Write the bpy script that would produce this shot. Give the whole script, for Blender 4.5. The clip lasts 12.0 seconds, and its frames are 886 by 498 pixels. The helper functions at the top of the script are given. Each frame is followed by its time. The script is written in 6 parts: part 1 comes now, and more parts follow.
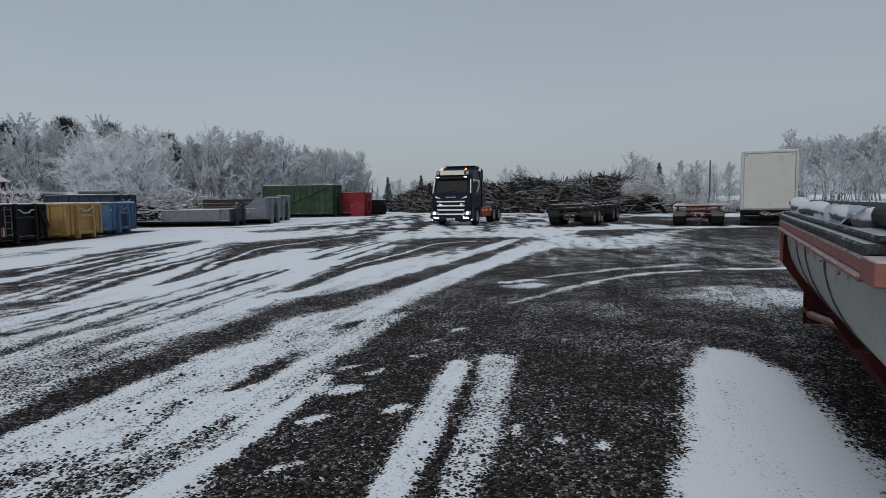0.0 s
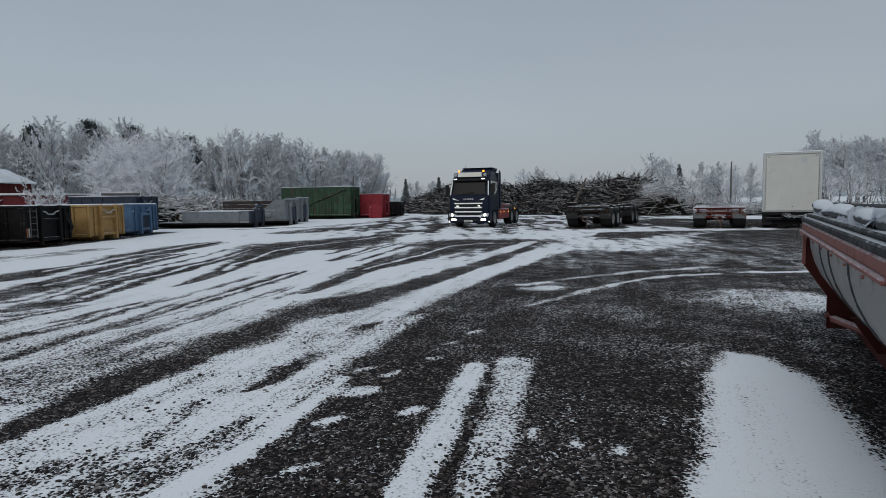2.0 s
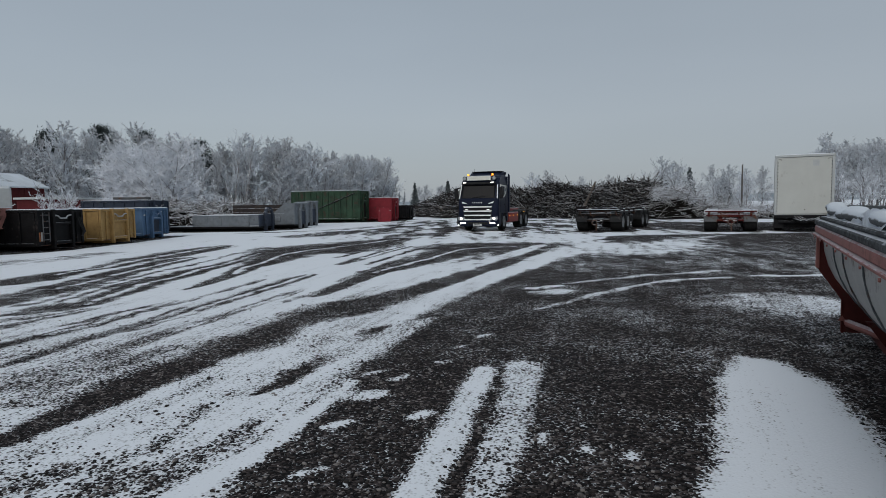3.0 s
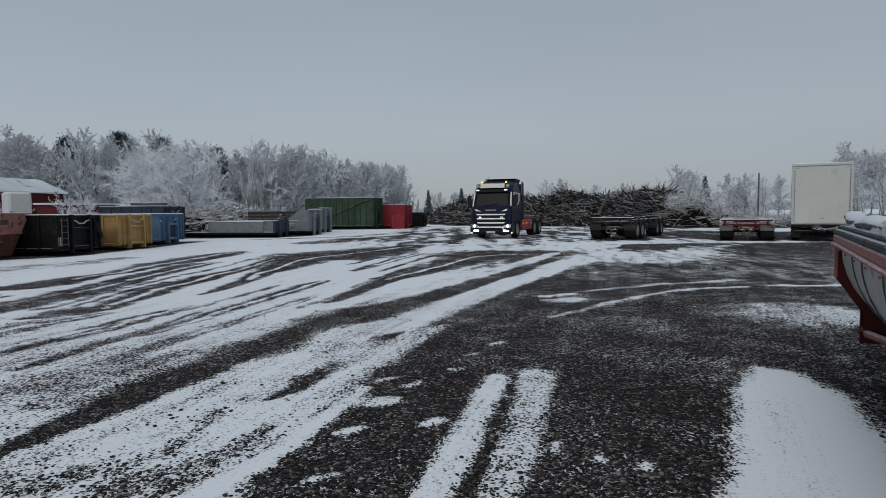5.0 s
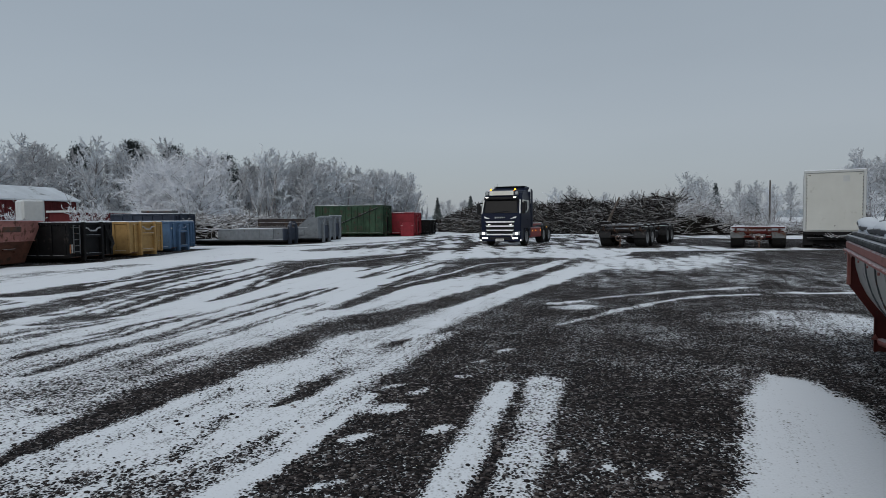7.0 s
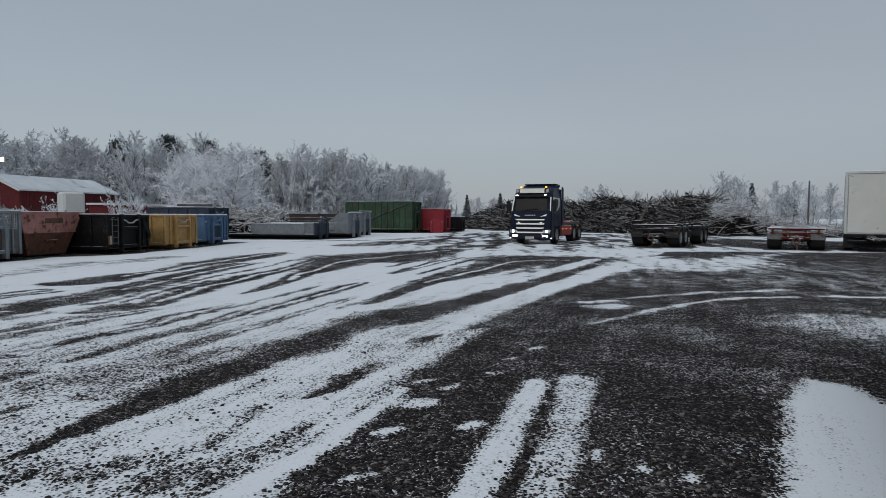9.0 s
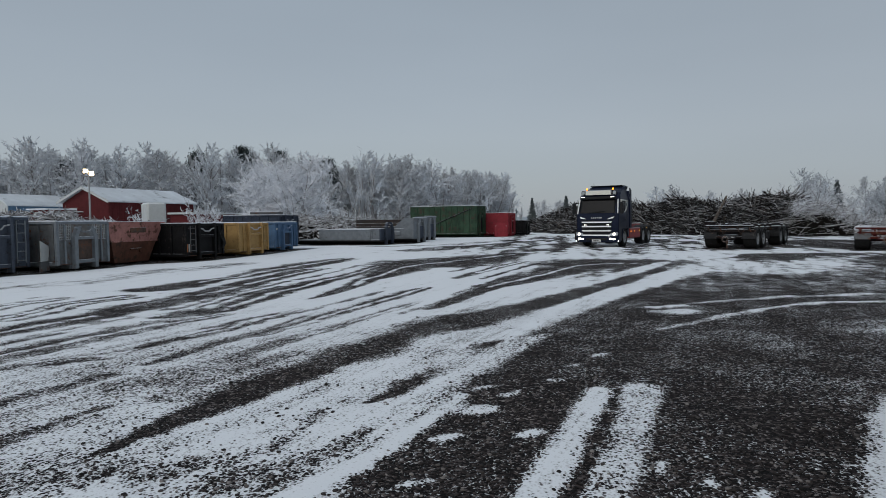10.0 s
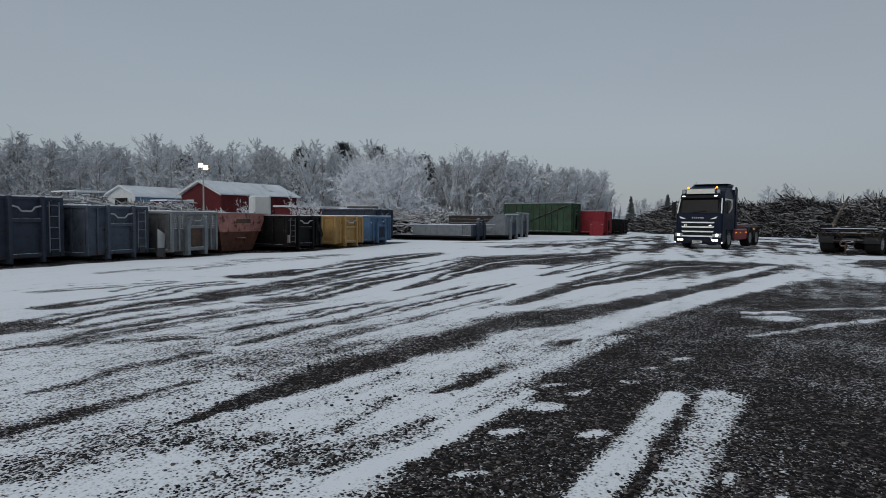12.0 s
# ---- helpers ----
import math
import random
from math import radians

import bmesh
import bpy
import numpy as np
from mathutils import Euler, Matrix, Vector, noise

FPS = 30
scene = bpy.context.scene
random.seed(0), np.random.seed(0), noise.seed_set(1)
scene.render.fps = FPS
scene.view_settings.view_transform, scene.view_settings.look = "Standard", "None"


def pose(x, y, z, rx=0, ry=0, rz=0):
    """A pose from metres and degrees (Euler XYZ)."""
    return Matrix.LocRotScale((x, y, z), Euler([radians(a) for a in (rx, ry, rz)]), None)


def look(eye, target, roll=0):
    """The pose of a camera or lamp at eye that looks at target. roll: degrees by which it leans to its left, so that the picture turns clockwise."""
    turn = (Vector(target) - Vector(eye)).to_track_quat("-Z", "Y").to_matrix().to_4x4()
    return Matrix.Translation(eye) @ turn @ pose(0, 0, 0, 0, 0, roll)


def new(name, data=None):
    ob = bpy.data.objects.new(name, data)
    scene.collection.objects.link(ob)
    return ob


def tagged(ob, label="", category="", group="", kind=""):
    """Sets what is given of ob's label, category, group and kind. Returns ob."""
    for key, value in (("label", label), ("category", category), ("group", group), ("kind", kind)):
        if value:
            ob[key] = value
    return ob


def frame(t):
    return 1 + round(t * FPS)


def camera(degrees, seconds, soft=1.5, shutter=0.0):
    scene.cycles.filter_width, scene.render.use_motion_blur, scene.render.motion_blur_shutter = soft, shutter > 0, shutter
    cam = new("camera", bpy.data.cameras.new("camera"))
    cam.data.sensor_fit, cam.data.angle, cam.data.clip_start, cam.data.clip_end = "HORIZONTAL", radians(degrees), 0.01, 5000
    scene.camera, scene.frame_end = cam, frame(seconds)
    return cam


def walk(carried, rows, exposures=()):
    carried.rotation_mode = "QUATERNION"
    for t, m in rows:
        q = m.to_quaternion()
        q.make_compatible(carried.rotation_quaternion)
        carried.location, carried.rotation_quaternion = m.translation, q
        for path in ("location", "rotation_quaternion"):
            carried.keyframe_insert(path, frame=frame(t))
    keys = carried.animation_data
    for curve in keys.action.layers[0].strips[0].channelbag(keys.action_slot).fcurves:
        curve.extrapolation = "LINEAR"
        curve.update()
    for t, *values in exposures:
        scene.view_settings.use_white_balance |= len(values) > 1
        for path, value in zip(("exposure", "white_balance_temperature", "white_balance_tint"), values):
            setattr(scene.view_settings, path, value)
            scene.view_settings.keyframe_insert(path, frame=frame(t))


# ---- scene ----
cam = camera(71.19, 12.0, soft=0.4)
PATH = [
    (0, look((-0.002, -0.002, 1.604), (0.010, 9.965, 0.786), -0.76)),
    (0.5, look((0.009, 0.009, 1.602), (-0.030, 9.973, 0.757), -0.97)),
    (1, look((0.009, -0.003, 1.610), (-0.090, 9.960, 0.764), -1.11)),
    (1.5, look((0.011, -0.012, 1.617), (-0.166, 9.954, 0.812), -0.85)),
    (2, look((0.009, 0.004, 1.608), (-0.263, 9.969, 0.822), -0.73)),
    (2.5, look((0.007, 0.020, 1.606), (-0.344, 9.985, 0.843), -0.62)),
    (3, look((0.009, 0.030, 1.601), (-0.409, 9.995, 0.876), -0.81)),
    (3.5, look((0.018, 0.036, 1.596), (-0.476, 10.000, 0.903), -1.07)),
    (5.5, look((0.004, 0.026, 1.597), (-0.651, 9.989, 1.038), -0.47)),
    (6, look((0.010, 0.039, 1.594), (-0.660, 10.004, 1.086), -0.63)),
    (6.5, look((0.018, 0.044, 1.592), (-0.689, 10.007, 1.110), -0.66)),
    (7, look((0.025, 0.055, 1.581), (-0.752, 10.013, 1.102), -0.53)),
    (9, look((-0.021, 0.062, 1.568), (-1.256, 9.972, 1.042), 0.23)),
    (9.5, look((-0.014, 0.060, 1.563), (-1.527, 9.931, 1.051), 0.21)),
    (10, look((0.043, 0.085, 1.582), (-2.232, 9.812, 1.127), -0.66)),
    (10.5, look((0.120, 0.114, 1.583), (-2.589, 9.731, 1.162), -0.51)),
    (11, look((0.188, 0.119, 1.580), (-2.764, 9.665, 1.180), 0.03)),
    (11.5, look((0.235, 0.144, 1.565), (-3.059, 9.572, 1.063), 0.49)),
    (12, look((0.251, 0.137, 1.553), (-3.472, 9.404, 1.047), 0.44)),
]
walk(cam, PATH, [(0.0, 0.0), (7.0, 0.0), (9.5, 0.0), (11.0, -0.05), (12.0, -0.12)])

# ---- light ----
world = bpy.data.worlds.new("overcast_sky")
scene.world = world
world.use_nodes = True
wn, wl = world.node_tree.nodes, world.node_tree.links
wn.clear()
w_out = wn.new("ShaderNodeOutputWorld")
w_bg = wn.new("ShaderNodeBackground")
w_sky = wn.new("ShaderNodeTexSky")
w_sky.sky_type = "NISHITA"
w_sky.sun_disc = False
w_sky.sun_elevation = radians(14)
w_sky.sun_rotation = radians(150)
w_scale = wn.new("ShaderNodeMix")
w_scale.data_type = "RGBA"
w_scale.blend_type = "MIX"
w_coord = wn.new("ShaderNodeTexCoord")
w_sep = wn.new("ShaderNodeSeparateXYZ")
w_ramp = wn.new("ShaderNodeValToRGB")
w_map = wn.new("ShaderNodeMapping")
w_map.inputs["Scale"].default_value = (1.0, 1.0, 3.5)
w_noise = wn.new("ShaderNodeTexNoise")
w_noise.inputs["Scale"].default_value = 1.6
w_noise.inputs["Detail"].default_value = 3.0
w_cloud = wn.new("ShaderNodeMix")
w_cloud.data_type = "RGBA"
w_cloud.blend_type = "MULTIPLY"
w_cloud.inputs["Factor"].default_value = 0.16
el = w_ramp.color_ramp.elements
el[0].position, el[0].color = 0.0, (0.275, 0.312, 0.362, 1)
el[1].position, el[1].color = 1.0, (0.266, 0.312, 0.360, 1)
e2 = el.new(0.13)
e2.color = (0.312, 0.348, 0.393, 1)
e3 = el.new(0.38)
e3.color = (0.268, 0.312, 0.358, 1)
wl.new(w_coord.outputs["Generated"], w_sep.inputs[0])
wl.new(w_sep.outputs["Z"], w_ramp.inputs[0])
wl.new(w_coord.outputs["Generated"], w_map.inputs[0])
wl.new(w_map.outputs[0], w_noise.inputs[0])
wl.new(w_ramp.outputs[0], w_cloud.inputs[6])
wl.new(w_noise.outputs[0], w_cloud.inputs[7])
w_scale.inputs["Factor"].default_value = 0.012
wl.new(w_cloud.outputs[2], w_scale.inputs[6])
wl.new(w_sky.outputs[0], w_scale.inputs[7])
wl.new(w_scale.outputs[2], w_bg.inputs["Color"])
w_bg.inputs["Strength"].default_value = 1.12
wl.new(w_bg.outputs[0], w_out.inputs[0])

sun_data = bpy.data.lights.new("sun", "SUN")
sun_data.energy = 0.95
sun_data.angle = radians(40)
sun_data.color = (1.0, 0.97, 0.93)
sun = new("sun", sun_data)
sun.matrix_world = look((-30, -60, 60), (0, 20, 0))


# ---- materials ----
def mat(name, col, rough=0.6, metal=0.0, var=0.25, scale=3.0, bump=0.0, bscale=40.0, wear=None, wear_amt=0.0, wear_scale=6.0,
        frost=0.0, emit=None, spec=0.22, rand=0.0, frost_from=0.55):
    """A surface with two scales of variation, worn patches and, on faces that look up, a dusting of snow."""
    m = bpy.data.materials.new(name)
    m.use_nodes = True
    n, l = m.node_tree.nodes, m.node_tree.links
    b = n["Principled BSDF"]
    b.inputs["Roughness"].default_value = rough
    b.inputs["Metallic"].default_value = metal
    b.inputs["Specular IOR Level"].default_value = spec
    tc = n.new("ShaderNodeTexCoord")
    big = n.new("ShaderNodeTexNoise")
    big.inputs["Scale"].default_value = scale
    big.inputs["Detail"].default_value = 5.0
    big.inputs["Roughness"].default_value = 0.65
    l.new(tc.outputs["Object"], big.inputs["Vector"])
    ramp = n.new("ShaderNodeMapRange")
    ramp.inputs["From Min"].default_value = 0.3
    ramp.inputs["From Max"].default_value = 0.7
    ramp.inputs["To Min"].default_value = 1.0 - var
    ramp.inputs["To Max"].default_value = 1.0 + var
    l.new(big.outputs["Fac"], ramp.inputs["Value"])
    mul = n.new("ShaderNodeMix")
    mul.data_type, mul.blend_type = "RGBA", "MULTIPLY"
    mul.inputs["Factor"].default_value = 1.0
    mul.inputs[6].default_value = (*col, 1)
    l.new(ramp.outputs[0], mul.inputs[7])
    last = mul.outputs[2]
    if rand:
        info = n.new("ShaderNodeObjectInfo")
        rr = n.new("ShaderNodeMapRange")
        rr.inputs["To Min"].default_value = 1.0 - rand
        rr.inputs["To Max"].default_value = 1.0 + rand
        l.new(info.outputs["Random"], rr.inputs["Value"])
        m2 = n.new("ShaderNodeMix")
        m2.data_type, m2.blend_type = "RGBA", "MULTIPLY"
        m2.inputs["Factor"].default_value = 1.0
        l.new(last, m2.inputs[6])
        l.new(rr.outputs[0], m2.inputs[7])
        last = m2.outputs[2]
    if wear:
        wz = n.new("ShaderNodeTexNoise")
        wz.inputs["Scale"].default_value = wear_scale
        wz.inputs["Detail"].default_value = 8.0
        wz.inputs["Roughness"].default_value = 0.7
        l.new(tc.outputs["Object"], wz.inputs["Vector"])
        wr = n.new("ShaderNodeMapRange")
        wr.inputs["From Min"].default_value = 0.62 - 0.3 * wear_amt
        wr.inputs["From Max"].default_value = 0.70 - 0.3 * wear_amt
        l.new(wz.outputs["Fac"], wr.inputs["Value"])
        wm = n.new("ShaderNodeMix")
        wm.data_type = "RGBA"
        l.new(wr.outputs[0], wm.inputs["Factor"])
        l.new(last, wm.inputs[6])
        wm.inputs[7].default_value = (*wear, 1)
        last = wm.outputs[2]
    if frost:
        ge = n.new("ShaderNodeNewGeometry")
        se = n.new("ShaderNodeSeparateXYZ")
        l.new(ge.outputs["Normal"], se.inputs[0])
        fz = n.new("ShaderNodeTexNoise")
        fz.inputs["Scale"].default_value = 9.0
        fz.inputs["Detail"].default_value = 6.0
        l.new(tc.outputs["Object"], fz.inputs["Vector"])
        ad = n.new("ShaderNodeMath")
        ad.operation = "MULTIPLY_ADD"
        l.new(fz.outputs["Fac"], ad.inputs[0])
        ad.inputs[1].default_value = 0.7
        l.new(se.outputs["Z"], ad.inputs[2])
        fr = n.new("ShaderNodeMapRange")
        fr.inputs["From Min"].default_value = frost_from + 0.35
        fr.inputs["From Max"].default_value = frost_from + 0.6
        fr.inputs["To Max"].default_value = frost
        l.new(ad.outputs[0], fr.inputs["Value"])
        fm = n.new("ShaderNodeMix")
        fm.data_type = "RGBA"
        l.new(fr.outputs[0], fm.inputs["Factor"])
        l.new(last, fm.inputs[6])
        fm.inputs[7].default_value = (0.78, 0.81, 0.85, 1)
        last = fm.outputs[2]
    l.new(last, b.inputs["Base Color"])
    if bump:
        bz = n.new("ShaderNodeTexNoise")
        bz.inputs["Scale"].default_value = bscale
        bz.inputs["Detail"].default_value = 4.0
        l.new(tc.outputs["Object"], bz.inputs["Vector"])
        bn = n.new("ShaderNodeBump")
        bn.inputs["Strength"].default_value = bump
        bn.inputs["Distance"].default_value = 0.02
        l.new(bz.outputs["Fac"], bn.inputs["Height"])
        l.new(bn.outputs[0], b.inputs["Normal"])
    if emit:
        b.inputs["Emission Color"].default_value = (*emit[0], 1)
        b.inputs["Emission Strength"].default_value = emit[1]
    return m


RUST = (0.10, 0.045, 0.025)
DIRT = (0.06, 0.05, 0.045)
M_SNOW = mat("snow", (0.80, 0.83, 0.88), 0.8, 0, 0.05, 4, 0.5, 30)
M_BLACKSTEEL = mat("black_painted_steel", (0.008, 0.008, 0.009), 0.65, 0, 0.4, 3, 0.2, 30, (0.035, 0.030, 0.028), 0.12, 5, 0.45, spec=0.15)
M_YELLOW = mat("ochre_painted_steel", (0.34, 0.215, 0.085), 0.65, 0, 0.2, 3, 0.2, 30, (0.16, 0.09, 0.04), 0.12, 5, 0.7)
M_BLUE = mat("blue_painted_steel", (0.078, 0.145, 0.25), 0.6, 0, 0.2, 3, 0.2, 30, (0.05, 0.05, 0.06), 0.1, 6, 0.7)
M_GREYBLUE = mat("slate_painted_steel", (0.064, 0.078, 0.105), 0.65, 0, 0.25, 3, 0.2, 30, (0.04, 0.04, 0.045), 0.2, 4, 0.7)
M_NAVYSTEEL = mat("dark_slate_painted_steel", (0.034, 0.044, 0.066), 0.65, 0, 0.25, 3, 0.2, 30, (0.03, 0.03, 0.03), 0.2, 4, 0.7)
M_SALMON = mat("faded_red_painted_steel", (0.37, 0.175, 0.155), 0.7, 0, 0.25, 2.5, 0.25, 30, (0.10, 0.05, 0.035), 0.32, 3, 0.7)
M_SALMON_LOW = mat("rusty_red_painted_steel", (0.11, 0.048, 0.033), 0.8, 0, 0.35, 2.5, 0.25, 30, (0.06, 0.035, 0.025), 0.4, 3, 0.7)
M_GREEN = mat("green_painted_steel", (0.030, 0.062, 0.038), 0.7, 0, 0.45, 1.4, 0.2, 30, (0.055, 0.04, 0.03), 0.3, 2.2, 0.8)
M_RED = mat("red_painted_steel", (0.22, 0.022, 0.032), 0.6, 0, 0.2, 3, 0.15, 30, (0.12, 0.03, 0.03), 0.15, 4, 0.8)
M_LTGREY = mat("light_grey_painted_steel", (0.165, 0.185, 0.205), 0.65, 0, 0.2, 3, 0.15, 30, (0.10, 0.09, 0.085), 0.1, 5, 0.8)
M_MIDGREY = mat("worn_grey_steel", (0.11, 0.115, 0.12), 0.6, 0.1, 0.3, 4, 0.2, 30, RUST, 0.25, 5, 0.7)
M_RUSTPLATE = mat("rusty_steel_plate", (0.085, 0.06, 0.05), 0.75, 0, 0.4, 4, 0.3, 25, (0.13, 0.06, 0.035), 0.35, 4, 0.5)
M_DARKPLANK = mat("dark_weathered_boards", (0.035, 0.030, 0.030), 0.8, 0, 0.4, 3, 0.3, 25, (0.07, 0.05, 0.04), 0.3, 4, 0.6)
M_GALV = mat("galvanised_steel", (0.38, 0.39, 0.40), 0.45, 0.5, 0.2, 8, 0.1, 40, (0.16, 0.12, 0.1), 0.15, 5, 0.5)
M_TYRE = mat("tyre_rubber", (0.010, 0.010, 0.010), 0.9, 0, 0.3, 10, 0.4, 40, (0.05, 0.047, 0.044), 0.15, 4, 0.2)
M_RIM = mat("steel_rim", (0.30, 0.31, 0.32), 0.4, 0.7, 0.25, 12, 0.1, 40, (0.06, 0.05, 0.05), 0.2, 8)
M_NAVY = mat("navy_truck_paint", (0.009, 0.013, 0.030), 0.34, 0.0, 0.15, 2, 0.0, 30, (0.02, 0.02, 0.024), 0.04, 3, spec=0.12)
M_PLASTIC = mat("black_plastic", (0.012, 0.012, 0.013), 0.5, 0, 0.2, 8, 0.1, 60, (0.05, 0.047, 0.045), 0.15, 5)
M_SILVER = mat("satin_silver_trim", (0.90, 0.90, 0.90), 0.4, 0.0, 0.08, 8)
M_CHROME = mat("chrome", (0.7, 0.7, 0.7), 0.15, 1.0, 0.05, 8)
M_TRUCKRED = mat("red_truck_chassis", (0.27, 0.045, 0.045), 0.5, 0, 0.2, 4, 0.1, 30, DIRT, 0.22, 4, 0.6)
M_SIGN = mat("roof_sign_panel", (0.62, 0.62, 0.56), 0.4, 0, 0.06, 3, emit=((1.0, 0.97, 0.85), 0.06))
M_HEAD = mat("headlight_lens", (0.9, 0.9, 0.85), 0.2, emit=((1.0, 0.93, 0.76), 5.0))
M_AMBER = mat("amber_lamp", (0.9, 0.4, 0.05), 0.3, emit=((1.0, 0.30, 0.02), 2.6))
M_MARK = mat("white_marker_lamp", (0.9, 0.9, 0.9), 0.3, emit=((1.0, 0.97, 0.92), 3.0))
M_FLOOD = mat("floodlight_glass", (0.9, 0.85, 0.7), 0.3, emit=((1.0, 0.78, 0.42), 7.0))
M_LAMPGLASS = mat("round_spot_lamp", (0.45, 0.47, 0.48), 0.15, 0.6, 0.1, 20)
M_PLATE = mat("number_plate", (0.7, 0.7, 0.68), 0.5, 0, 0.05)
M_WHITEBOX = mat("white_box_panel", (0.56, 0.57, 0.54), 0.5, 0, 0.05, 1.2, 0.05, 20, (0.45, 0.45, 0.42), 0.1, 1.5, 0.5)
M_WHITETRIM = mat("grey_white_box_trim", (0.50, 0.52, 0.52), 0.4, 0.2, 0.08, 4)
M_TRAILRED = mat("red_trailer_frame", (0.07, 0.013, 0.012), 0.75, 0, 0.3, 4, 0.2, 30, RUST, 0.2, 4, 0.5, spec=0.1)
M_TRAILDARK = mat("dark_trailer_frame", (0.014, 0.012, 0.012), 0.8, 0, 0.35, 4, 0.2, 30, (0.05, 0.025, 0.016), 0.2, 4, 0.5, spec=0.1)
M_HOPPERRED = mat("pale_red_hopper_paint", (0.31, 0.125, 0.108), 0.6, 0, 0.15, 4, 0.15, 40, (0.22, 0.09, 0.07), 0.2, 5, 0.5)
M_HOPPERDARK = mat("dark_red_hopper_paint", (0.085, 0.017, 0.014), 0.65, 0, 0.2, 4, 0.15, 40, (0.07, 0.03, 0.025), 0.2, 5)
M_HOPPERGREY = mat("grey_hopper_steel", (0.41, 0.40, 0.385), 0.5, 0.1, 0.14, 3, 0.1, 25, (0.17, 0.15, 0.14), 0.2, 3)
M_TARP = mat("snowy_tarpaulin", (0.10, 0.105, 0.11), 0.7, 0, 0.3, 6, 0.4, 18, frost=0.95, frost_from=0.0)
M_EDGE = mat("frosted_dark_edge_board", (0.06, 0.062, 0.065), 0.7, 0, 0.45, 14, 0.4, 25, (0.02, 0.02, 0.02), 0.5, 11, 0.6, frost_from=0.72)
M_TARPBLACK = mat("black_tarpaulin", (0.012, 0.013, 0.014), 0.6, 0, 0.3, 6, 0.3, 18)
M_BARNRED = mat("red_barn_boards", (0.085, 0.014, 0.016), 0.8, 0, 0.2, 2, 0.2, 30)
M_HALLBLUE = mat("blue_sheet_cladding", (0.09, 0.17, 0.27), 0.6, 0, 0.1, 2)
M_HALLWHITE = mat("white_sheet_cladding", (0.48, 0.50, 0.50), 0.6, 0, 0.1, 2)
M_ROOFSNOW = mat("snowy_roof", (0.66, 0.70, 0.74), 0.8, 0, 0.14, 0.4, 0.2, 5, (0.30, 0.32, 0.33), 0.1, 0.5)
# opaque near-black pane: the dark of the unlit interior is its colour
M_UNLITPANE = mat("dark_window_glass", (0.008, 0.008, 0.009), 0.15, 0, 0.1, spec=0.1)
M_IBC = mat("white_plastic_tank", (0.55, 0.57, 0.57), 0.5, 0, 0.1, 2, frost=0.6)
M_BARK = mat("frosted_bark", (0.17, 0.16, 0.16), 0.9, 0, 0.35, 6, 0.3, 15, (0.42, 0.43, 0.45), 0.4, 5)
# hoarfrost, brightened further so the colour also holds distance haze
M_FROST = mat("frosted_twigs", (0.60, 0.63, 0.67), 0.9, 0, 0.22, 0.6, rand=0.15)
M_FROSTW = mat("white_frosted_twigs", (0.76, 0.78, 0.82), 0.9, 0, 0.12, 0.6)
# greyer hoarfrost, likewise brightened for haze
M_FROSTD = mat("grey_frosted_twigs", (0.53, 0.55, 0.58), 0.9, 0, 0.22, 0.5, rand=0.15)
# dark needle green, lifted bluish to hold the distance haze in the colour
M_NEEDLE = mat("dark_pine_needles", (0.040, 0.052, 0.054), 0.9, 0, 0.4, 2.0)
M_NEEDLEF = mat("frosted_spruce_needles", (0.12, 0.14, 0.145), 0.9, 0, 0.4, 2.0)
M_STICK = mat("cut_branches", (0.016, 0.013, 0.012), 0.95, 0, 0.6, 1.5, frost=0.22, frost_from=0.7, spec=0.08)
M_STICKL = mat("frosted_cut_branches", (0.19, 0.175, 0.17), 0.9, 0, 0.4, 1.5, frost=0.6, frost_from=0.3)
M_LOG = mat("sawn_log_bark", (0.085, 0.07, 0.06), 0.9, 0, 0.5, 2.0, 0.3, 10, (0.22, 0.18, 0.14), 0.25, 3, 0.6)
M_AMBERPLATE = mat("faded_orange_reflector", (0.35, 0.13, 0.05), 0.5)
# near-black, so the shade between the branches is put into the colour
M_PILESHADE = mat("brush_pile_core", (0.008, 0.007, 0.006), 0.95, 0, 0.5, 1.5, 0.6, 3, spec=0.05)
M_POLE = mat("grey_wooden_pole", (0.13, 0.12, 0.115), 0.9, 0, 0.2, 3)
# pale blue-grey puts the haze over the distant ridge into its colour
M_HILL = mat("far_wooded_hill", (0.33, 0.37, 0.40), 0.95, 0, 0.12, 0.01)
M_STONE = mat("gravel_stones", (0.055, 0.051, 0.049), 0.85, 0, 0.5, 4, 0.3, 60)
M_ICE = mat("frosty_brush", (0.20, 0.195, 0.195), 0.9, 0, 0.45, 1.2, frost=0.7, frost_from=0.2)


# ---- mesh helpers ----
def box(bm, x0, x1, y0, y1, z0, z1, m=None, bev=0.0):
    vs = [bm.verts.new((x, y, z)) for x in (x0, x1) for y in (y0, y1) for z in (z0, z1)]
    fs = [bm.faces.new([vs[i] for i in q]) for q in
          ((0, 1, 3, 2), (4, 6, 7, 5), (0, 4, 5, 1), (2, 3, 7, 6), (0, 2, 6, 4), (1, 5, 7, 3))]
    if bev:
        es = list({e for f in fs for e in f.edges})
        r = bmesh.ops.bevel(bm, geom=es, offset=bev, segments=1, affect="EDGES", profile=0.5)
        vs = list({v for f in r["faces"] for v in f.verts})
    if m is not None:
        bmesh.ops.transform(bm, matrix=m, verts=vs)
    return vs


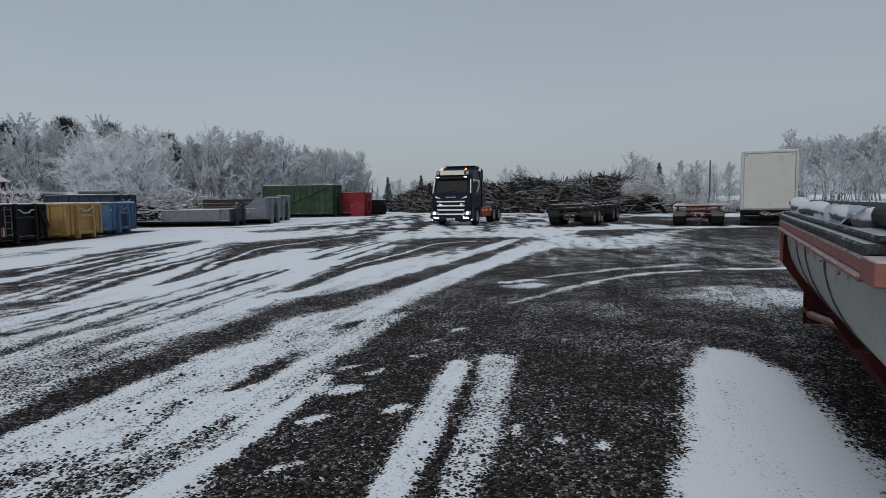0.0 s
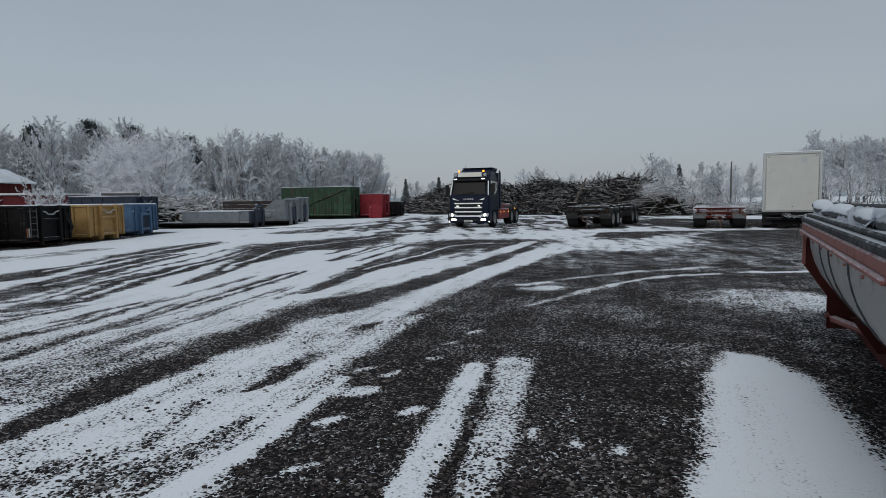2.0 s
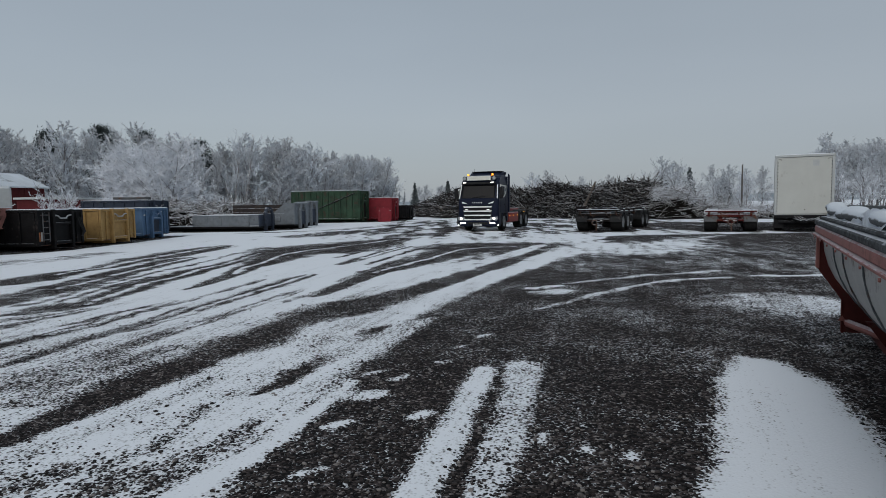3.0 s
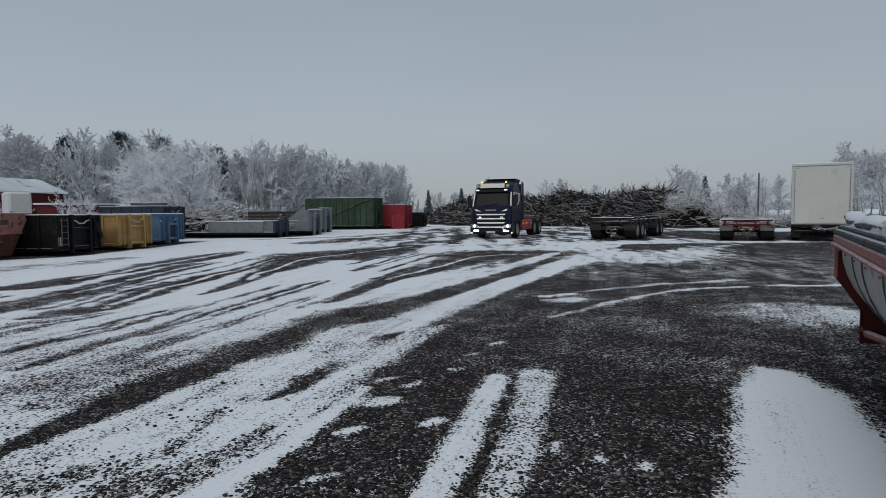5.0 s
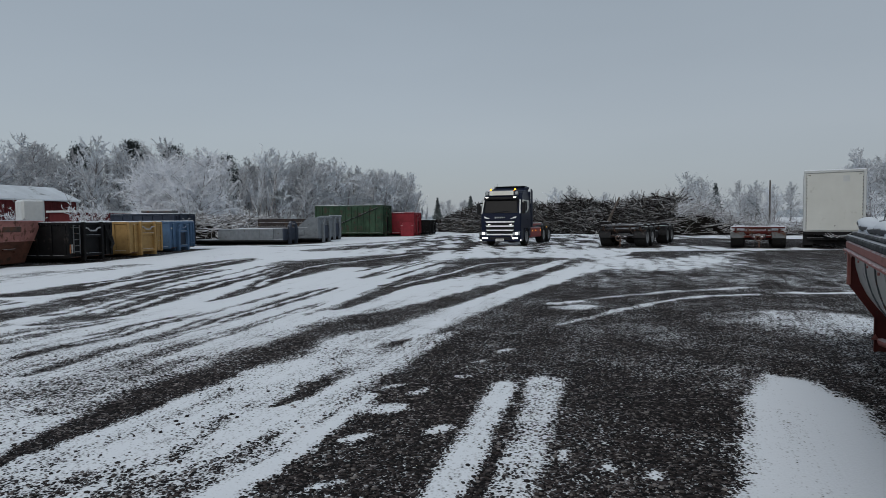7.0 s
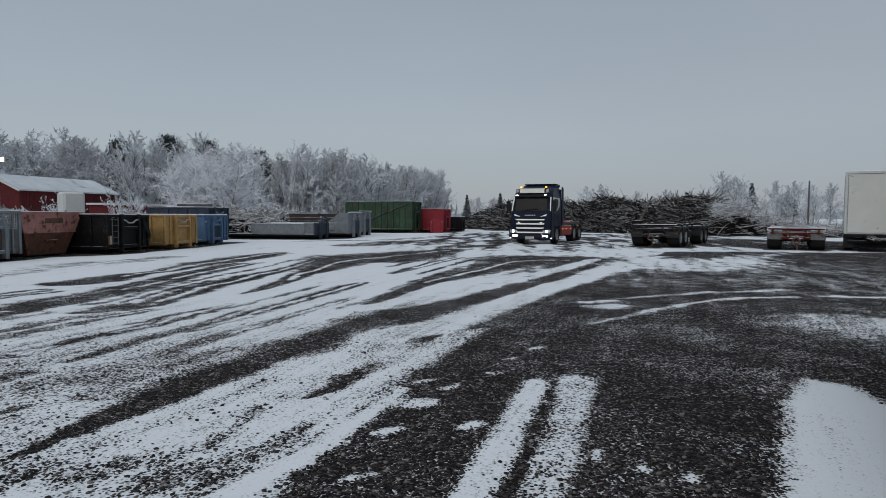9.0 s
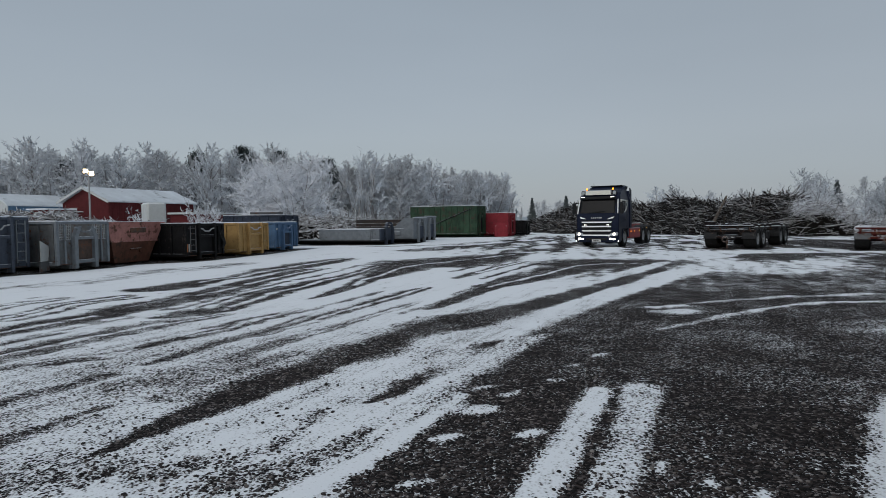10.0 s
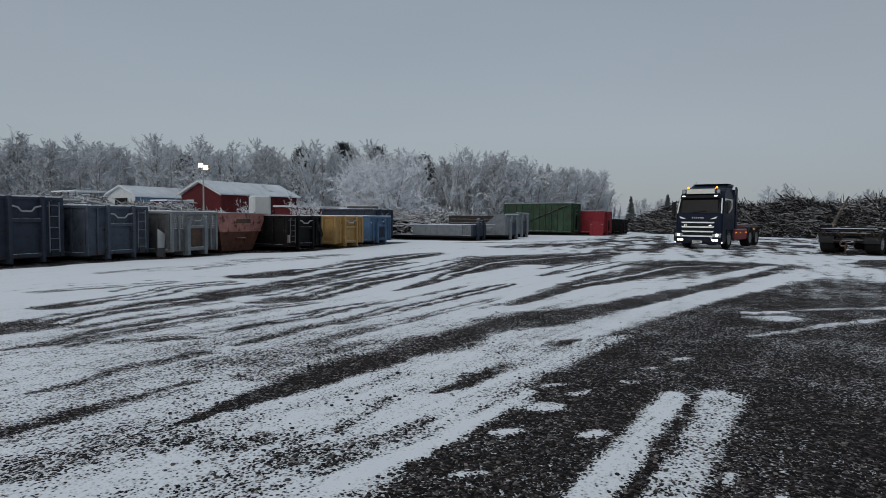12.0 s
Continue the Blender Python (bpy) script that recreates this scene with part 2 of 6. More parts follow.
def prism(bm, pts, a0, a1, axis="x"):
    """A flat outline drawn out along an axis: for x the outline is (y, z), for y (x, z), for z (x, y)."""
    def put(p, a):
        return {"x": (a, p[0], p[1]), "y": (p[0], a, p[1]), "z": (p[0], p[1], a)}[axis]
    lo = [bm.verts.new(put(p, a0)) for p in pts]
    hi = [bm.verts.new(put(p, a1)) for p in pts]
    n = len(pts)
    bm.faces.new(lo)
    bm.faces.new(hi[::-1])
    for i in range(n):
        bm.faces.new((lo[i], hi[i], hi[(i + 1) % n], lo[(i + 1) % n]))


def tube(bm, pts, r, sides=8, r1=None):
    """A round bar through the points, tapering from r to r1, closed at both ends."""
    pts = [Vector(p) for p in pts]
    r1 = r if r1 is None else r1
    rings = []
    for i, p in enumerate(pts):
        d = (pts[min(i + 1, len(pts) - 1)] - pts[max(i - 1, 0)]).normalized()
        a = d.orthogonal().normalized()
        b = d.cross(a)
        rr = r + (r1 - r) * i / (len(pts) - 1)
        rings.append([bm.verts.new(p + (a * math.cos(2 * math.pi * k / sides) + b * math.sin(2 * math.pi * k / sides)) * rr) for k in range(sides)])
    for u, v in zip(rings, rings[1:]):
        for k in range(sides):
            bm.faces.new((u[k], u[(k + 1) % sides], v[(k + 1) % sides], v[k]))
    bm.faces.new(rings[0][::-1])
    bm.faces.new(rings[-1])


def part(name, bm, material, parent=None, label="", smooth=False):
    """Links a bmesh as one mesh object under a thing or a part."""
    bmesh.ops.recalc_face_normals(bm, faces=bm.faces)
    me = bpy.data.meshes.new(name)
    bm.to_mesh(me)
    bm.free()
    me.materials.append(material)
    if smooth:
        me.shade_smooth()
    ob = new(name, me)
    ob.parent = parent
    if label:
        ob["label"] = label
    return ob


def one(name, material, parent, build, label="", smooth=False):
    bm = bmesh.new()
    build(bm)
    return part(name, bm, material, parent, label, smooth)


def bar(name, material, parent, dims, bev=0.01, label=""):
    return one(name, material, parent, lambda bm: box(bm, *dims, bev=bev), label)


def thing(name, m, label, category, group="", kind=""):
    ob = new(name)
    ob.matrix_world = m
    ob.empty_display_size = 0.2
    return tagged(ob, label, category, group, kind)


def mesh_np(name, verts, faces, material, parent=None, smooth=False):
    me = bpy.data.meshes.new(name)
    me.from_pydata(verts, [], faces)
    me.materials.append(material)
    if smooth:
        me.shade_smooth()
    ob = new(name, me)
    ob.parent = parent
    return ob


# ---- the yard: one sheet of gravel with wind-blown snow and wheel tracks ----
def line_steps(marks):
    out = [marks[0][0]]
    for (a, s0), (b, s1) in zip(marks, marks[1:]):
        while out[-1] < b - 1e-6:
            k = (out[-1] - a) / (b - a)
            out.append(min(b, out[-1] + s0 + (s1 - s0) * k))
    return np.array(out)


gx = line_steps([(-2500, 600), (-300, 60), (-80, 4), (-30, 0.35), (-9, 0.09), (-3, 0.065), (3.5, 0.065), (9, 0.12), (30, 0.5), (80, 4), (300, 60), (2500, 600)])
gy = line_steps([(-600, 200), (-60, 20), (-8, 0.8), (1.5, 0.09), (3, 0.055), (8, 0.06), (14, 0.11), (36, 0.22), (70, 0.5), (120, 4), (400, 60), (3000, 600)])
GX, GY = np.meshgrid(gx, gy)
COVER = np.full(GX.shape, 0.76)


def soft_noise(x, y, wave, seed):
    """Smooth random height over the plan, about -1 to 1."""
    r = np.random.default_rng(seed)
    s = np.zeros_like(x)
    for _ in range(9):
        a, k, p = r.uniform(0, math.tau), r.uniform(0.6, 1.7) * math.tau / wave, r.uniform(0, math.tau)
        s += np.sin((x * math.cos(a) + y * math.sin(a)) * k + p)
    return s / 4.5


WX = GX + 0.03 * soft_noise(GX, GY, 1.1, 1) + 0.025 * soft_noise(GX, GY, 0.4, 2)
WY = GY + 0.05 * soft_noise(GX, GY, 1.1, 3) + 0.025 * soft_noise(GX, GY, 0.4, 4)


BREAK = soft_noise(GX, GY, 0.8, 5) + 0.6 * soft_noise(GX, GY, 0.3, 6)


def blend(mask, value):
    global COVER
    COVER = COVER * (1 - mask) + value * mask


TRACKS = []


def thin_streak(value, pts, w):
    """A faint narrow scrape beside a wheel track, reckoned only near its line."""
    xs, ys = [p[0] for p in pts], [p[1] for p in pts]
    i0, i1 = np.searchsorted(gx, (min(xs) - 0.6, max(xs) + 0.6))
    j0, j1 = np.searchsorted(gy, (min(ys) - 0.6, max(ys) + 0.6))
    cut = (slice(j0, j1), slice(i0, i1))
    if i1 <= i0 or j1 <= j0:
        return
    best = np.full(GX[cut].shape, 9.0)
    for (x0, y0), (x1, y1) in zip(pts, pts[1:]):
        dx, dy = x1 - x0, y1 - y0
        t = np.clip(((WX[cut] - x0) * dx + (WY[cut] - y0) * dy) / (dx * dx + dy * dy + 1e-9), 0, 1)
        best = np.minimum(best, np.hypot(WX[cut] - x0 - t * dx, WY[cut] - y0 - t * dy) / w)
    mask = np.clip((1.4 - best - 0.5 * BREAK[cut]) / 0.8, 0, 1)
    COVER[cut] = COVER[cut] * (1 - mask) + value * mask


def scrapes():
    """Fine parallel scrapes along the tracks on the snowy side of the yard."""
    r = random.Random(21)
    for value, pts in list(TRACKS):
        if value > 0.45 or len(pts) < 4 or pts[0][0] > -2.5 or math.hypot(pts[0][0], pts[0][1]) < 6.5:
            continue
        for k in range(2):
            off = r.choice((-1, 1)) * r.uniform(0.22, 0.9)
            a, b = pts[0], pts[-1]
            ln = math.hypot(b[0] - a[0], b[1] - a[1]) + 1e-6
            nx, ny = -(b[1] - a[1]) / ln * off, (b[0] - a[0]) / ln * off
            i0 = r.randrange(0, len(pts) - 2)
            i1 = r.randrange(i0 + 2, len(pts))
            far = math.hypot(a[0], a[1])
            thin_streak(r.uniform(0.18, 0.5), [(p[0] + nx, p[1] + ny) for p in pts[i0:i1 + 1]], r.uniform(0.035, 0.06) + 0.003 * far)
        # thin wisps of snow left lying in the bare track
        thin_streak(0.72, [(p[0] + r.uniform(-0.04, 0.04), p[1]) for p in pts[len(pts) // 3:]], 0.04 + 0.002 * math.hypot(pts[0][0], pts[0][1]))


def streak(value, pts, rag=0.22):
    """A wheel track or drift of varying half width along a line in the plan."""
    TRACKS.append((value, pts))
    SX, SY = (WX, WY) if rag > 0.1 else (GX, GY)
    best = np.full(GX.shape, 9.0)
    for (x0, y0, w0), (x1, y1, w1) in zip(pts, pts[1:]):
        dx, dy = x1 - x0, y1 - y0
        t = np.clip(((SX - x0) * dx + (SY - y0) * dy) / (dx * dx + dy * dy + 1e-9), 0, 1)
        dist = np.hypot(SX - x0 - t * dx, SY - y0 - t * dy)
        w = w0 + (w1 - w0) * t
        best = np.minimum(best, dist / w)
    best = best + rag * BREAK
    blend(np.clip((1.35 - best) / 0.7, 0, 1), value)


def area(value, pts, soft):
    """A patch inside an outline in the plan."""
    inside = np.zeros(GX.shape, bool)
    near = np.full(GX.shape, 99.0)
    for (x0, y0), (x1, y1) in zip(pts, pts[1:] + pts[:1]):
        dx, dy = x1 - x0, y1 - y0
        hitx = (x1 - x0) * (WY - y0) / (y1 - y0 + 1e-9) + x0
        inside ^= ((y0 > WY) != (y1 > WY)) & (WX < hitx)
        t = np.clip(((WX - x0) * dx + (WY - y0) * dy) / (dx * dx + dy * dy + 1e-9), 0, 1)
        near = np.minimum(near, np.hypot(WX - x0 - t * dx, WY - y0 - t * dy))
    blend(np.clip(0.5 + np.where(inside, near, -near) / soft, 0, 1), value)


area(0.17, [(-3.5, -30), (-1.9, -8), (-1.6, -1), (-1.4, 3.2), (-1.5, 3.9), (-1.3, 4.5), (-1.2, 5.8), (-1.0, 7.0), (-0.7, 9.0), (-0.0, 10.9), (0.9, 14.0), (2.8, 18.3), (6.6, 29.3), (40, 32), (60, -30)], 0.25)
streak(0.38, [(3.71, 18.65, 4.11), (6.4, 19.0, 4.85), (8.49, 18.62, 5.04), (10.21, 18.03, 5.39)])
area(0.64, [(-7.5, 1.5), (-2.6, 1.5), (-2.9, 3.2), (-3.4, 4.6), (-3.7, 7.0), (-5.4, 7.5), (-7.0, 5.2)], 1.2)
area(0.68, [(-2.6, 1.5), (-1.75, 1.5), (-1.75, 4.2), (-2.2, 5.0), (-2.7, 4.4)], 0.6)
streak(0.19, [(-9.97, 7.26, 0.21), (-9.82, 7.45, 0.34), (-9.74, 7.92, 0.33), (-9.78, 8.54, 0.29), (-9.9, 9.29, 0.15), (-10.16, 10.26, 0.2), (-10.08, 11.0, 0.37), (-9.89, 11.7, 0.26)], 0.12)
streak(0.19, [(-10.61, 12.87, 0.21), (-10.29, 13.05, 0.67), (-10.13, 13.74, 0.69), (-10.14, 14.76, 0.57), (-10.04, 15.78, 0.41), (-9.95, 16.41, 0.44), (-10.07, 17.46, 0.45), (-10.3, 19.17, 0.63), (-10.27, 21.04, 0.69), (-10.18, 23.15, 0.72), (-10.05, 25.07, 0.32)], 0.12)
streak(0.17, [(-8.41, 5.62, 0.35), (-8.34, 5.95, 0.51), (-8.21, 6.28, 0.33), (-8.39, 6.87, 0.26), (-8.55, 7.51, 0.29), (-8.49, 8.01, 0.45), (-8.39, 8.54, 0.52), (-8.34, 9.16, 0.52)], 0.12)
streak(0.17, [(-8.47, 10.09, 0.57), (-8.37, 10.62, 0.56), (-8.35, 11.33, 0.51), (-8.37, 12.19, 0.56), (-8.43, 13.24, 0.45), (-8.58, 14.63, 0.44), (-8.69, 16.18, 0.41), (-8.91, 18.25, 0.38), (-8.8, 19.8, 0.26)], 0.12)
streak(0.23, [(-6.99, 4.77, 0.06), (-6.92, 4.99, 0.12), (-6.82, 5.27, 0.15), (-6.94, 5.73, 0.25), (-6.92, 6.13, 0.3), (-6.84, 6.52, 0.33), (-6.82, 7.0, 0.35), (-6.85, 7.59, 0.33), (-6.77, 8.13, 0.29), (-6.7, 8.75, 0.26)], 0.12)
streak(0.19, [(-7.2, 9.13, 0.1), (-7.0, 9.49, 0.27), (-6.87, 10.0, 0.43), (-6.61, 10.39, 0.3), (-6.8, 11.59, 0.36), (-6.93, 12.9, 0.42), (-6.99, 14.32, 0.43), (-6.96, 15.85, 0.4), (-6.93, 17.71, 0.28), (-7.28, 21.23, 0.21)], 0.12)
streak(0.3, [(-6.91, 8.23, 0.3), (-6.66, 8.45, 0.29), (-6.47, 8.78, 0.25), (-6.27, 9.13, 0.26), (-6.19, 9.73, 0.14)], 0.12)
streak(0.23, [(-5.64, 12.05, 0.08), (-5.6, 12.74, 0.15), (-5.59, 13.63, 0.21), (-5.66, 14.67, 0.25), (-5.9, 16.08, 0.38), (-5.96, 17.38, 0.54), (-6.2, 20.99, 1.29), (-5.62, 22.66, 2.22), (-4.9, 24.36, 2.06), (-4.1, 26.53, 1.44), (-3.17, 29.21, 0.59)], 0.12)
streak(0.23, [(-6.23, 5.55, 0.11), (-6.13, 5.88, 0.1), (-5.94, 6.15, 0.09), (-5.63, 6.31, 0.11), (-5.5, 6.69, 0.12)], 0.12)
streak(0.16, [(-5.54, 6.68, 0.05), (-5.49, 6.97, 0.12), (-5.46, 7.41, 0.17), (-5.41, 7.88, 0.15), (-5.34, 8.4, 0.14), (-5.29, 9.03, 0.17), (-5.21, 9.7, 0.15), (-5.14, 10.53, 0.07)], 0.12)
streak(0.3, [(-5.01, 3.68, 0.05), (-4.92, 3.88, 0.08), (-4.91, 4.14, 0.07), (-5.0, 4.52, 0.11), (-4.94, 4.8, 0.14), (-4.87, 5.1, 0.13), (-4.88, 5.52, 0.14)], 0.12)
streak(0.23, [(-4.86, 6.08, 0.09), (-4.81, 6.43, 0.12), (-4.78, 6.76, 0.12), (-4.73, 7.2, 0.12), (-4.65, 7.66, 0.12), (-4.52, 8.13, 0.13), (-4.43, 8.73, 0.14), (-4.29, 9.36, 0.17), (-4.18, 10.2, 0.18), (-4.09, 11.0, 0.19), (-3.96, 12.23, 0.29), (-3.81, 13.32, 0.28), (-3.65, 14.18, 0.14)], 0.12)
streak(0.3, [(-3.49, 16.59, 0.18), (-3.25, 18.76, 0.21), (-2.86, 21.03, 0.28), (-2.33, 23.56, 0.21)], 0.12)
streak(0.27, [(-4.19, 2.93, 0.08), (-4.2, 3.13, 0.11), (-4.14, 3.31, 0.12), (-4.15, 3.55, 0.14), (-4.15, 3.8, 0.1), (-4.11, 4.0, 0.07), (-4.07, 4.33, 0.05), (-4.02, 4.61, 0.06)], 0.12)
streak(0.46, [(-4.29, 5.11, 0.24), (-4.2, 5.4, 0.28), (-4.11, 5.74, 0.28), (-4.04, 6.16, 0.25), (-3.95, 6.74, 0.22)], 0.12)
streak(0.31, [(-4.0, 6.82, 0.14), (-3.92, 7.3, 0.17), (-3.8, 7.78, 0.14), (-3.72, 8.46, 0.12), (-3.59, 9.19, 0.14), (-3.47, 10.14, 0.1), (-3.28, 11.12, 0.13), (-3.18, 11.73, 0.06)], 0.12)
streak(0.52, [(-3.7, 5.03, 0.29), (-3.61, 5.51, 0.29), (-3.5, 6.08, 0.25), (-3.43, 6.9, 0.19)], 0.12)
streak(0.17, [(-3.26, 3.58, 0.05), (-3.22, 3.77, 0.08), (-3.22, 4.08, 0.09), (-3.22, 4.43, 0.15), (-3.18, 4.78, 0.19)], 0.12)
streak(0.13, [(-3.24, 3.85, 0.09), (-3.21, 4.07, 0.11), (-3.16, 4.29, 0.13), (-3.15, 4.59, 0.17), (-3.14, 4.94, 0.22), (-3.1, 5.28, 0.24), (-3.05, 5.68, 0.24), (-2.96, 6.08, 0.29), (-2.88, 6.56, 0.29), (-2.75, 7.05, 0.42), (-2.62, 7.33, 0.42), (-2.55, 7.78, 0.31), (-2.39, 8.39, 0.3), (-2.21, 8.92, 0.53), (-1.89, 9.42, 0.63), (-1.56, 10.15, 0.48), (-1.2, 11.17, 0.4), (-0.74, 12.0, 0.41), (-0.22, 13.57, 0.34), (0.44, 15.14, 0.31), (1.3, 17.64, 0.3), (2.41, 20.35, 0.29)], 0.12)
streak(0.18, [(-2.73, 10.84, 0.08), (-2.58, 11.74, 0.24), (-2.46, 12.83, 0.25), (-2.23, 14.48, 0.33), (-1.76, 16.31, 0.55), (-1.14, 18.38, 0.74), (-0.35, 21.07, 1.09), (0.65, 22.8, 2.42), (1.7, 23.07, 1.98)], 0.12)
streak(0.15, [(-1.83, 5.21, 0.05), (-1.78, 5.37, 0.07), (-1.74, 5.56, 0.08), (-1.7, 5.79, 0.13), (-1.64, 6.06, 0.12), (-1.59, 6.43, 0.12), (-1.51, 6.75, 0.12), (-1.42, 7.11, 0.14), (-1.29, 7.52, 0.13), (-1.17, 7.85, 0.09), (-1.05, 8.07, 0.05)], 0.12)
streak(0.42, [(-2.14, 4.03, 0.05), (-2.13, 4.2, 0.05), (-2.13, 4.42, 0.05), (-2.15, 4.85, 0.05)], 0.12)
streak(0.46, [(-3.62, 2.56, 0.18), (-3.46, 2.66, 0.21), (-3.34, 2.8, 0.17), (-3.35, 3.02, 0.09)], 0.12)
streak(0.5, [(-3.48, 3.17, 0.18), (-3.51, 3.34, 0.28), (-3.38, 3.41, 0.25)], 0.12)
streak(0.52, [(-3.17, 3.29, 0.24), (-3.06, 3.38, 0.24), (-2.9, 3.43, 0.15)], 0.12)
streak(0.45, [(-2.7, 3.34, 0.12), (-2.54, 3.45, 0.14), (-2.46, 3.58, 0.15), (-2.32, 3.64, 0.09), (-2.23, 3.8, 0.1), (-2.15, 4.01, 0.07)], 0.12)
streak(0.42, [(-2.14, 3.36, 0.1), (-2.07, 3.59, 0.13), (-1.9, 3.67, 0.15), (-1.75, 3.91, 0.13), (-1.64, 4.12, 0.11), (-1.59, 4.51, 0.07)], 0.12)
streak(0.42, [(-1.82, 3.34, 0.1), (-1.74, 3.54, 0.1), (-1.66, 3.76, 0.09)], 0.12)
streak(0.95, [(-1.61, 3.19, 0.06), (-1.54, 3.52, 0.09), (-1.47, 3.76, 0.09), (-1.36, 4.11, 0.07), (-1.27, 4.47, 0.09), (-1.14, 5.02, 0.09), (-1.07, 5.64, 0.04)], 0.12)
streak(0.66, [(-2.11, 10.53, 0.24), (-1.78, 11.58, 0.3), (-1.37, 12.68, 0.26), (-0.86, 13.97, 0.29), (-0.26, 15.81, 0.35), (0.5, 17.19, 0.33), (1.44, 19.48, 0.28), (2.84, 23.99, 0.3)], 0.12)
streak(0.74, [(-1.72, 7.85, 0.1), (-1.62, 8.07, 0.27), (-1.3, 8.48, 0.37), (-0.99, 9.24, 0.35), (-0.63, 10.25, 0.3), (-0.18, 11.6, 0.33), (0.39, 13.23, 0.34), (1.13, 15.26, 0.39), (2.11, 17.81, 0.49), (3.38, 20.73, 0.64), (5.25, 25.37, 0.62)], 0.12)
streak(0.6, [(-1.4, 7.0, 0.57), (-1.12, 7.3, 0.33), (-0.83, 7.8, 0.18), (-0.52, 8.57, 0.09)], 0.12)
streak(0.58, [(-14.42, 17.18, 0.92), (-14.1, 18.13, 1.27), (-13.54, 18.89, 0.92), (-12.97, 19.75, 0.72), (-13.0, 21.78, 0.61)], 0.12)
streak(0.55, [(-14.34, 12.02, 0.29), (-14.14, 13.12, 0.5), (-13.64, 14.3, 0.77), (-13.69, 16.57, 0.66), (-13.39, 18.61, 0.76), (-13.21, 20.5, 0.6)], 0.12)
streak(0.42, [(-11.98, 8.55, 0.22), (-11.83, 9.17, 0.24), (-11.45, 9.94, 0.25), (-11.0, 11.08, 0.28)], 0.12)
streak(0.4, [(-9.31, 32.55, 1.12), (-7.67, 36.42, 1.41), (-5.42, 39.77, 1.42)], 0.12)
streak(0.4, [(-2.57, 31.82, 0.51), (-1.3, 37.11, 0.63), (0.44, 43.19, 0.52)], 0.12)
streak(0.62, [(1.05, 9.4, 0.05), (1.54, 10.03, 0.09), (2.14, 10.74, 0.10), (2.84, 11.59, 0.10), (3.57, 12.27, 0.08), (4.3, 12.75, 0.11), (5.51, 13.12, 0.12)])
streak(0.57, [(1.87, 12.23, 0.06), (2.52, 12.66, 0.10), (3.39, 13.31, 0.13), (3.71, 13.6, 0.16), (4.43, 13.91, 0.13), (5.68, 14.48, 0.14)])
streak(0.75, [(6.08, 13.32, 0.10), (7.32, 13.33, 0.15)])
streak(0.75, [(1.25, 11.67, 0.16), (1.72, 11.95, 0.10)])
streak(0.6, [(1.24, 11.14, 0.24), (1.67, 11.25, 0.24)])
streak(0.45, [(3.92, 10.21, 0.53), (4.31, 9.81, 0.54), (4.7, 9.67, 0.60)])
streak(0.55, [(4.99, 10.29, 0.70), (5.17, 9.73, 0.98), (5.46, 9.3, 0.86)])
streak(0.58, [(5.05, 19.89, 1.13), (7.6, 23.21, 1.26), (11.02, 28.85, 0.68)])
streak(0.6, [(3.81, 21.09, 1.32), (5.72, 22.51, 2.30)])
streak(0.9, [(6.13, 30.82, 1.21), (9.24, 31.81, 1.80), (11.74, 32.29, 1.35)])
# cover removed under and before containers and beds, painting contact shade as bare ground
area(0.02, [(-24.5, 10.0), (-18.0, 10.0), (-17.3, 21), (-15.9, 23), (-15.9, 35), (-23, 35)], 0.6)
area(0.1, [(-20.5, 39.2), (-13.2, 39.2), (-11.9, 43), (-11.8, 46), (-18, 46)], 0.5)
area(0.05, [(-16.5, 56), (-9.5, 57.5), (-6.5, 60), (-5.5, 68), (-16, 62)], 0.5)
area(0.22, [(7.5, 35.5), (22, 33.5), (27, 44), (12, 47)], 1.2)
# likewise beneath the drawbar and box trailers: their shade painted as bare ground
area(0.05, [(5.6, 33.6), (8.6, 32.9), (12.2, 40.4), (9.4, 42)], 0.4)
area(0.05, [(11.9, 32.2), (14.7, 31.3), (17.6, 37.5), (14.6, 38.8)], 0.4)
area(0.03, [(14.9, 31.4), (17.9, 30.2), (21.5, 37.0), (18.6, 39)], 0.4)
area(0.17, [(-4, 70), (6, 64), (16, 56), (26, 52), (27, 62), (10, 76), (-4, 84)], 1.5)
streak(0.25, [(-3, 40, 0.25), (0, 43, 0.3), (4, 44.5, 0.3), (8, 44, 0.3), (11, 46, 0.3)])
streak(0.25, [(-2, 46, 0.3), (2, 49, 0.4), (7, 50, 0.4), (12, 49, 0.4)])
streak(0.25, [(-4, 52, 0.3), (2, 56, 0.5), (9, 55, 0.5)])
streak(0.25, [(3, 37, 0.25), (5.5, 40, 0.3), (6.5, 43, 0.3), (5, 46, 0.3)])
streak(0.25, [(-8, 36, 0.3), (-4, 46, 0.35), (2, 60, 0.5)])
streak(0.25, [(-5, 34, 0.3), (0, 45, 0.35), (6, 58, 0.5)])
streak(0.25, [(-14, 37, 0.2), (-9, 40, 0.25), (-5, 50, 0.3), (-2, 62, 0.4)])
streak(0.92, [(-0.39, 2.78, 0.11), (-0.33, 3.21, 0.11), (-0.15, 4.20, 0.13), (-0.03, 4.94, 0.13), (0.15, 5.94, 0.12)], 0.07)
streak(0.64, [(-0.05, 2.77, 0.12), (0.02, 3.20, 0.13), (0.23, 4.18, 0.15), (0.36, 4.92, 0.15), (0.55, 6.09, 0.18)], 0.07)
streak(0.04, [(-0.20, 2.78, 0.03), (-0.12, 3.20, 0.03), (0.04, 4.19, 0.02), (0.15, 4.93, 0.02), (0.30, 5.93, 0.02), (0.41, 6.55, 0.01)], 0.07)
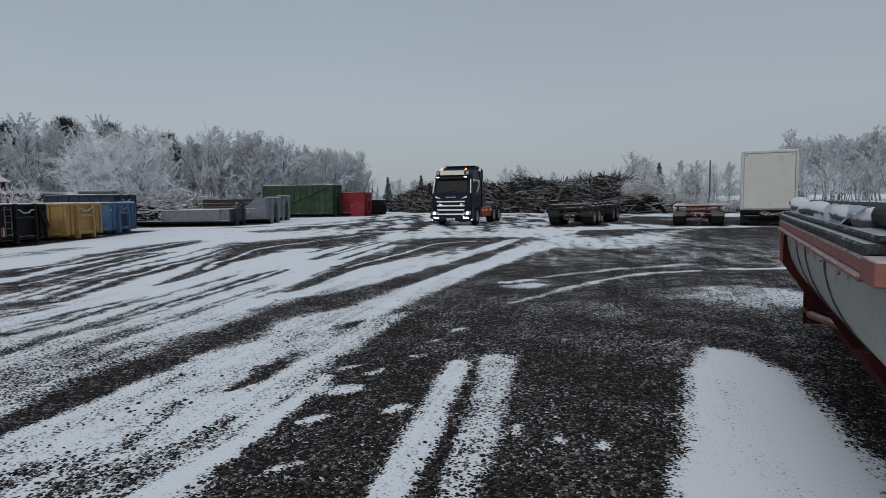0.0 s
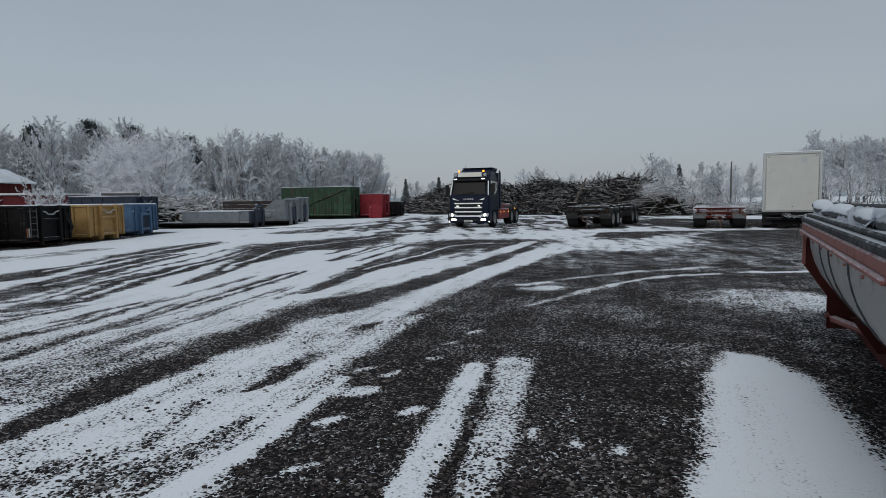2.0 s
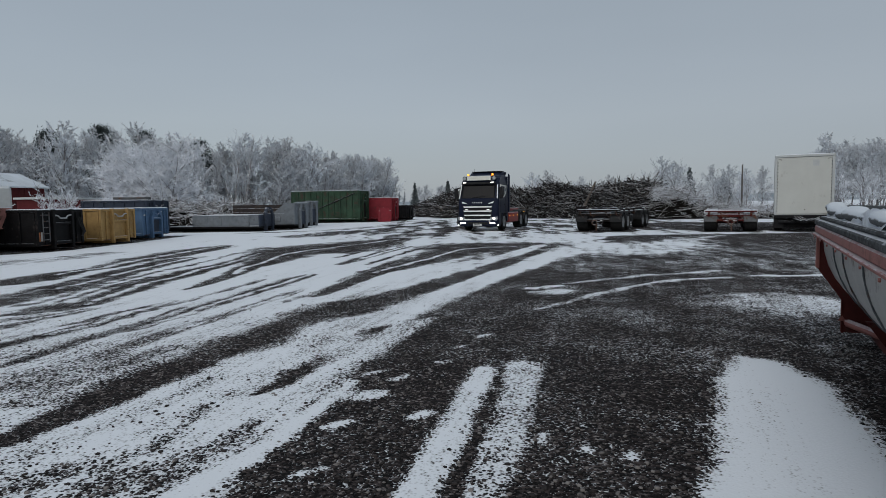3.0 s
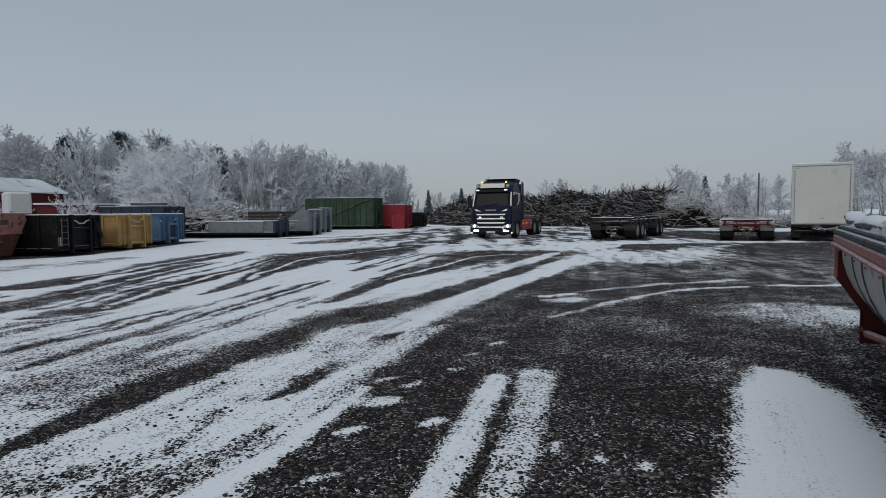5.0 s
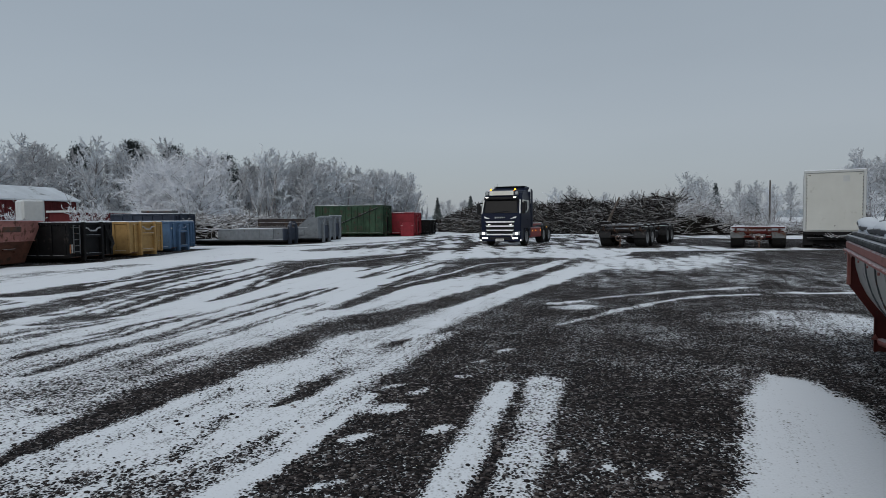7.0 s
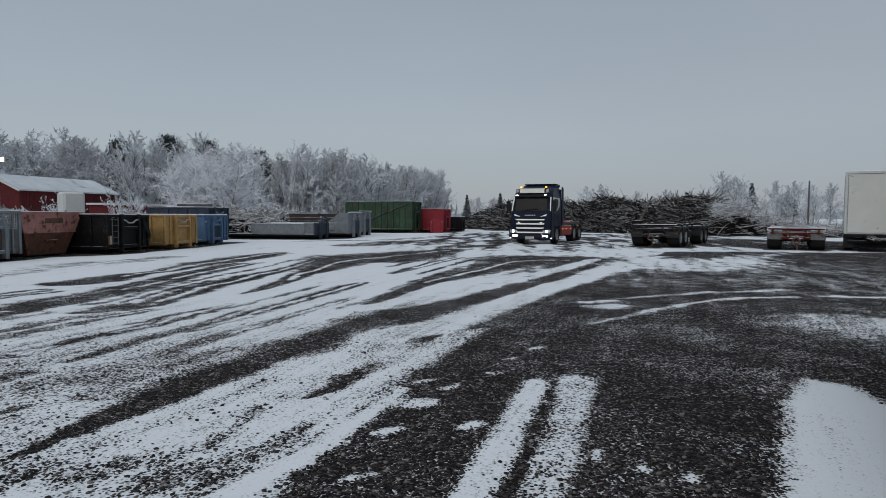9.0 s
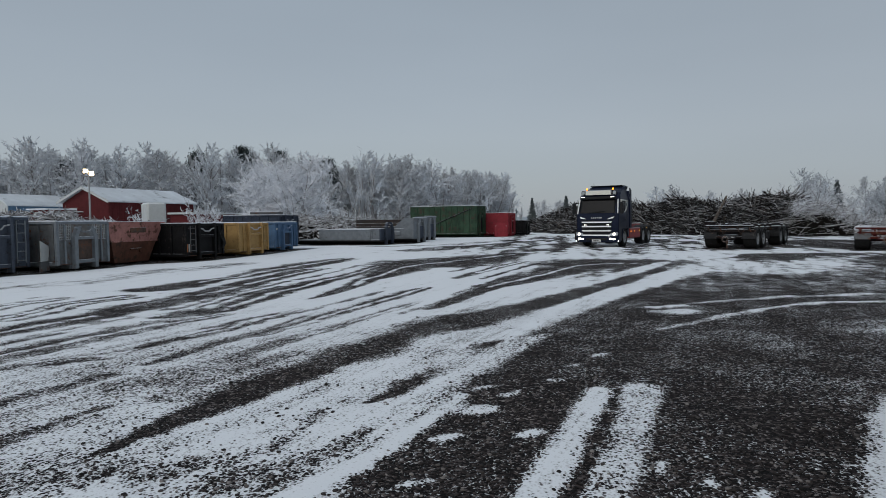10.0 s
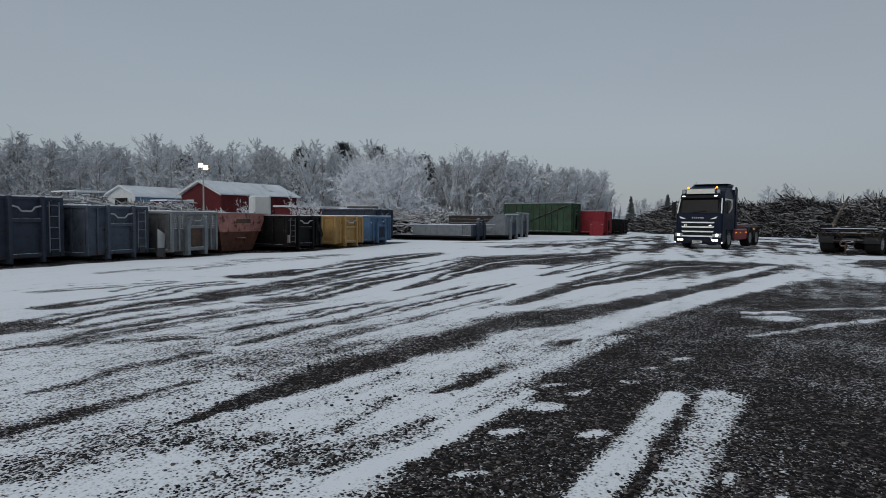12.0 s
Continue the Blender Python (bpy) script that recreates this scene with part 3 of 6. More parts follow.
area(1.05, [(2.8, 6.5), (3.1, 6.2), (3.1, 5.4), (2.9, 4.7), (2.6, 3.9), (2.5, 3.3), (2.0, 2.7), (1.1, 2.7), (1.3, 3.4), (1.6, 3.9), (2.0, 4.9), (2.2, 5.5)], 0.22)
streak(0.72, [(-0.30, 6.20, 0.05), (-0.22, 6.30, 0.04)])
streak(0.72, [(-0.13, 6.81, 0.04), (-0.06, 6.91, 0.03)])
streak(0.72, [(-0.68, 5.62, 0.07), (-0.56, 5.72, 0.06)])
streak(0.72, [(-0.42, 4.70, 0.07), (-0.31, 4.80, 0.06)])
streak(0.72, [(-1.05, 5.13, 0.13), (-0.83, 5.23, 0.11)])
streak(0.72, [(-0.95, 5.79, 0.07), (-0.84, 5.89, 0.05)])
streak(0.72, [(-1.02, 4.39, 0.07), (-0.89, 4.49, 0.06)])
streak(0.72, [(0.46, 4.16, 0.04), (0.52, 4.26, 0.03)])
streak(0.72, [(0.74, 3.98, 0.04), (0.81, 4.08, 0.03)])
streak(0.72, [(1.00, 3.86, 0.05), (1.08, 3.96, 0.04)])
streak(0.72, [(0.13, 7.42, 0.05), (0.21, 7.52, 0.04)])
streak(0.72, [(0.38, 5.97, 0.04), (0.45, 6.07, 0.03)])
streak(0.72, [(-1.18, 5.30, 0.07), (-1.05, 5.40, 0.06)])
streak(0.72, [(-1.02, 3.59, 0.05), (-0.93, 3.69, 0.04)])

scrapes()
# churned ground where the tracks cross before the brush pile
CHURN = np.clip((GY - 22) / 12, 0, 1) * np.clip((GX + 9) / 4, 0, 1) * np.clip((22 - GX) / 6, 0, 1) * np.clip((64 - GY) / 6, 0, 1)
COVER = COVER + CHURN * (0.30 * soft_noise(GX, GY * 0.3, 2.6, 31) + 0.22 * soft_noise(GX * 1.3, GY * 0.45, 1.3, 32) - 0.3 * np.clip(COVER, 0, 1))
FAR = np.clip((np.hypot(GX, GY) - 9) / 8, 0, 1)
COVER = COVER + FAR * (0.08 * soft_noise(GX * 1.6, GY * 0.3, 1.9, 12) + 0.08 * soft_noise(GX * 1.5, GY * 0.35, 0.8, 13) + 0.1 * soft_noise(GX, GY, 0.45, 14))
COVER = np.clip(0.5 + (COVER - 0.5) * (1 + 2.0 * FAR), -0.1, 1.1)
COVER = COVER + np.clip((0.45 - COVER) * 2, 0, 1) * 0.31 * np.clip((np.hypot(GX, GY) - 5) / 7, 0, 1)
COVER = COVER + 0.07 * soft_noise(GX, GY, 2.6, 7) + 0.07 * soft_noise(GX, GY, 0.9, 8)
HEIGHT = 0.018 * np.clip(COVER - 0.3, 0, 0.7) + 0.012 * soft_noise(GX, GY, 3.0, 9) + 0.02 * soft_noise(GX, GY, 9.0, 10)
HEIGHT = np.where(np.hypot(GX, GY) > 120, 0.0, HEIGHT)


# side position of the wheel lane that each place belongs to: the lanes fan out and bend to the east
REACH = np.clip(GY - 5, -8, 24)
LANE = (GX - 0.28 * REACH) / (1 + 0.033 * REACH)


def build_ground():
    ny, nx = GX.shape
    co = np.stack([GX.ravel(), GY.ravel(), HEIGHT.ravel() - 0.01], 1).astype(np.float32)
    idx = np.arange(nx * ny).reshape(ny, nx)
    quads = np.stack([idx[:-1, :-1], idx[:-1, 1:], idx[1:, 1:], idx[1:, :-1]], -1).reshape(-1, 4)
    me = bpy.data.meshes.new("ground")
    me.vertices.add(len(co))
    me.vertices.foreach_set("co", co.ravel())
    me.loops.add(quads.size)
    me.loops.foreach_set("vertex_index", quads.ravel().astype(np.int32))
    me.polygons.add(len(quads))
    me.polygons.foreach_set("loop_start", np.arange(0, quads.size, 4, dtype=np.int32))
    me.update(calc_edges=True)
    at = me.attributes.new("snow_cover", "FLOAT", "POINT")
    at.data.foreach_set("value", COVER.ravel().astype(np.float32))
    at = me.attributes.new("lane", "FLOAT", "POINT")
    at.data.foreach_set("value", LANE.ravel().astype(np.float32))
    me.shade_smooth()
    return me


def ground_material():
    m = bpy.data.materials.new("gravel_and_snow")
    m.use_nodes = True
    n, l = m.node_tree.nodes, m.node_tree.links
    b = n["Principled BSDF"]
    tc = n.new("ShaderNodeTexCoord")
    cov = n.new("ShaderNodeAttribute")
    cov.attribute_name = "snow_cover"

    def tex(kind, scale, detail=4.0):
        t = n.new(kind)
        t.inputs["Scale"].default_value = scale
        if kind == "ShaderNodeTexNoise":
            t.inputs["Detail"].default_value = detail
            t.inputs["Roughness"].default_value = 0.62
        l.new(tc.outputs["Object"], t.inputs["Vector"])
        return t

    def math_(op, a, c):
        k = n.new("ShaderNodeMath")
        k.operation = op
        for i, v in enumerate((a, c)):
            if isinstance(v, float):
                k.inputs[i].default_value = v
            else:
                l.new(v, k.inputs[i])
        return k.outputs[0]

    def rng_(v, a, c, d=0.0, e=1.0):
        k = n.new("ShaderNodeMapRange")
        for i, x in zip(("From Min", "From Max", "To Min", "To Max"), (a, c, d, e)):
            k.inputs[i].default_value = x
        l.new(v, k.inputs["Value"])
        return k.outputs[0]

    fine, mid = tex("ShaderNodeTexNoise", 22.0, 3.0), tex("ShaderNodeTexNoise", 3.2, 5.0)
    big = tex("ShaderNodeTexNoise", 0.35, 4.0)
    stones = tex("ShaderNodeTexVoronoi", 48.0)
    pebbles = tex("ShaderNodeTexVoronoi", 17.0)
    # stones poke through thin snow; snow collects between stones on bare ground
    sepc = n.new("ShaderNodeSeparateColor")
    l.new(stones.outputs["Color"], sepc.inputs[0])
    rough = math_("ADD", math_("MULTIPLY", stones.outputs["Distance"], 0.7), math_("MULTIPLY", sepc.outputs[1], 0.55))
    rough = math_("ADD", rough, math_("ADD", math_("MULTIPLY", mid.outputs["Fac"], 0.35), math_("MULTIPLY", fine.outputs["Fac"], 0.5)))
    # drifts and wisps drawn out along the wheel lanes
    lane = n.new("ShaderNodeAttribute")
    lane.attribute_name = "lane"
    place = n.new("ShaderNodeSeparateXYZ")
    l.new(tc.outputs["Object"], place.inputs[0])
    for across, on, weight, detail in ((2.6, 0.12, 1.3, 4.0), (9.0, 0.35, 1.0, 3.0), (26.0, 1.4, 0.45, 2.0)):
        vec = n.new("ShaderNodeCombineXYZ")
        l.new(math_("MULTIPLY", lane.outputs["Fac"], across), vec.inputs[0])
        l.new(math_("MULTIPLY", place.outputs["Y"], on), vec.inputs[1])
        drift = n.new("ShaderNodeTexNoise")
        drift.inputs["Scale"].default_value = 1.0
        drift.inputs["Detail"].default_value = detail
        drift.inputs["Roughness"].default_value = 0.65
        l.new(vec.outputs[0], drift.inputs["Vector"])
        rough = math_("ADD", rough, math_("MULTIPLY", math_("MULTIPLY", math_("SUBTRACT", drift.outputs["Fac"], 0.5), cov.outputs["Fac"]), weight))
    s = math_("ADD", math_("MULTIPLY", math_("SUBTRACT", cov.outputs["Fac"], 0.5), 1.6), math_("MULTIPLY", math_("SUBTRACT", rough, 1.025), 1.3))
    snow = rng_(s, -0.07, 0.07)
    # gravel: stones of many greys and browns
    hue = n.new("ShaderNodeValToRGB")
    e = hue.color_ramp.elements
    e[0].position, e[0].color = 0.0, (0.003, 0.0028, 0.0028, 1)
    e[1].position, e[1].color = 1.0, (0.40, 0.36, 0.345, 1)
    k = e.new(0.5)
    k.color = (0.019, 0.0150, 0.0147, 1)
    k = e.new(0.8)
    k.color = (0.084, 0.066, 0.063, 1)
    sepp = n.new("ShaderNodeSeparateColor")
    l.new(pebbles.outputs["Color"], sepp.inputs[0])
    mixv = math_("ADD", math_("MULTIPLY", sepc.outputs[0], 0.8), math_("MULTIPLY", sepp.outputs[0], 0.2))
    l.new(mixv, hue.inputs[0])
    tone = n.new("ShaderNodeMix")
    tone.data_type, tone.blend_type = "RGBA", "MULTIPLY"
    tone.inputs["Factor"].default_value = 1.0
    l.new(hue.outputs[0], tone.inputs[6])
    l.new(rng_(big.outputs["Fac"], 0.3, 0.7, 0.66, 1.15), tone.inputs[7])
    white = n.new("ShaderNodeMix")
    white.data_type = "RGBA"
    white.inputs[6].default_value = (0.56, 0.56, 0.57, 1)
    white.inputs[7].default_value = (0.90, 0.92, 0.95, 1)
    l.new(rng_(math_("ADD", s, math_("MULTIPLY", mid.outputs["Fac"], 0.25)), 0.05, 0.62), white.inputs["Factor"])
    both = n.new("ShaderNodeMix")
    both.data_type = "RGBA"
    l.new(snow, both.inputs["Factor"])
    l.new(tone.outputs[2], both.inputs[6])
    l.new(white.outputs[2], both.inputs[7])
    l.new(both.outputs[2], b.inputs["Base Color"])
    b.inputs["Roughness"].default_value = 0.85
    b.inputs["Specular IOR Level"].default_value = 0.12
    h = math_("SUBTRACT", math_("MULTIPLY", fine.outputs["Fac"], 0.4), math_("MULTIPLY", stones.outputs["Distance"], 1.0))
    h = math_("ADD", math_("MULTIPLY", h, math_("SUBTRACT", 1.0, math_("MULTIPLY", snow, 0.93))), math_("MULTIPLY", snow, 0.5))
    bp = n.new("ShaderNodeBump")
    bp.inputs["Strength"].default_value = 0.65
    bp.inputs["Distance"].default_value = 0.035
    l.new(h, bp.inputs["Height"])
    l.new(bp.outputs[0], b.inputs["Normal"])
    return m


ground = new("ground", build_ground())
ground.data.materials.append(ground_material())
tagged(ground, "dark gravel yard with wind-blown snow and wheel tracks", "ground", kind="structure")


def stones_field():
    """Loose stones that stand out of the gravel near the trailer and the tracks."""
    r = np.random.default_rng(11)
    base = bmesh.new()
    bmesh.ops.create_icosphere(base, subdivisions=1, radius=1.0)
    bv = np.array([v.co[:] for v in base.verts])
    bf = np.array([[v.index for v in f.verts] for f in base.faces])
    base.free()
    n = 15000
    d = 2.2 + 9.5 * r.random(n) ** 1.4
    a = r.uniform(-0.75, 0.72, n)
    x, y = d * np.sin(a), d * np.cos(a)
    ix = np.clip(np.searchsorted(gx, x), 0, len(gx) - 1)
    iy = np.clip(np.searchsorted(gy, y), 0, len(gy) - 1)
    keep = COVER[iy, ix] + r.normal(0, 0.12, n) < 0.62
    x, y, ix, iy = x[keep], y[keep], ix[keep], iy[keep]
    z = HEIGHT[iy, ix] - 0.01
    size = 0.007 + 0.011 * r.random(len(x)) ** 3
    verts, faces = [], []
    for i in range(len(x)):
        c, s_ = math.cos(i), math.sin(i)
        v = bv * (1 + r.uniform(-0.25, 0.25, (len(bv), 1))) * size[i] * np.array([1.25, 1.0, 0.6])
        v = np.stack([v[:, 0] * c - v[:, 1] * s_, v[:, 0] * s_ + v[:, 1] * c, v[:, 2]], 1) + (x[i], y[i], z[i] + size[i] * 0.25)
        faces.append(bf + len(bv) * i)
        verts.append(v)
    return np.concatenate(verts).tolist(), np.concatenate(faces).tolist()


def vary_stones(m):
    """Gives every stone a grey of its own."""
    n, l = m.node_tree.nodes, m.node_tree.links
    b = n["Principled BSDF"]
    geo = n.new("ShaderNodeNewGeometry")
    ramp = n.new("ShaderNodeValToRGB")
    e = ramp.color_ramp.elements
    e[0].color = (0.012, 0.011, 0.011, 1)
    e[1].color = (0.30, 0.275, 0.26, 1)
    k = e.new(0.7)
    k.color = (0.06, 0.051, 0.049, 1)
    l.new(geo.outputs["Random Per Island"], ramp.inputs[0])
    l.new(ramp.outputs[0], b.inputs["Base Color"])


vary_stones(M_STONE)
sv, sf = stones_field()
gravel = mesh_np("gravel", sv, sf, M_STONE, None, True)
tagged(gravel, "loose dark grey gravel stones lying on the yard", "gravel", kind="stuff")


# ---- hook-lift containers ----
def hook_container(name, m, label, body, W=2.45, L=5.8, H=1.6, posts=True, ladder=True, ladder_side=1, arch=False, side_ribs=True, trim=None,
                   floor=0.22, snow=True, group="roll-off containers in the yard", hoses=False, mesh_top=False, ladder_mat=None, sticker=0):
    """Local axes: the hook end looks along +x at x = 0, the body runs back along -x, the width lies along y."""
    t = thing(name, m, label, "container", group)
    trim = trim or body
    h = W / 2
    for s in (-1, 1):
        def side(bm, s=s):
            box(bm, -L, -0.02, s * h - s * 0.03 - 0.02, s * h - s * 0.03 + 0.02, floor, H - 0.1, bev=0.006)
        one("side_wall", body, t, side)
        if side_ribs:
            k = int(L / 0.62)
            rib = one("side_rib", body, t, lambda bm, s=s: prism(bm, [(-0.05, floor), (0.05, floor), (0.04, H - 0.12), (-0.04, H - 0.12)], s * h - s * 0.008, s * h + s * 0.055, "y"))
            rib.location.x = -0.12
            for i in range(1, k + 1):
                again = new("side_rib", rib.data)
                again.parent, again.location = t, (-0.12 - (L - 0.24) * i / k, 0, 0)
        bar("top_rail", trim, t, (-L, 0.0, s * h - 0.05, s * h + 0.05, H - 0.1, H), 0.012)
        bar("bottom_rail", trim, t, (-L, 0.0, s * h - 0.05, s * h + 0.03, floor - 0.05, floor + 0.08), 0.012)
        bar("skid_beam", trim, t, (-L, -0.05, s * 0.53 - 0.05, s * 0.53 + 0.05, 0.04, floor), 0.01)
        one("roller", M_MIDGREY, t, lambda bm, s=s: tube(bm, [(-L + 0.3, s * 0.62, 0.11), (-L + 0.3, s * 0.86, 0.11)], 0.1, 12))
    bar("floor_plate", M_RUSTPLATE, t, (-L, 0, -h, h, floor - 0.03, floor), 0.0)
    if mesh_top:
        bar("front_wall", body, t, (-0.05, -0.01, -h, h, floor, H * 0.62), 0.01)
        for s in (-1, 1):
            def grid(bm, s=s):
                y0, y1 = (0.52, h - 0.06) if s > 0 else (-h + 0.06, -0.52)
                for i in range(8):
                    y = y0 + (y1 - y0) * i / 7
                    box(bm, -0.05, -0.035, y - 0.012, y + 0.012, H * 0.62, H - 0.1)
                for i in range(7):
                    z = H * 0.62 + (H * 0.38 - 0.1) * i / 6
                    box(bm, -0.035, -0.02, y0, y1, z - 0.012, z + 0.012)
            one("mesh_panel", M_GALV, t, grid, "galvanised wire mesh panel")
    else:
        bar("front_wall", body, t, (-0.05, -0.01, -h, h, floor, H - 0.06), 0.01)
    bar("front_rail", trim, t, (-0.06, 0.06, -h, h, H - 0.11, H - 0.01), 0.012)
    for s in (-1, 1):
        bar("corner_post", trim, t, (-0.06, 0.05, s * h - 0.06, s * h + 0.06, floor - 0.04, H - 0.012), 0.012)
    if posts:
        top = H + 0.02 if not arch else H * 0.98
        for s in (-1, 1):
            def post(bm, s=s):
                if arch:
                    pts = [(s * 0.53, 0.04), (s * 0.53, H * 0.68), (s * 0.33, H * 0.9), (s * 0.2, H * 0.9), (s * 0.38, H * 0.66), (s * 0.38, 0.04)]
                    if s < 0:
                        pts = pts[::-1]
                    prism(bm, pts, -0.02, 0.15, "x")
                else:
                    box(bm, -0.02, 0.17, s * 0.53 - 0.06, s * 0.53 + 0.06, 0.04, top, bev=0.02)
            one("hook_post", trim, t, post)
        one("hook_bar", M_GALV if not arch else trim, t, lambda bm: tube(bm, [(0.12, -0.5, H * 0.86), (0.12, -0.28, H * 0.84), (0.13, -0.16, H * 0.78), (0.13, 0.16, H * 0.78), (0.12, 0.28, H * 0.84), (0.12, 0.5, H * 0.86)], 0.028, 8), "worn bare steel hook bar")
        bar("crossbeam", trim, t, (0.0, 0.12, -0.48, 0.48, H * 0.62, H * 0.68), 0.01)
        bar("lower_crossbeam", trim, t, (0.0, 0.12, -0.48, 0.48, floor, floor + 0.12), 0.01)
        # with an arch, the dark plate colour paints the shade in its recess
        bar("hook_recess_plate", (M_RUSTPLATE if mesh_top else M_NAVYSTEEL if body is M_BLUE else M_BLACKSTEEL) if arch else trim, t, (-0.01, 0.012, -0.47, 0.47, floor + 0.12, H * 0.62), 0.0)
    if ladder:
        ly = ladder_side * (h - 0.32)

        def lad(bm):
            for s in (-1, 1):
                box(bm, 0.09, 0.12, ly + s * 0.17 - 0.015, ly + s * 0.17 + 0.015, floor + 0.12, H * 0.93)
            for i in range(5):
                z = floor + 0.2 + i * (H * 0.9 - floor - 0.25) / 4
                box(bm, 0.075, 0.105, ly - 0.17, ly + 0.17, z - 0.015, z + 0.015)
            for s in (-1, 1):
                box(bm, 0.0, 0.09, ly + s * 0.17 - 0.01, ly + s * 0.17 + 0.01, H * 0.85, H * 0.88)
        one("ladder", ladder_mat or M_GALV, t, lad)
    if sticker == 1:
        bar("sticker", M_HALLWHITE, t, (0.0, 0.006, -h + 0.16, -h + 0.36, H - 0.42, H - 0.34), 0.0, "small white sticker")
    if sticker == 2:
        bar("reflector", M_AMBERPLATE, t, (0.052, 0.058, -h - 0.02, -h + 0.04, floor + 0.15, floor + 0.5), 0.0, "faded orange and white reflector strip")
        bar("reflector", M_HALLWHITE, t, (0.0, 0.006, -h + 0.14, -h + 0.22, floor + 0.15, floor + 0.5), 0.0)
    for y in (-h * 0.72, h * 0.72):
        bar("front_stiffener", trim, t, (-0.005, 0.05, y - 0.035, y + 0.035, floor, H - 0.12), 0.008)
    if hoses:
        for i in range(3):
            one("strap", M_PLASTIC, t, lambda bm, i=i: tube(bm, [(0.08, h - 0.35 + 0.1 * i, H * 0.8), (0.14, h - 0.3 + 0.1 * i, H * 0.6), (0.16, h - 0.1 + 0.05 * i, H * 0.42), (0.12, h - 0.2 + 0.04 * i, H * 0.3)], 0.025, 6), "hanging black strap")
    bar("tail_gate", body, t, (-L - 0.05, -L, -h, h, floor, H - 0.04), 0.01)
    if snow:
        def rim(bm):
            for s in (-1, 1):
                box(bm, -L, 0.0, s * h - 0.045, s * h + 0.045, H, H + 0.025, bev=0.01)
            box(bm, -0.05, 0.05, -h + 0.05, h - 0.05, H - 0.01, H + 0.018, bev=0.008)
        one("rim_snow", M_SNOW, t, rim, "thin snow along the rim")
    return t


def end_on(x, y, turn=0.0):
    """Pose of a container whose hook end looks east at (x, y)."""
    return pose(x, y, 0, 0, 0, turn)


hook_container("container", end_on(-18.95, 13.1, 2), "dark slate-blue hook-lift container with welded ladder", M_NAVYSTEEL, W=2.5, H=2.12, ladder_mat=M_LTGREY)
hook_container("container", end_on(-18.4, 16.05, 2), "slate-blue hook-lift container with white ladder", M_GREYBLUE, W=2.45, H=1.88, ladder_mat=M_LTGREY)
mesh_c = hook_container("container", end_on(-17.75, 18.95, 0), "worn grey container with wire mesh top panels", M_MIDGREY, W=2.3, H=1.72, arch=True, ladder=False, trim=M_LTGREY, mesh_top=True)
hook_container("container", end_on(-16.5, 24.45, -3), "black hook-lift container with hanging straps", M_BLACKSTEEL, W=2.5, H=1.60, ladder_side=-1, hoses=True, ladder_mat=M_MIDGREY, sticker=2)
hook_container("container", end_on(-16.2, 28.05, -4), "ochre-yellow hook-lift container with thin snow on rim", M_YELLOW, W=2.4, H=1.60, ladder_mat=M_YELLOW)
hook_container("container", end_on(-16.75, 32.5, -2), "blue hook-lift container with arched hook frame", M_BLUE, W=2.45, H=1.62, arch=True, side_ribs=False, ladder_mat=M_BLUE, sticker=1)
hook_container("container", pose(-19.7, 38.6, 0, 0, 0, -4), "dark grey covered container behind the blue one", M_NAVYSTEEL, W=2.4, L=4.3, H=2.1, ladder=False)
lid_thing = thing("container_cover", pose(-19.7, 38.6, 2.125, 0, 0, -4), "grey folded cover lying on a container", "cover")
for k in range(4):
    one("cover_fold", M_MIDGREY, lid_thing, lambda bm, k=k: tube(bm, [(-2.2, -1.1 + k * 0.18, 0.12), (-0.1, -1.1 + k * 0.18, 0.1)], 0.09, 8))

# loose panels and a white sheet between the containers
scrap = thing("scrap_panel", pose(-18.1, 17.55, 0, 0, 0, 6), "white sheet leaning between two containers", "panel")
one("sheet", M_HALLWHITE, scrap, lambda bm: prism(bm, [(-0.12, 0.35), (0.2, 0.35), (0.28, 0.85), (-0.12, 1.05)], 0.0, 0.03, "x"))
one("sheet_foot", M_MIDGREY, scrap, lambda bm: box(bm, -0.04, 0.05, -0.15, 0.25, 0.0, 0.36, bev=0.01))


def skip_container(m):
    t = thing("skip", m, "faded salmon-red trapezoid skip with rusty lower half", "skip", "roll-off containers in the yard")
    zt, zm = 1.68, 0.92

    def shell(bm, z0, z1, out):
        def ring(z):
            k = (z - 0.05) / (zt - 0.05)
            hx, hy = 0.82 + 0.28 * k + out, 0.98 + 0.62 * k + out
            return [bm.verts.new((sx * hx, sy * hy, z)) for sx, sy in ((-1, -1), (1, -1), (1, 1), (-1, 1))]
        a, b = ring(z0), ring(z1)
        for i in range(4):
            bm.faces.new((a[i], a[(i + 1) % 4], b[(i + 1) % 4], b[i]))
        bm.faces.new(a[::-1])
        bm.faces.new(b)
    one("upper_body", M_SALMON, t, lambda bm: shell(bm, zm, zt - 0.06, 0.0), "faded salmon paint")
    one("lower_body", M_SALMON_LOW, t, lambda bm: shell(bm, 0.05, zm - 0.04, -0.012), "rusty brown lower body")
    one("waist_rail", M_SALMON, t, lambda bm: shell(bm, zm - 0.04, zm, 0.03))
    one("rim", M_SALMON, t, lambda bm: shell(bm, zt - 0.06, zt, 0.05))
    one("rim_snow", M_SNOW, t, lambda bm: shell(bm, zt + 0.001, zt + 0.02, 0.04), "snow on the load")
    bar("lifting_eye", M_SALMON_LOW, t, (0.95, 1.03, -0.3, 0.3, 0.55, 0.62), 0.01)
    bar("lifting_eye", M_SALMON_LOW, t, (0.95, 1.03, 0.22, 0.3, 0.45, 0.62), 0.01)
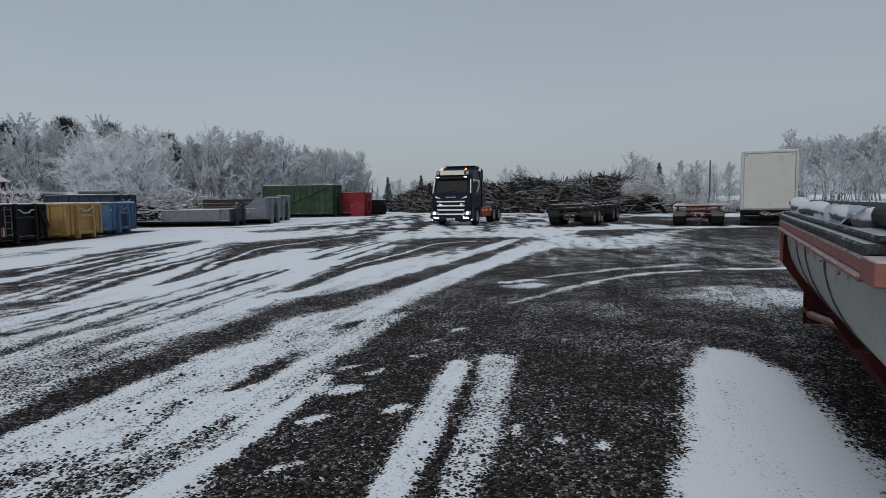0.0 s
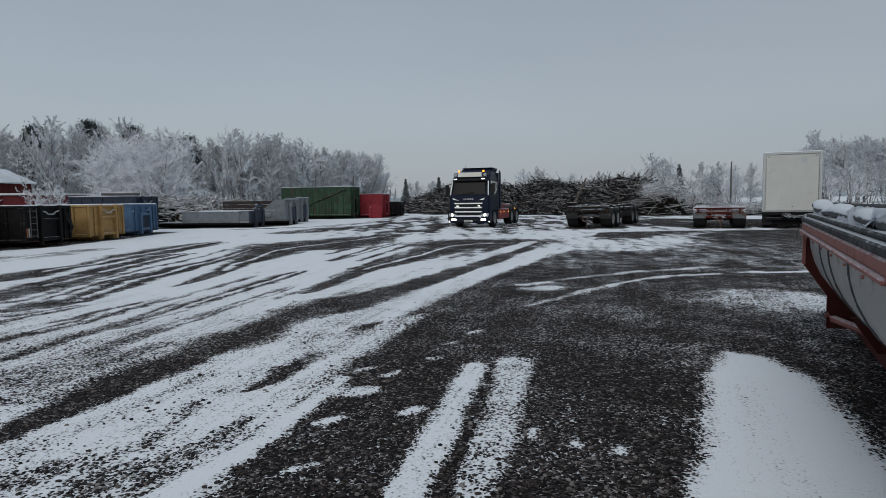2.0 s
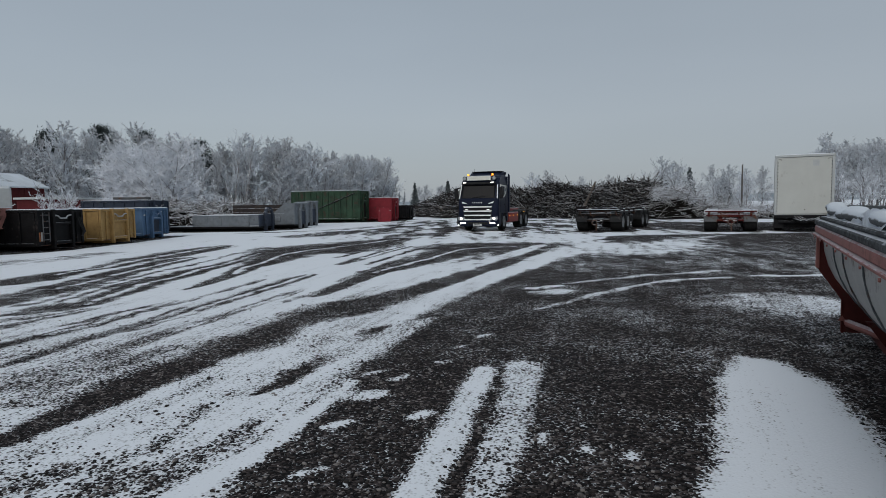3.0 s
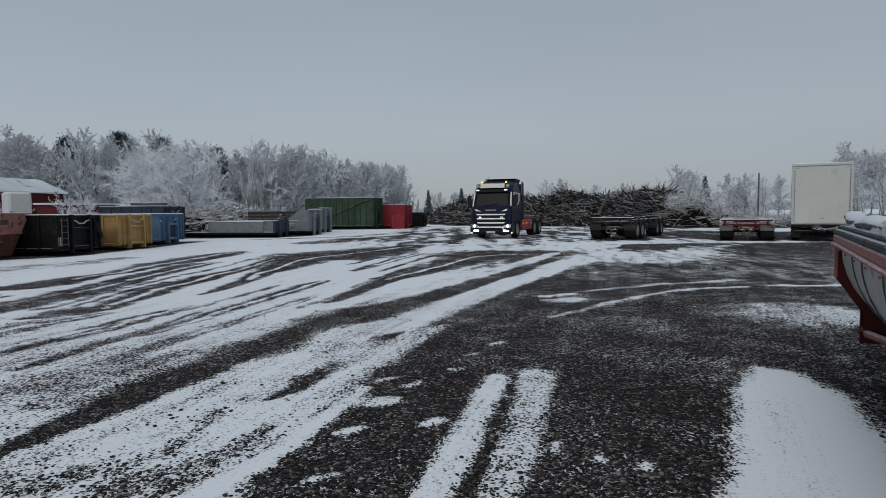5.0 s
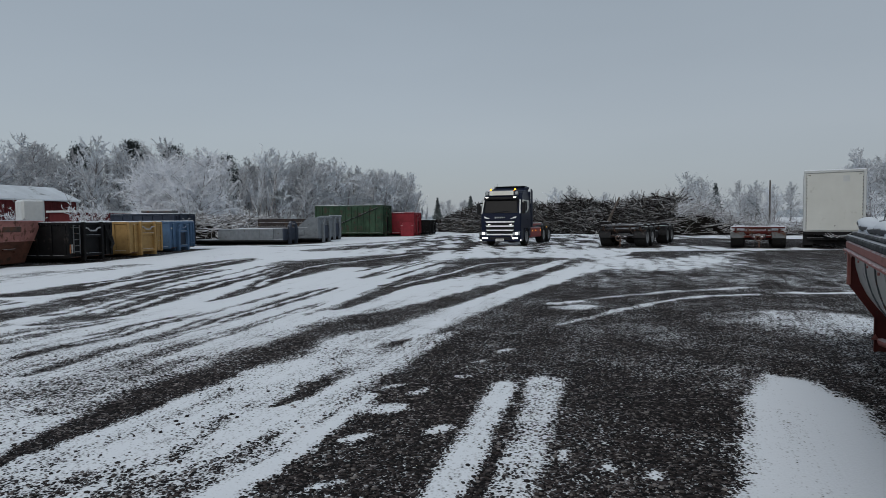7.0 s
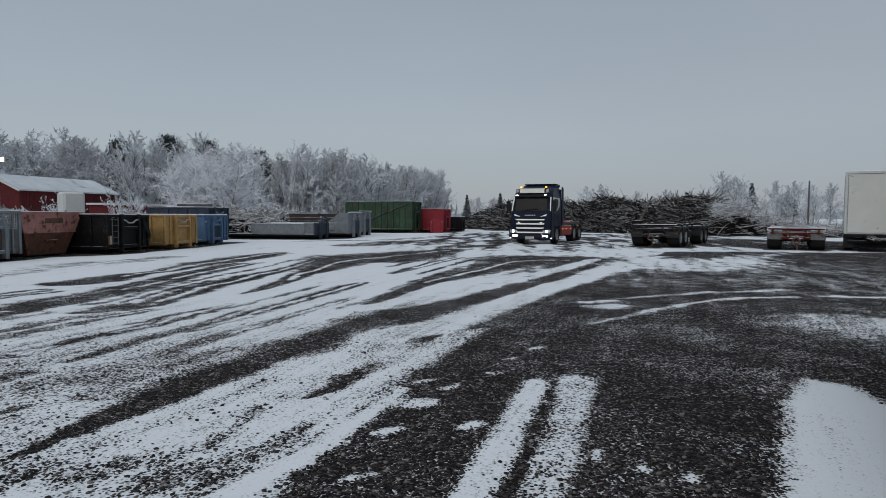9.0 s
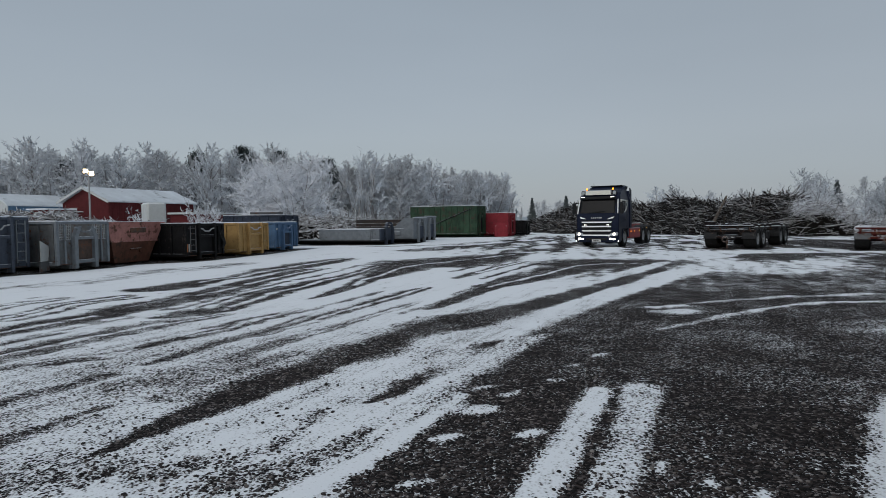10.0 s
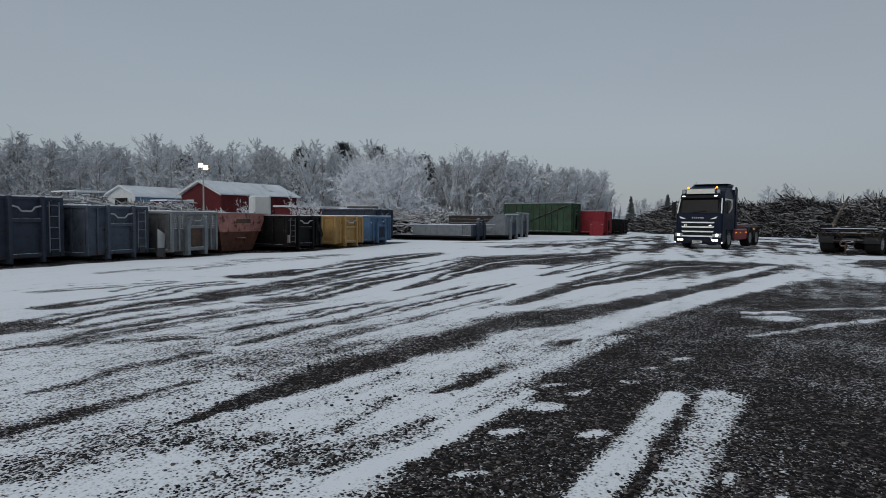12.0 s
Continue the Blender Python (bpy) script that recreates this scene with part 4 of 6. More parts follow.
    bar("sign_recess", M_RUSTPLATE, t, (1.0, 1.075, -0.35, 0.55, 1.25, 1.45), 0.01, "dark worn sign plate")
    return t


skip_container(pose(-18.9, 21.8, 0, 0, 0, 0))


def flatbed(m, body, label, L=6.0, low=1.04, dark_back=False, high_front=False, H=1.62, left=0.6):
    """A low-sided hook-lift bed lying along x with the hook end at x = 0."""
    t = thing("flatbed", m, label, "flatbed", "grey hook-lift beds")
    W = 2.4
    h = W / 2
    bar("bed", M_BLACKSTEEL, t, (-L, 0, -h, h, 0.18, 0.32), 0.015)
    for s in (-1, 1):
        bar("skid_beam", M_BLACKSTEEL, t, (-L, 0, s * 0.53 - 0.06, s * 0.53 + 0.06, 0.02, 0.18), 0.01)
    x0 = -L + left
    for s in (-1, 1):
        def drop(bm, s=s):
            box(bm, x0, -0.75 if not high_front else -0.9, s * h - 0.03, s * h + 0.03, 0.33, low, bev=0.01)
            for i in range(5):
                x = x0 + 0.1 + (-0.9 - x0) * i / 4
                box(bm, x - 0.035, x + 0.035, s * h - 0.055, s * h + 0.055, 0.33, low, bev=0.008)
            box(bm, x0, -0.75 if not high_front else -0.9, s * h - 0.05, s * h + 0.05, low - 0.07, low + 0.01, bev=0.008)
        one("drop_side", body, t, drop)
        bar("side_snow", M_SNOW, t, (x0, -0.8, s * h - 0.045, s * h + 0.045, low + 0.01, low + 0.03), 0.008)
    if high_front:
        for s in (-1, 1):
            one("sloped_cheek", body, t, lambda bm, s=s: prism(bm, [(-1.7, 0.33), (-0.02, 0.33), (-0.02, H), (-0.75, H), (-1.7, low)], s * h - 0.04, s * h + 0.04, "y"))
        bar("front_wall", body, t, (-0.06, 0.0, -h, h, 0.33, H), 0.01)
        bar("front_rail", body, t, (-0.08, 0.05, -h - 0.05, h + 0.05, H - 0.08, H + 0.02), 0.01)
        bar("rim_snow", M_SNOW, t, (-0.07, 0.04, -h, h, H + 0.02, H + 0.045), 0.008)
        bar("tool_box", M_LTGREY, t, (-1.5, -1.05, -h - 0.12, -h - 0.04, 0.55, 0.85), 0.015)
    if dark_back:
        for i in range(5):
            bar("back_board", M_DARKPLANK, t, (x0 + 0.2, -1.3, h - 0.12, h - 0.07, 0.35 + i * 0.28, 0.61 + i * 0.28), 0.008, "dark weathered board")
    for s in (-1, 1):
        one("hook_post", body if high_front else M_NAVYSTEEL, t, lambda bm, s=s: prism(bm, [(s * 0.62, 0.02), (s * 0.62, H * 0.72), (s * 0.36, H * 0.95), (s * 0.2, H * 0.95), (s * 0.42, H * 0.68), (s * 0.42, 0.02)], 0.005, 0.18, "x"))
    # dark slate plate paints the shaded recess between the hook posts
    bar("hook_plate", M_NAVYSTEEL, t, (0.0, 0.1, -0.5, 0.5, 0.3, H * 0.7), 0.01)
    one("hook_bar", M_MIDGREY, t, lambda bm: tube(bm, [(0.12, -0.4, H * 0.84), (0.12, 0.4, H * 0.84)], 0.03, 8))
    if not high_front:
        bar("head_board", M_NAVYSTEEL, t, (-0.12, 0.0, -h, h, 0.3, low + 0.05), 0.01)
    return t


flatbed(pose(-13.5, 41.2, 0, 0, 0, -5), M_LTGREY, "light grey low-sided hook-lift bed with snowy floor", L=7.0, low=1.04, left=2.3)
flatbed(pose(-12.1, 44.6, 0, 0, 0, -8), M_LTGREY, "light grey hook-lift bed with sloped front cheeks", L=6.4, low=1.05, high_front=True, dark_back=True, H=1.80, left=0.2)
flatbed(pose(-12.5, 49.3, 0, 0, 0, -8), M_LTGREY, "grey hook-lift bed standing beside a green container", L=6.2, low=1.1, high_front=True, H=1.95, left=0.2)

hook_container("container", pose(-10.0, 59.2, 0, 0, 0, -10), "tall dark green scrap container with rib walls", M_GREEN, W=2.5, L=6.9, H=3.0, ladder=False, arch=True, floor=0.3)
# thin dark bar drawn along the slanting line on the green side
slant_t = thing("tie_strap", pose(-10.0, 59.2, 0, 0, 0, -10), "thin dark bar running slantwise across the green container", "strap")
one("strap", M_BLACKSTEEL, slant_t, lambda bm: tube(bm, [(-6.3, -1.325, 0.55), (-4.0, -1.325, 1.35), (-0.4, -1.325, 2.75)], 0.045, 6))
hook_container("container", pose(-7.3, 61.4, 0, 0, 0, -9), "red hook-lift container beside a green one", M_RED, W=2.45, L=3.4, H=2.3, ladder=False, arch=True, side_ribs=False, floor=0.25)
red_hook = thing("hook_frame", pose(-7.95, 58.6, 0, 0, 0, 10), "red hook frame of a flat rack", "hook frame")
one("frame_plate", M_RED, red_hook, lambda bm: prism(bm, [(-0.62, 0.0), (0.62, 0.0), (0.62, 0.95), (0.35, 1.35), (-0.35, 1.35), (-0.62, 0.95)], 0.0, 0.15, "y"))
for s in (-1, 1):
    one("frame_post", M_RED, red_hook, lambda bm, s=s: box(bm, s * 0.5 - 0.1, s * 0.5 + 0.1, -0.12, 0.0, 0.0, 1.05, bev=0.02))
hook_container("container", pose(-6.2, 66.0, 0, 0, 0, -9), "small black hook-lift container beside the red one", M_BLACKSTEEL, W=2.3, L=3.0, H=1.55, ladder=False, arch=True)


# ---- wheels and trailers ----
def wheel(parent, x, y, r=0.5, w=0.3, face=1, rim_mat=None):
    """A road wheel whose axle lies along x; face is the side on which the rim shows."""
    ty = one("tyre", M_TYRE, parent, lambda bm: lathe(bm, [(r * 0.58, -w / 2 + 0.02), (r * 0.9, -w / 2), (r * 0.97, -w / 2 + 0.03), (r, -w / 2 + 0.07), (r, w / 2 - 0.07), (r * 0.97, w / 2 - 0.03), (r * 0.9, w / 2), (r * 0.58, w / 2 - 0.02)], 28), smooth=True)
    ty.matrix_local = pose(x, y, r)
    rim = one("rim", rim_mat or M_RIM, ty, lambda bm: lathe(bm, [(0.0, face * 0.02), (r * 0.2, face * 0.02), (r * 0.24, face * w * 0.42), (r * 0.30, face * w * 0.42), (r * 0.34, face * 0.05), (r * 0.5, face * w * 0.2), (r * 0.56, face * w * 0.45), (r * 0.6, face * w * 0.46), (r * 0.6, 0.0)], 24), smooth=True)
    first = one("wheel_nut", M_CHROME, ty, lambda bm: tube(bm, [Vector((0, 0, 0)), Vector((face * 0.03, 0, 0))], 0.017, 6))
    for i in range(10):
        a = math.tau * i / 10
        nut = first if i == 0 else new("wheel_nut", first.data)
        nut.parent = ty
        nut.location = (face * (w * 0.42), math.cos(a) * r * 0.27, math.sin(a) * r * 0.27)
    return ty


def lathe(bm, prof, n):
    """Turns (radius, x) points about the x axis."""
    rings = []
    for r, x in prof:
        if r < 1e-6:
            rings.append([bm.verts.new((x, 0, 0))])
        else:
            rings.append([bm.verts.new((x, r * math.cos(math.tau * k / n), r * math.sin(math.tau * k / n))) for k in range(n)])
    for a, b in zip(rings, rings[1:]):
        for k in range(n):
            if len(a) == 1:
                bm.faces.new((a[0], b[k], b[(k + 1) % n]))
            else:
                bm.faces.new((a[k], a[(k + 1) % n], b[(k + 1) % n], b[k]))


def lathe_y(bm, x, y, z, r, depth=0.03):
    tube(bm, [(x, y, z), (x, y + depth, z)], r, 16)


def arch_strip(bm, s, yc, r, r2, w):
    """A curved mudguard over a wheel."""
    n = 12
    rows = []
    for i in range(n + 1):
        a = math.pi * i / n
        rows.append([(s * 1.252, yc + math.cos(a) * r, 0.5 + math.sin(a) * r), (s * 1.252, yc + math.cos(a) * (r + 0.06), 0.5 + math.sin(a) * (r + 0.06)),
                     (s * (1.25 - w), yc + math.cos(a) * (r + 0.06), 0.5 + math.sin(a) * (r + 0.06)), (s * (1.25 - w), yc + math.cos(a) * r, 0.5 + math.sin(a) * r)])
    vs = [[bm.verts.new(p) for p in q] for q in rows]
    for a, b in zip(vs, vs[1:]):
        for k in range(4):
            bm.faces.new((a[k], a[(k + 1) % 4], b[(k + 1) % 4], b[k]))
    bm.faces.new(vs[0])
    bm.faces.new(vs[-1][::-1])


def lift_trailer(m, frame_mat, label, L=6.5, top=0.98, rail=True):
    """A drawbar trailer for hook-lift boxes. Front at y = 0, running back along +y."""
    t = thing("trailer", m, label, "trailer", "hook-lift drawbar trailers")
    for s in (-1, 1):
        for y in (0.5, 1.65, L - 1.6, L - 0.4):
            wheel(t, s * 0.93, y, 0.5, 0.62, s)
            one("mudguard", M_PLASTIC if rail else M_MIDGREY, t, lambda bm, s=s, y=y: arch_strip(bm, s, y, 0.53, 0.6, 0.64))
        bar("chassis_beam", frame_mat, t, (s * 0.46 - 0.08, s * 0.46 + 0.08, 0.0, L, top - 0.28, top), 0.015)
        bar("outer_rail", frame_mat, t, (s * 1.05 - 0.06, s * 1.05 + 0.06, 0.1, L, top + 0.0, top + 0.1), 0.015)
        bar("rail_snow", M_SNOW, t, (s * 1.05 - 0.05, s * 1.05 + 0.05, 0.1, L, top + 0.1, top + 0.125), 0.008)
    for y in (0.05, 1.1, 2.6, 3.9, L - 0.1):
        bar("cross_member", frame_mat, t, (-1.15, 1.15, y - 0.06, y + 0.06, top - 0.12, top - 0.002), 0.012)
    bar("front_beam", frame_mat, t, (-0.6, 0.6, -0.1, 0.04, top - 0.14, top + 0.0), 0.015)
    bar("head_rail", frame_mat, t, (-1.2, 1.2, -0.08, 0.0, top + 0.12, top + 0.2), 0.012)
    bar("head_snow", M_SNOW, t, (-1.15, 1.15, -0.075, -0.005, top + 0.2, top + 0.22), 0.006)
    for x in (-1.0, -0.45, 0.4, 0.95):
        bar("rail_bracket", frame_mat, t, (x - 0.05, x + 0.05, -0.07, 0.05, top - 0.1, top + 0.12), 0.008)
        one("chain", M_RUSTPLATE, t, lambda bm, x=x: tube(bm, [(x, -0.1, top + 0.1), (x + 0.08, -0.14, top - 0.1), (x + 0.2, -0.12, top - 0.22), (x + 0.32, -0.1, top - 0.05)], 0.018, 5))
    one("axle", frame_mat, t, lambda bm: tube(bm, [(-1.0, 0.6, 0.46), (1.0, 0.6, 0.46)], 0.07, 10))
    for y in (L - 1.6, L - 0.4):
        one("axle", frame_mat, t, lambda bm, y=y: tube(bm, [(-1.0, y, 0.46), (1.0, y, 0.46)], 0.07, 10))
    bar("turntable", M_BLACKSTEEL, t, (-0.6, 0.6, 0.1, 1.2, top - 0.42, top - 0.29), 0.02)
    bar("bumper_beam", frame_mat, t, (-0.62, 0.62, -0.12, 0.0, 0.52, 0.64), 0.015)
    for s in (-1, 1):
        one("drawbar", frame_mat, t, lambda bm, s=s: tube(bm, [(s * 0.45, 0.3, 0.55), (s * 0.08, -0.75, 0.5)], 0.05, 8))
        bar("reflector", M_MARK2, t, (s * 0.18 - 0.05, s * 0.18 + 0.05, -0.135, -0.12, 0.56, 0.6), 0.0, "small white reflector")
    one("towing_eye", M_RUSTPLATE, t, lambda bm: tube(bm, [(0.13 * math.cos(a) + 0.02, -0.85 + 0.05 * math.sin(a), 0.5 + 0.13 * math.sin(a)) for a in [i * math.tau / 14 for i in range(15)]], 0.035, 8))
    one("jockey_stand", M_RUSTPLATE, t, lambda bm: tube(bm, [(0.05, -0.6, 0.52), (0.05, -0.62, 0.03)], 0.035, 8))
    for s in (-1, 1):
        for y in (1.1, 2.3, 3.5, L - 1.0):
            bar("stanchion", frame_mat, t, (s * 1.12 - 0.05, s * 1.12 + 0.05, y - 0.06, y + 0.06, top - 0.1, top + 0.2 + 0.1 * (y % 1)), 0.01)
            bar("stanchion_snow", M_SNOW, t, (s * 1.12 - 0.05, s * 1.12 + 0.05, y - 0.06, y + 0.06, top + 0.2 + 0.1 * (y % 1), top + 0.225 + 0.1 * (y % 1)), 0.005)
        bar("tool_box", M_BLACKSTEEL, t, (s * 0.9 - 0.2, s * 0.9 + 0.2, 2.5, 3.5, 0.42, top - 0.14), 0.02)
    for y in (1.6, 2.9, 4.2):
        one("roller", M_RUSTPLATE, t, lambda bm, y=y: tube(bm, [(-0.7, y, top + 0.13), (0.7, y, top + 0.13)], 0.07, 10))
    one("air_hose", M_PLASTIC, t, lambda bm: tube(bm, [(-0.3, -0.1, top - 0.1), (-0.2, -0.4, 0.6), (0.0, -0.65, 0.66), (0.15, -0.7, 0.45), (0.3, -0.4, 0.4), (0.35, -0.1, 0.7)], 0.022, 6))
    if rail:
        for s in (-1, 1):
            one("guide_rail", frame_mat, t, lambda bm, s=s: box(bm, s * 0.78 - 0.05, s * 0.78 + 0.05, 1.5, L + 0.2, top + 0.1, top + 0.26, bev=0.01))
        bar("lock_block", frame_mat, t, (-1.25, -0.85, 0.0, 0.5, top + 0.12, top + 0.42), 0.03)
        bar("lock_block", frame_mat, t, (0.3, 0.6, 1.2, 1.8, top + 0.1, top + 0.3), 0.03)
    return t


M_MARK2 = mat("white_reflector", (0.75, 0.75, 0.75), 0.3)
lift_trailer(pose(7.1, 34.2, 0, 0, 0, -27), M_TRAILDARK, "dark muddy hook-lift drawbar trailer dusted with snow", L=7.2, top=0.98)
lift_trailer(pose(13.35, 32.2, 0, 0, 0, -22), M_TRAILRED, "dark red low drawbar trailer dusted with snow", L=6.6, top=0.86, rail=False)


def box_trailer(m):
    t = thing("box_trailer", m, "tall white box trailer with dark chassis", "trailer")
    L, h, z0, z1 = 7.6, 1.27, 0.82, 3.75
    bar("body", M_WHITEBOX, t, (-h, h, 0.04, L, z0, z1), 0.02)
    bar("front_panel", M_WHITEBOX, t, (-h + 0.12, h - 0.12, 0.0, 0.035, z0 + 0.06, z1 - 0.12), 0.006)
    for s in (-1, 1):
        bar("corner_trim", M_WHITETRIM, t, (s * (h - 0.05) - 0.06, s * (h - 0.05) + 0.06, -0.02, 0.1, z0, z1), 0.015, "ribbed aluminium corner trim")
        for i in range(16):
            z = z0 + 0.15 + i * 0.16
            bar("rivet_strip", M_MIDGREY, t, (s * (h - 0.13) - 0.012, s * (h - 0.13) + 0.012, -0.012, 0.0, z, z + 0.07), 0.0)
    bar("top_trim", M_WHITETRIM, t, (-h, h, -0.03, 0.1, z1 - 0.1, z1 + 0.02), 0.015)
    bar("roof_snow", M_SNOW, t, (-h, h, 0.1, L, z1, z1 + 0.05), 0.02)
    for s in (-1, 1):
        one("hinge_mark", M_MIDGREY, t, lambda bm, s=s: prism(bm, [(s * 0.98, z1 - 0.2), (s * 1.14, z1 - 0.16), (s * 0.98, z1 - 0.24)] if s > 0 else [(s * 0.98, z1 - 0.24), (s * 1.14, z1 - 0.16), (s * 0.98, z1 - 0.2)], -0.012, 0.0, "y"))
    bar("patch_panel", M_WHITETRIM, t, (0.35, 0.62, -0.008, 0.0, z1 - 0.55, z1 - 0.25), 0.0, "slightly darker patch")
    bar("marker", M_BLACKSTEEL, t, (0.02, 0.07, -0.02, 0.0, z0 + 0.25, z0 + 0.29), 0.0)
    bar("under_beam", M_BLACKSTEEL, t, (-h, h, 0.02, 0.3, z0 - 0.16, z0 - 0.002), 0.01)
    for s in (-1, 1):
        bar("chassis_beam", M_BLACKSTEEL, t, (s * 0.5 - 0.08, s * 0.5 + 0.08, 0.3, L, z0 - 0.4, z0 - 0.16), 0.01)
        for y in (0.9, L - 2.2, L - 0.9):
            wheel(t, s * 1.06, y, 0.45, 0.36, s)
        bar("mud_flap", M_PLASTIC, t, (s * 1.06 - 0.22, s * 1.06 + 0.22, 0.3, 0.33, 0.15, z0 - 0.1), 0.005)
        one("drawbar", M_BLACKSTEEL, t, lambda bm, s=s: tube(bm, [(s * 0.5, 0.5, 0.62), (s * 0.06, -0.7, 0.5)], 0.06, 8))
    for k in range(3):
        one("air_hose", M_MIDGREY, t, lambda bm, k=k: tube(bm, [(-0.4 + 0.1 * k, 0.1, 0.8), (-0.2 + 0.1 * k, -0.2, 0.55 + 0.05 * k), (0.3, -0.25, 0.62 - 0.04 * k), (0.7, 0.0, 0.55 + 0.08 * k)], 0.03, 6))
    bar("front_skirt", M_BLACKSTEEL, t, (-h + 0.02, h - 0.02, 0.36, 0.44, 0.2, z0 - 0.17), 0.01)
    bar("light_bar", M_BLACKSTEEL, t, (-1.1, 1.1, 0.1, 0.22, 0.4, 0.52), 0.01)
    return t


box_trailer(pose(16.45, 31.2, 0, 0, 0, -25.5))

# ---- the navy hook-lift truck ----
def truck(m):
    """Front at y = 0 looking along -y, running back along +y."""
    t = thing("truck", m, "navy blue hook-lift truck with silver grille bars and lit headlights", "truck")
    W = 1.25

    def loft(bm, rings):
        rows = [[bm.verts.new(p) for p in r] for r in rings]
        for a, b in zip(rows, rows[1:]):
            for i in range(len(a)):
                j = (i + 1) % len(a)
                bm.faces.new((a[i], a[j], b[j], b[i]))
        bm.faces.new(rows[0][::-1])
        bm.faces.new(rows[-1])

    def ring(z, y0, y1, w, c=0.16):
        return [(-w, y1, z), (-w, y0 + c, z), (-w + c * 0.35, y0 + c * 0.3, z), (-w + c, y0, z), (w - c, y0, z), (w - c * 0.35, y0 + c * 0.3, z), (w, y0 + c, z), (w, y1, z)]
    cab = one("cab_body", M_NAVY, t, lambda bm: loft(bm, [
        ring(0.62, 0.05, 0.62, W - 0.01), ring(0.98, 0.02, 0.62, W)]), "navy paint")
    one("cab_shell", M_NAVY, t, lambda bm: loft(bm, [
        ring(0.98, 0.02, 2.2, W), ring(1.35, 0.03, 2.2, W), ring(1.74, 0.08, 2.2, W), ring(1.80, 0.13, 2.2, W - 0.01),
        ring(2.56, 0.38, 2.2, W - 0.05, 0.22), ring(2.72, 0.38, 2.2, W - 0.07, 0.24), ring(2.92, 0.55, 2.2, W - 0.10, 0.3), ring(3.06, 0.85, 2.2, W - 0.14, 0.35), ring(3.12, 1.25, 2.2, W - 0.2, 0.35)]))
    one("roof_spoiler", M_NAVY, t, lambda bm: loft(bm, [
        ring(3.08, 1.35, 2.3, W - 0.2, 0.3), ring(3.26, 1.75, 2.42, W - 0.16, 0.3), ring(3.32, 1.95, 2.46, W - 0.18, 0.3)]))
    bar("spoiler_lip", M_PLASTIC, t, (-0.95, 0.95, 1.75, 2.5, 3.325, 3.36), 0.012)
    bar("rear_cab_wall", M_NAVY, t, (-W + 0.03, W - 0.03, 2.2, 2.28, 0.98, 3.05), 0.02)
    for s in (-1, 1):
        one("side_fairing", M_NAVY, t, lambda bm, s=s: prism(bm, [(2.285, 1.0), (2.62, 1.0), (2.55, 3.1), (2.285, 3.2)], s * W - 0.03, s * W + 0.03, "x"))
    # windscreen: an opaque dark pane stands in for the unlit cab behind
    one("windscreen", M_UNLITPANE, t, lambda bm: loft(bm, [
        [(-W + 0.10, 0.17, 1.82), (-W + 0.26, 0.115, 1.82), (W - 0.26, 0.115, 1.82), (W - 0.10, 0.17, 1.82), (W - 0.10, 0.3, 1.82), (-W + 0.10, 0.3, 1.82)],
        [(-W + 0.16, 0.42, 2.55), (-W + 0.32, 0.345, 2.55), (W - 0.32, 0.345, 2.55), (W - 0.16, 0.42, 2.55), (W - 0.16, 0.52, 2.55), (-W + 0.16, 0.52, 2.55)]]), "opaque windscreen pane, dark as the unlit cab")
    for s in (-1, 1):
        one("wiper", M_PLASTIC, t, lambda bm, s=s: tube(bm, [(s * 0.1 - 0.3, 0.10, 1.84), (s * 0.1 + 0.35, 0.125, 1.93)], 0.014, 6))
        one("screen_pillar", M_SILVER, t, lambda bm, s=s: tube(bm, [(s * (W - 0.075), 0.17, 1.80), (s * (W - 0.13), 0.41, 2.56)], 0.035, 8), "pale pillar trim")
    bar("sun_visor", M_PLASTIC, t, (-1.02, 1.02, 0.17, 0.44, 2.57, 2.71), 0.03)
    # grille
    bar("grille_backing", M_PLASTIC, t, (-0.86, 0.86, -0.005, 0.03, 0.59, 1.40), 0.01)
    for i, z in enumerate((0.64, 0.875, 1.105, 1.335)):
        w = 0.84 + 0.02 * i
        one("grille_bar", M_SILVER, t, lambda bm, z=z, w=w: prism(bm, [(-w, z + 0.035), (-w + 0.06, z - 0.035), (w - 0.06, z - 0.035), (w, z + 0.035)], -0.035, 0.0, "y"), "satin silver grille bar")
        for k in range(3):
            if i < 3:
                bar("grille_slat", M_BLACKSTEEL, t, (-0.8, 0.8, -0.018, 0.0, z + 0.05 + 0.05 * k, z + 0.07 + 0.05 * k), 0.0)
    for k in range(6):
        bar("badge", M_CHROME, t, (-0.33 + 0.11 * k, -0.25 + 0.11 * k, 0.0, 0.03, 1.53, 1.61), 0.01, "chrome badge block")
    bar("bonnet_line", M_PLASTIC, t, (-0.98, 0.98, 0.022, 0.045, 1.43, 1.44), 0.0)
    bar("small_badge", M_SILVER, t, (0.70, 0.76, -0.02, 0.0, 0.52, 0.58), 0.01)
    # bumper
    one("bumper", M_NAVY, t, lambda bm: loft(bm, [ring(0.26, 0.08, 0.6, W - 0.02), ring(0.36, 0.0, 0.6, W), ring(0.62, -0.01, 0.6, W)]))
    bar("bumper_intake", M_PLASTIC, t, (-0.62, 0.62, -0.02, 0.05, 0.36, 0.50), 0.015)
    bar("number_plate", M_PLATE, t, (-0.26, 0.26, -0.035, -0.02, 0.30, 0.41), 0.004, "white number plate with dark bars")
    for k in range(6):
        bar("plate_bar", M_BLACKSTEEL, t, (-0.19 + 0.065 * k, -0.155 + 0.065 * k, -0.038, -0.0355, 0.325, 0.385), 0.0)
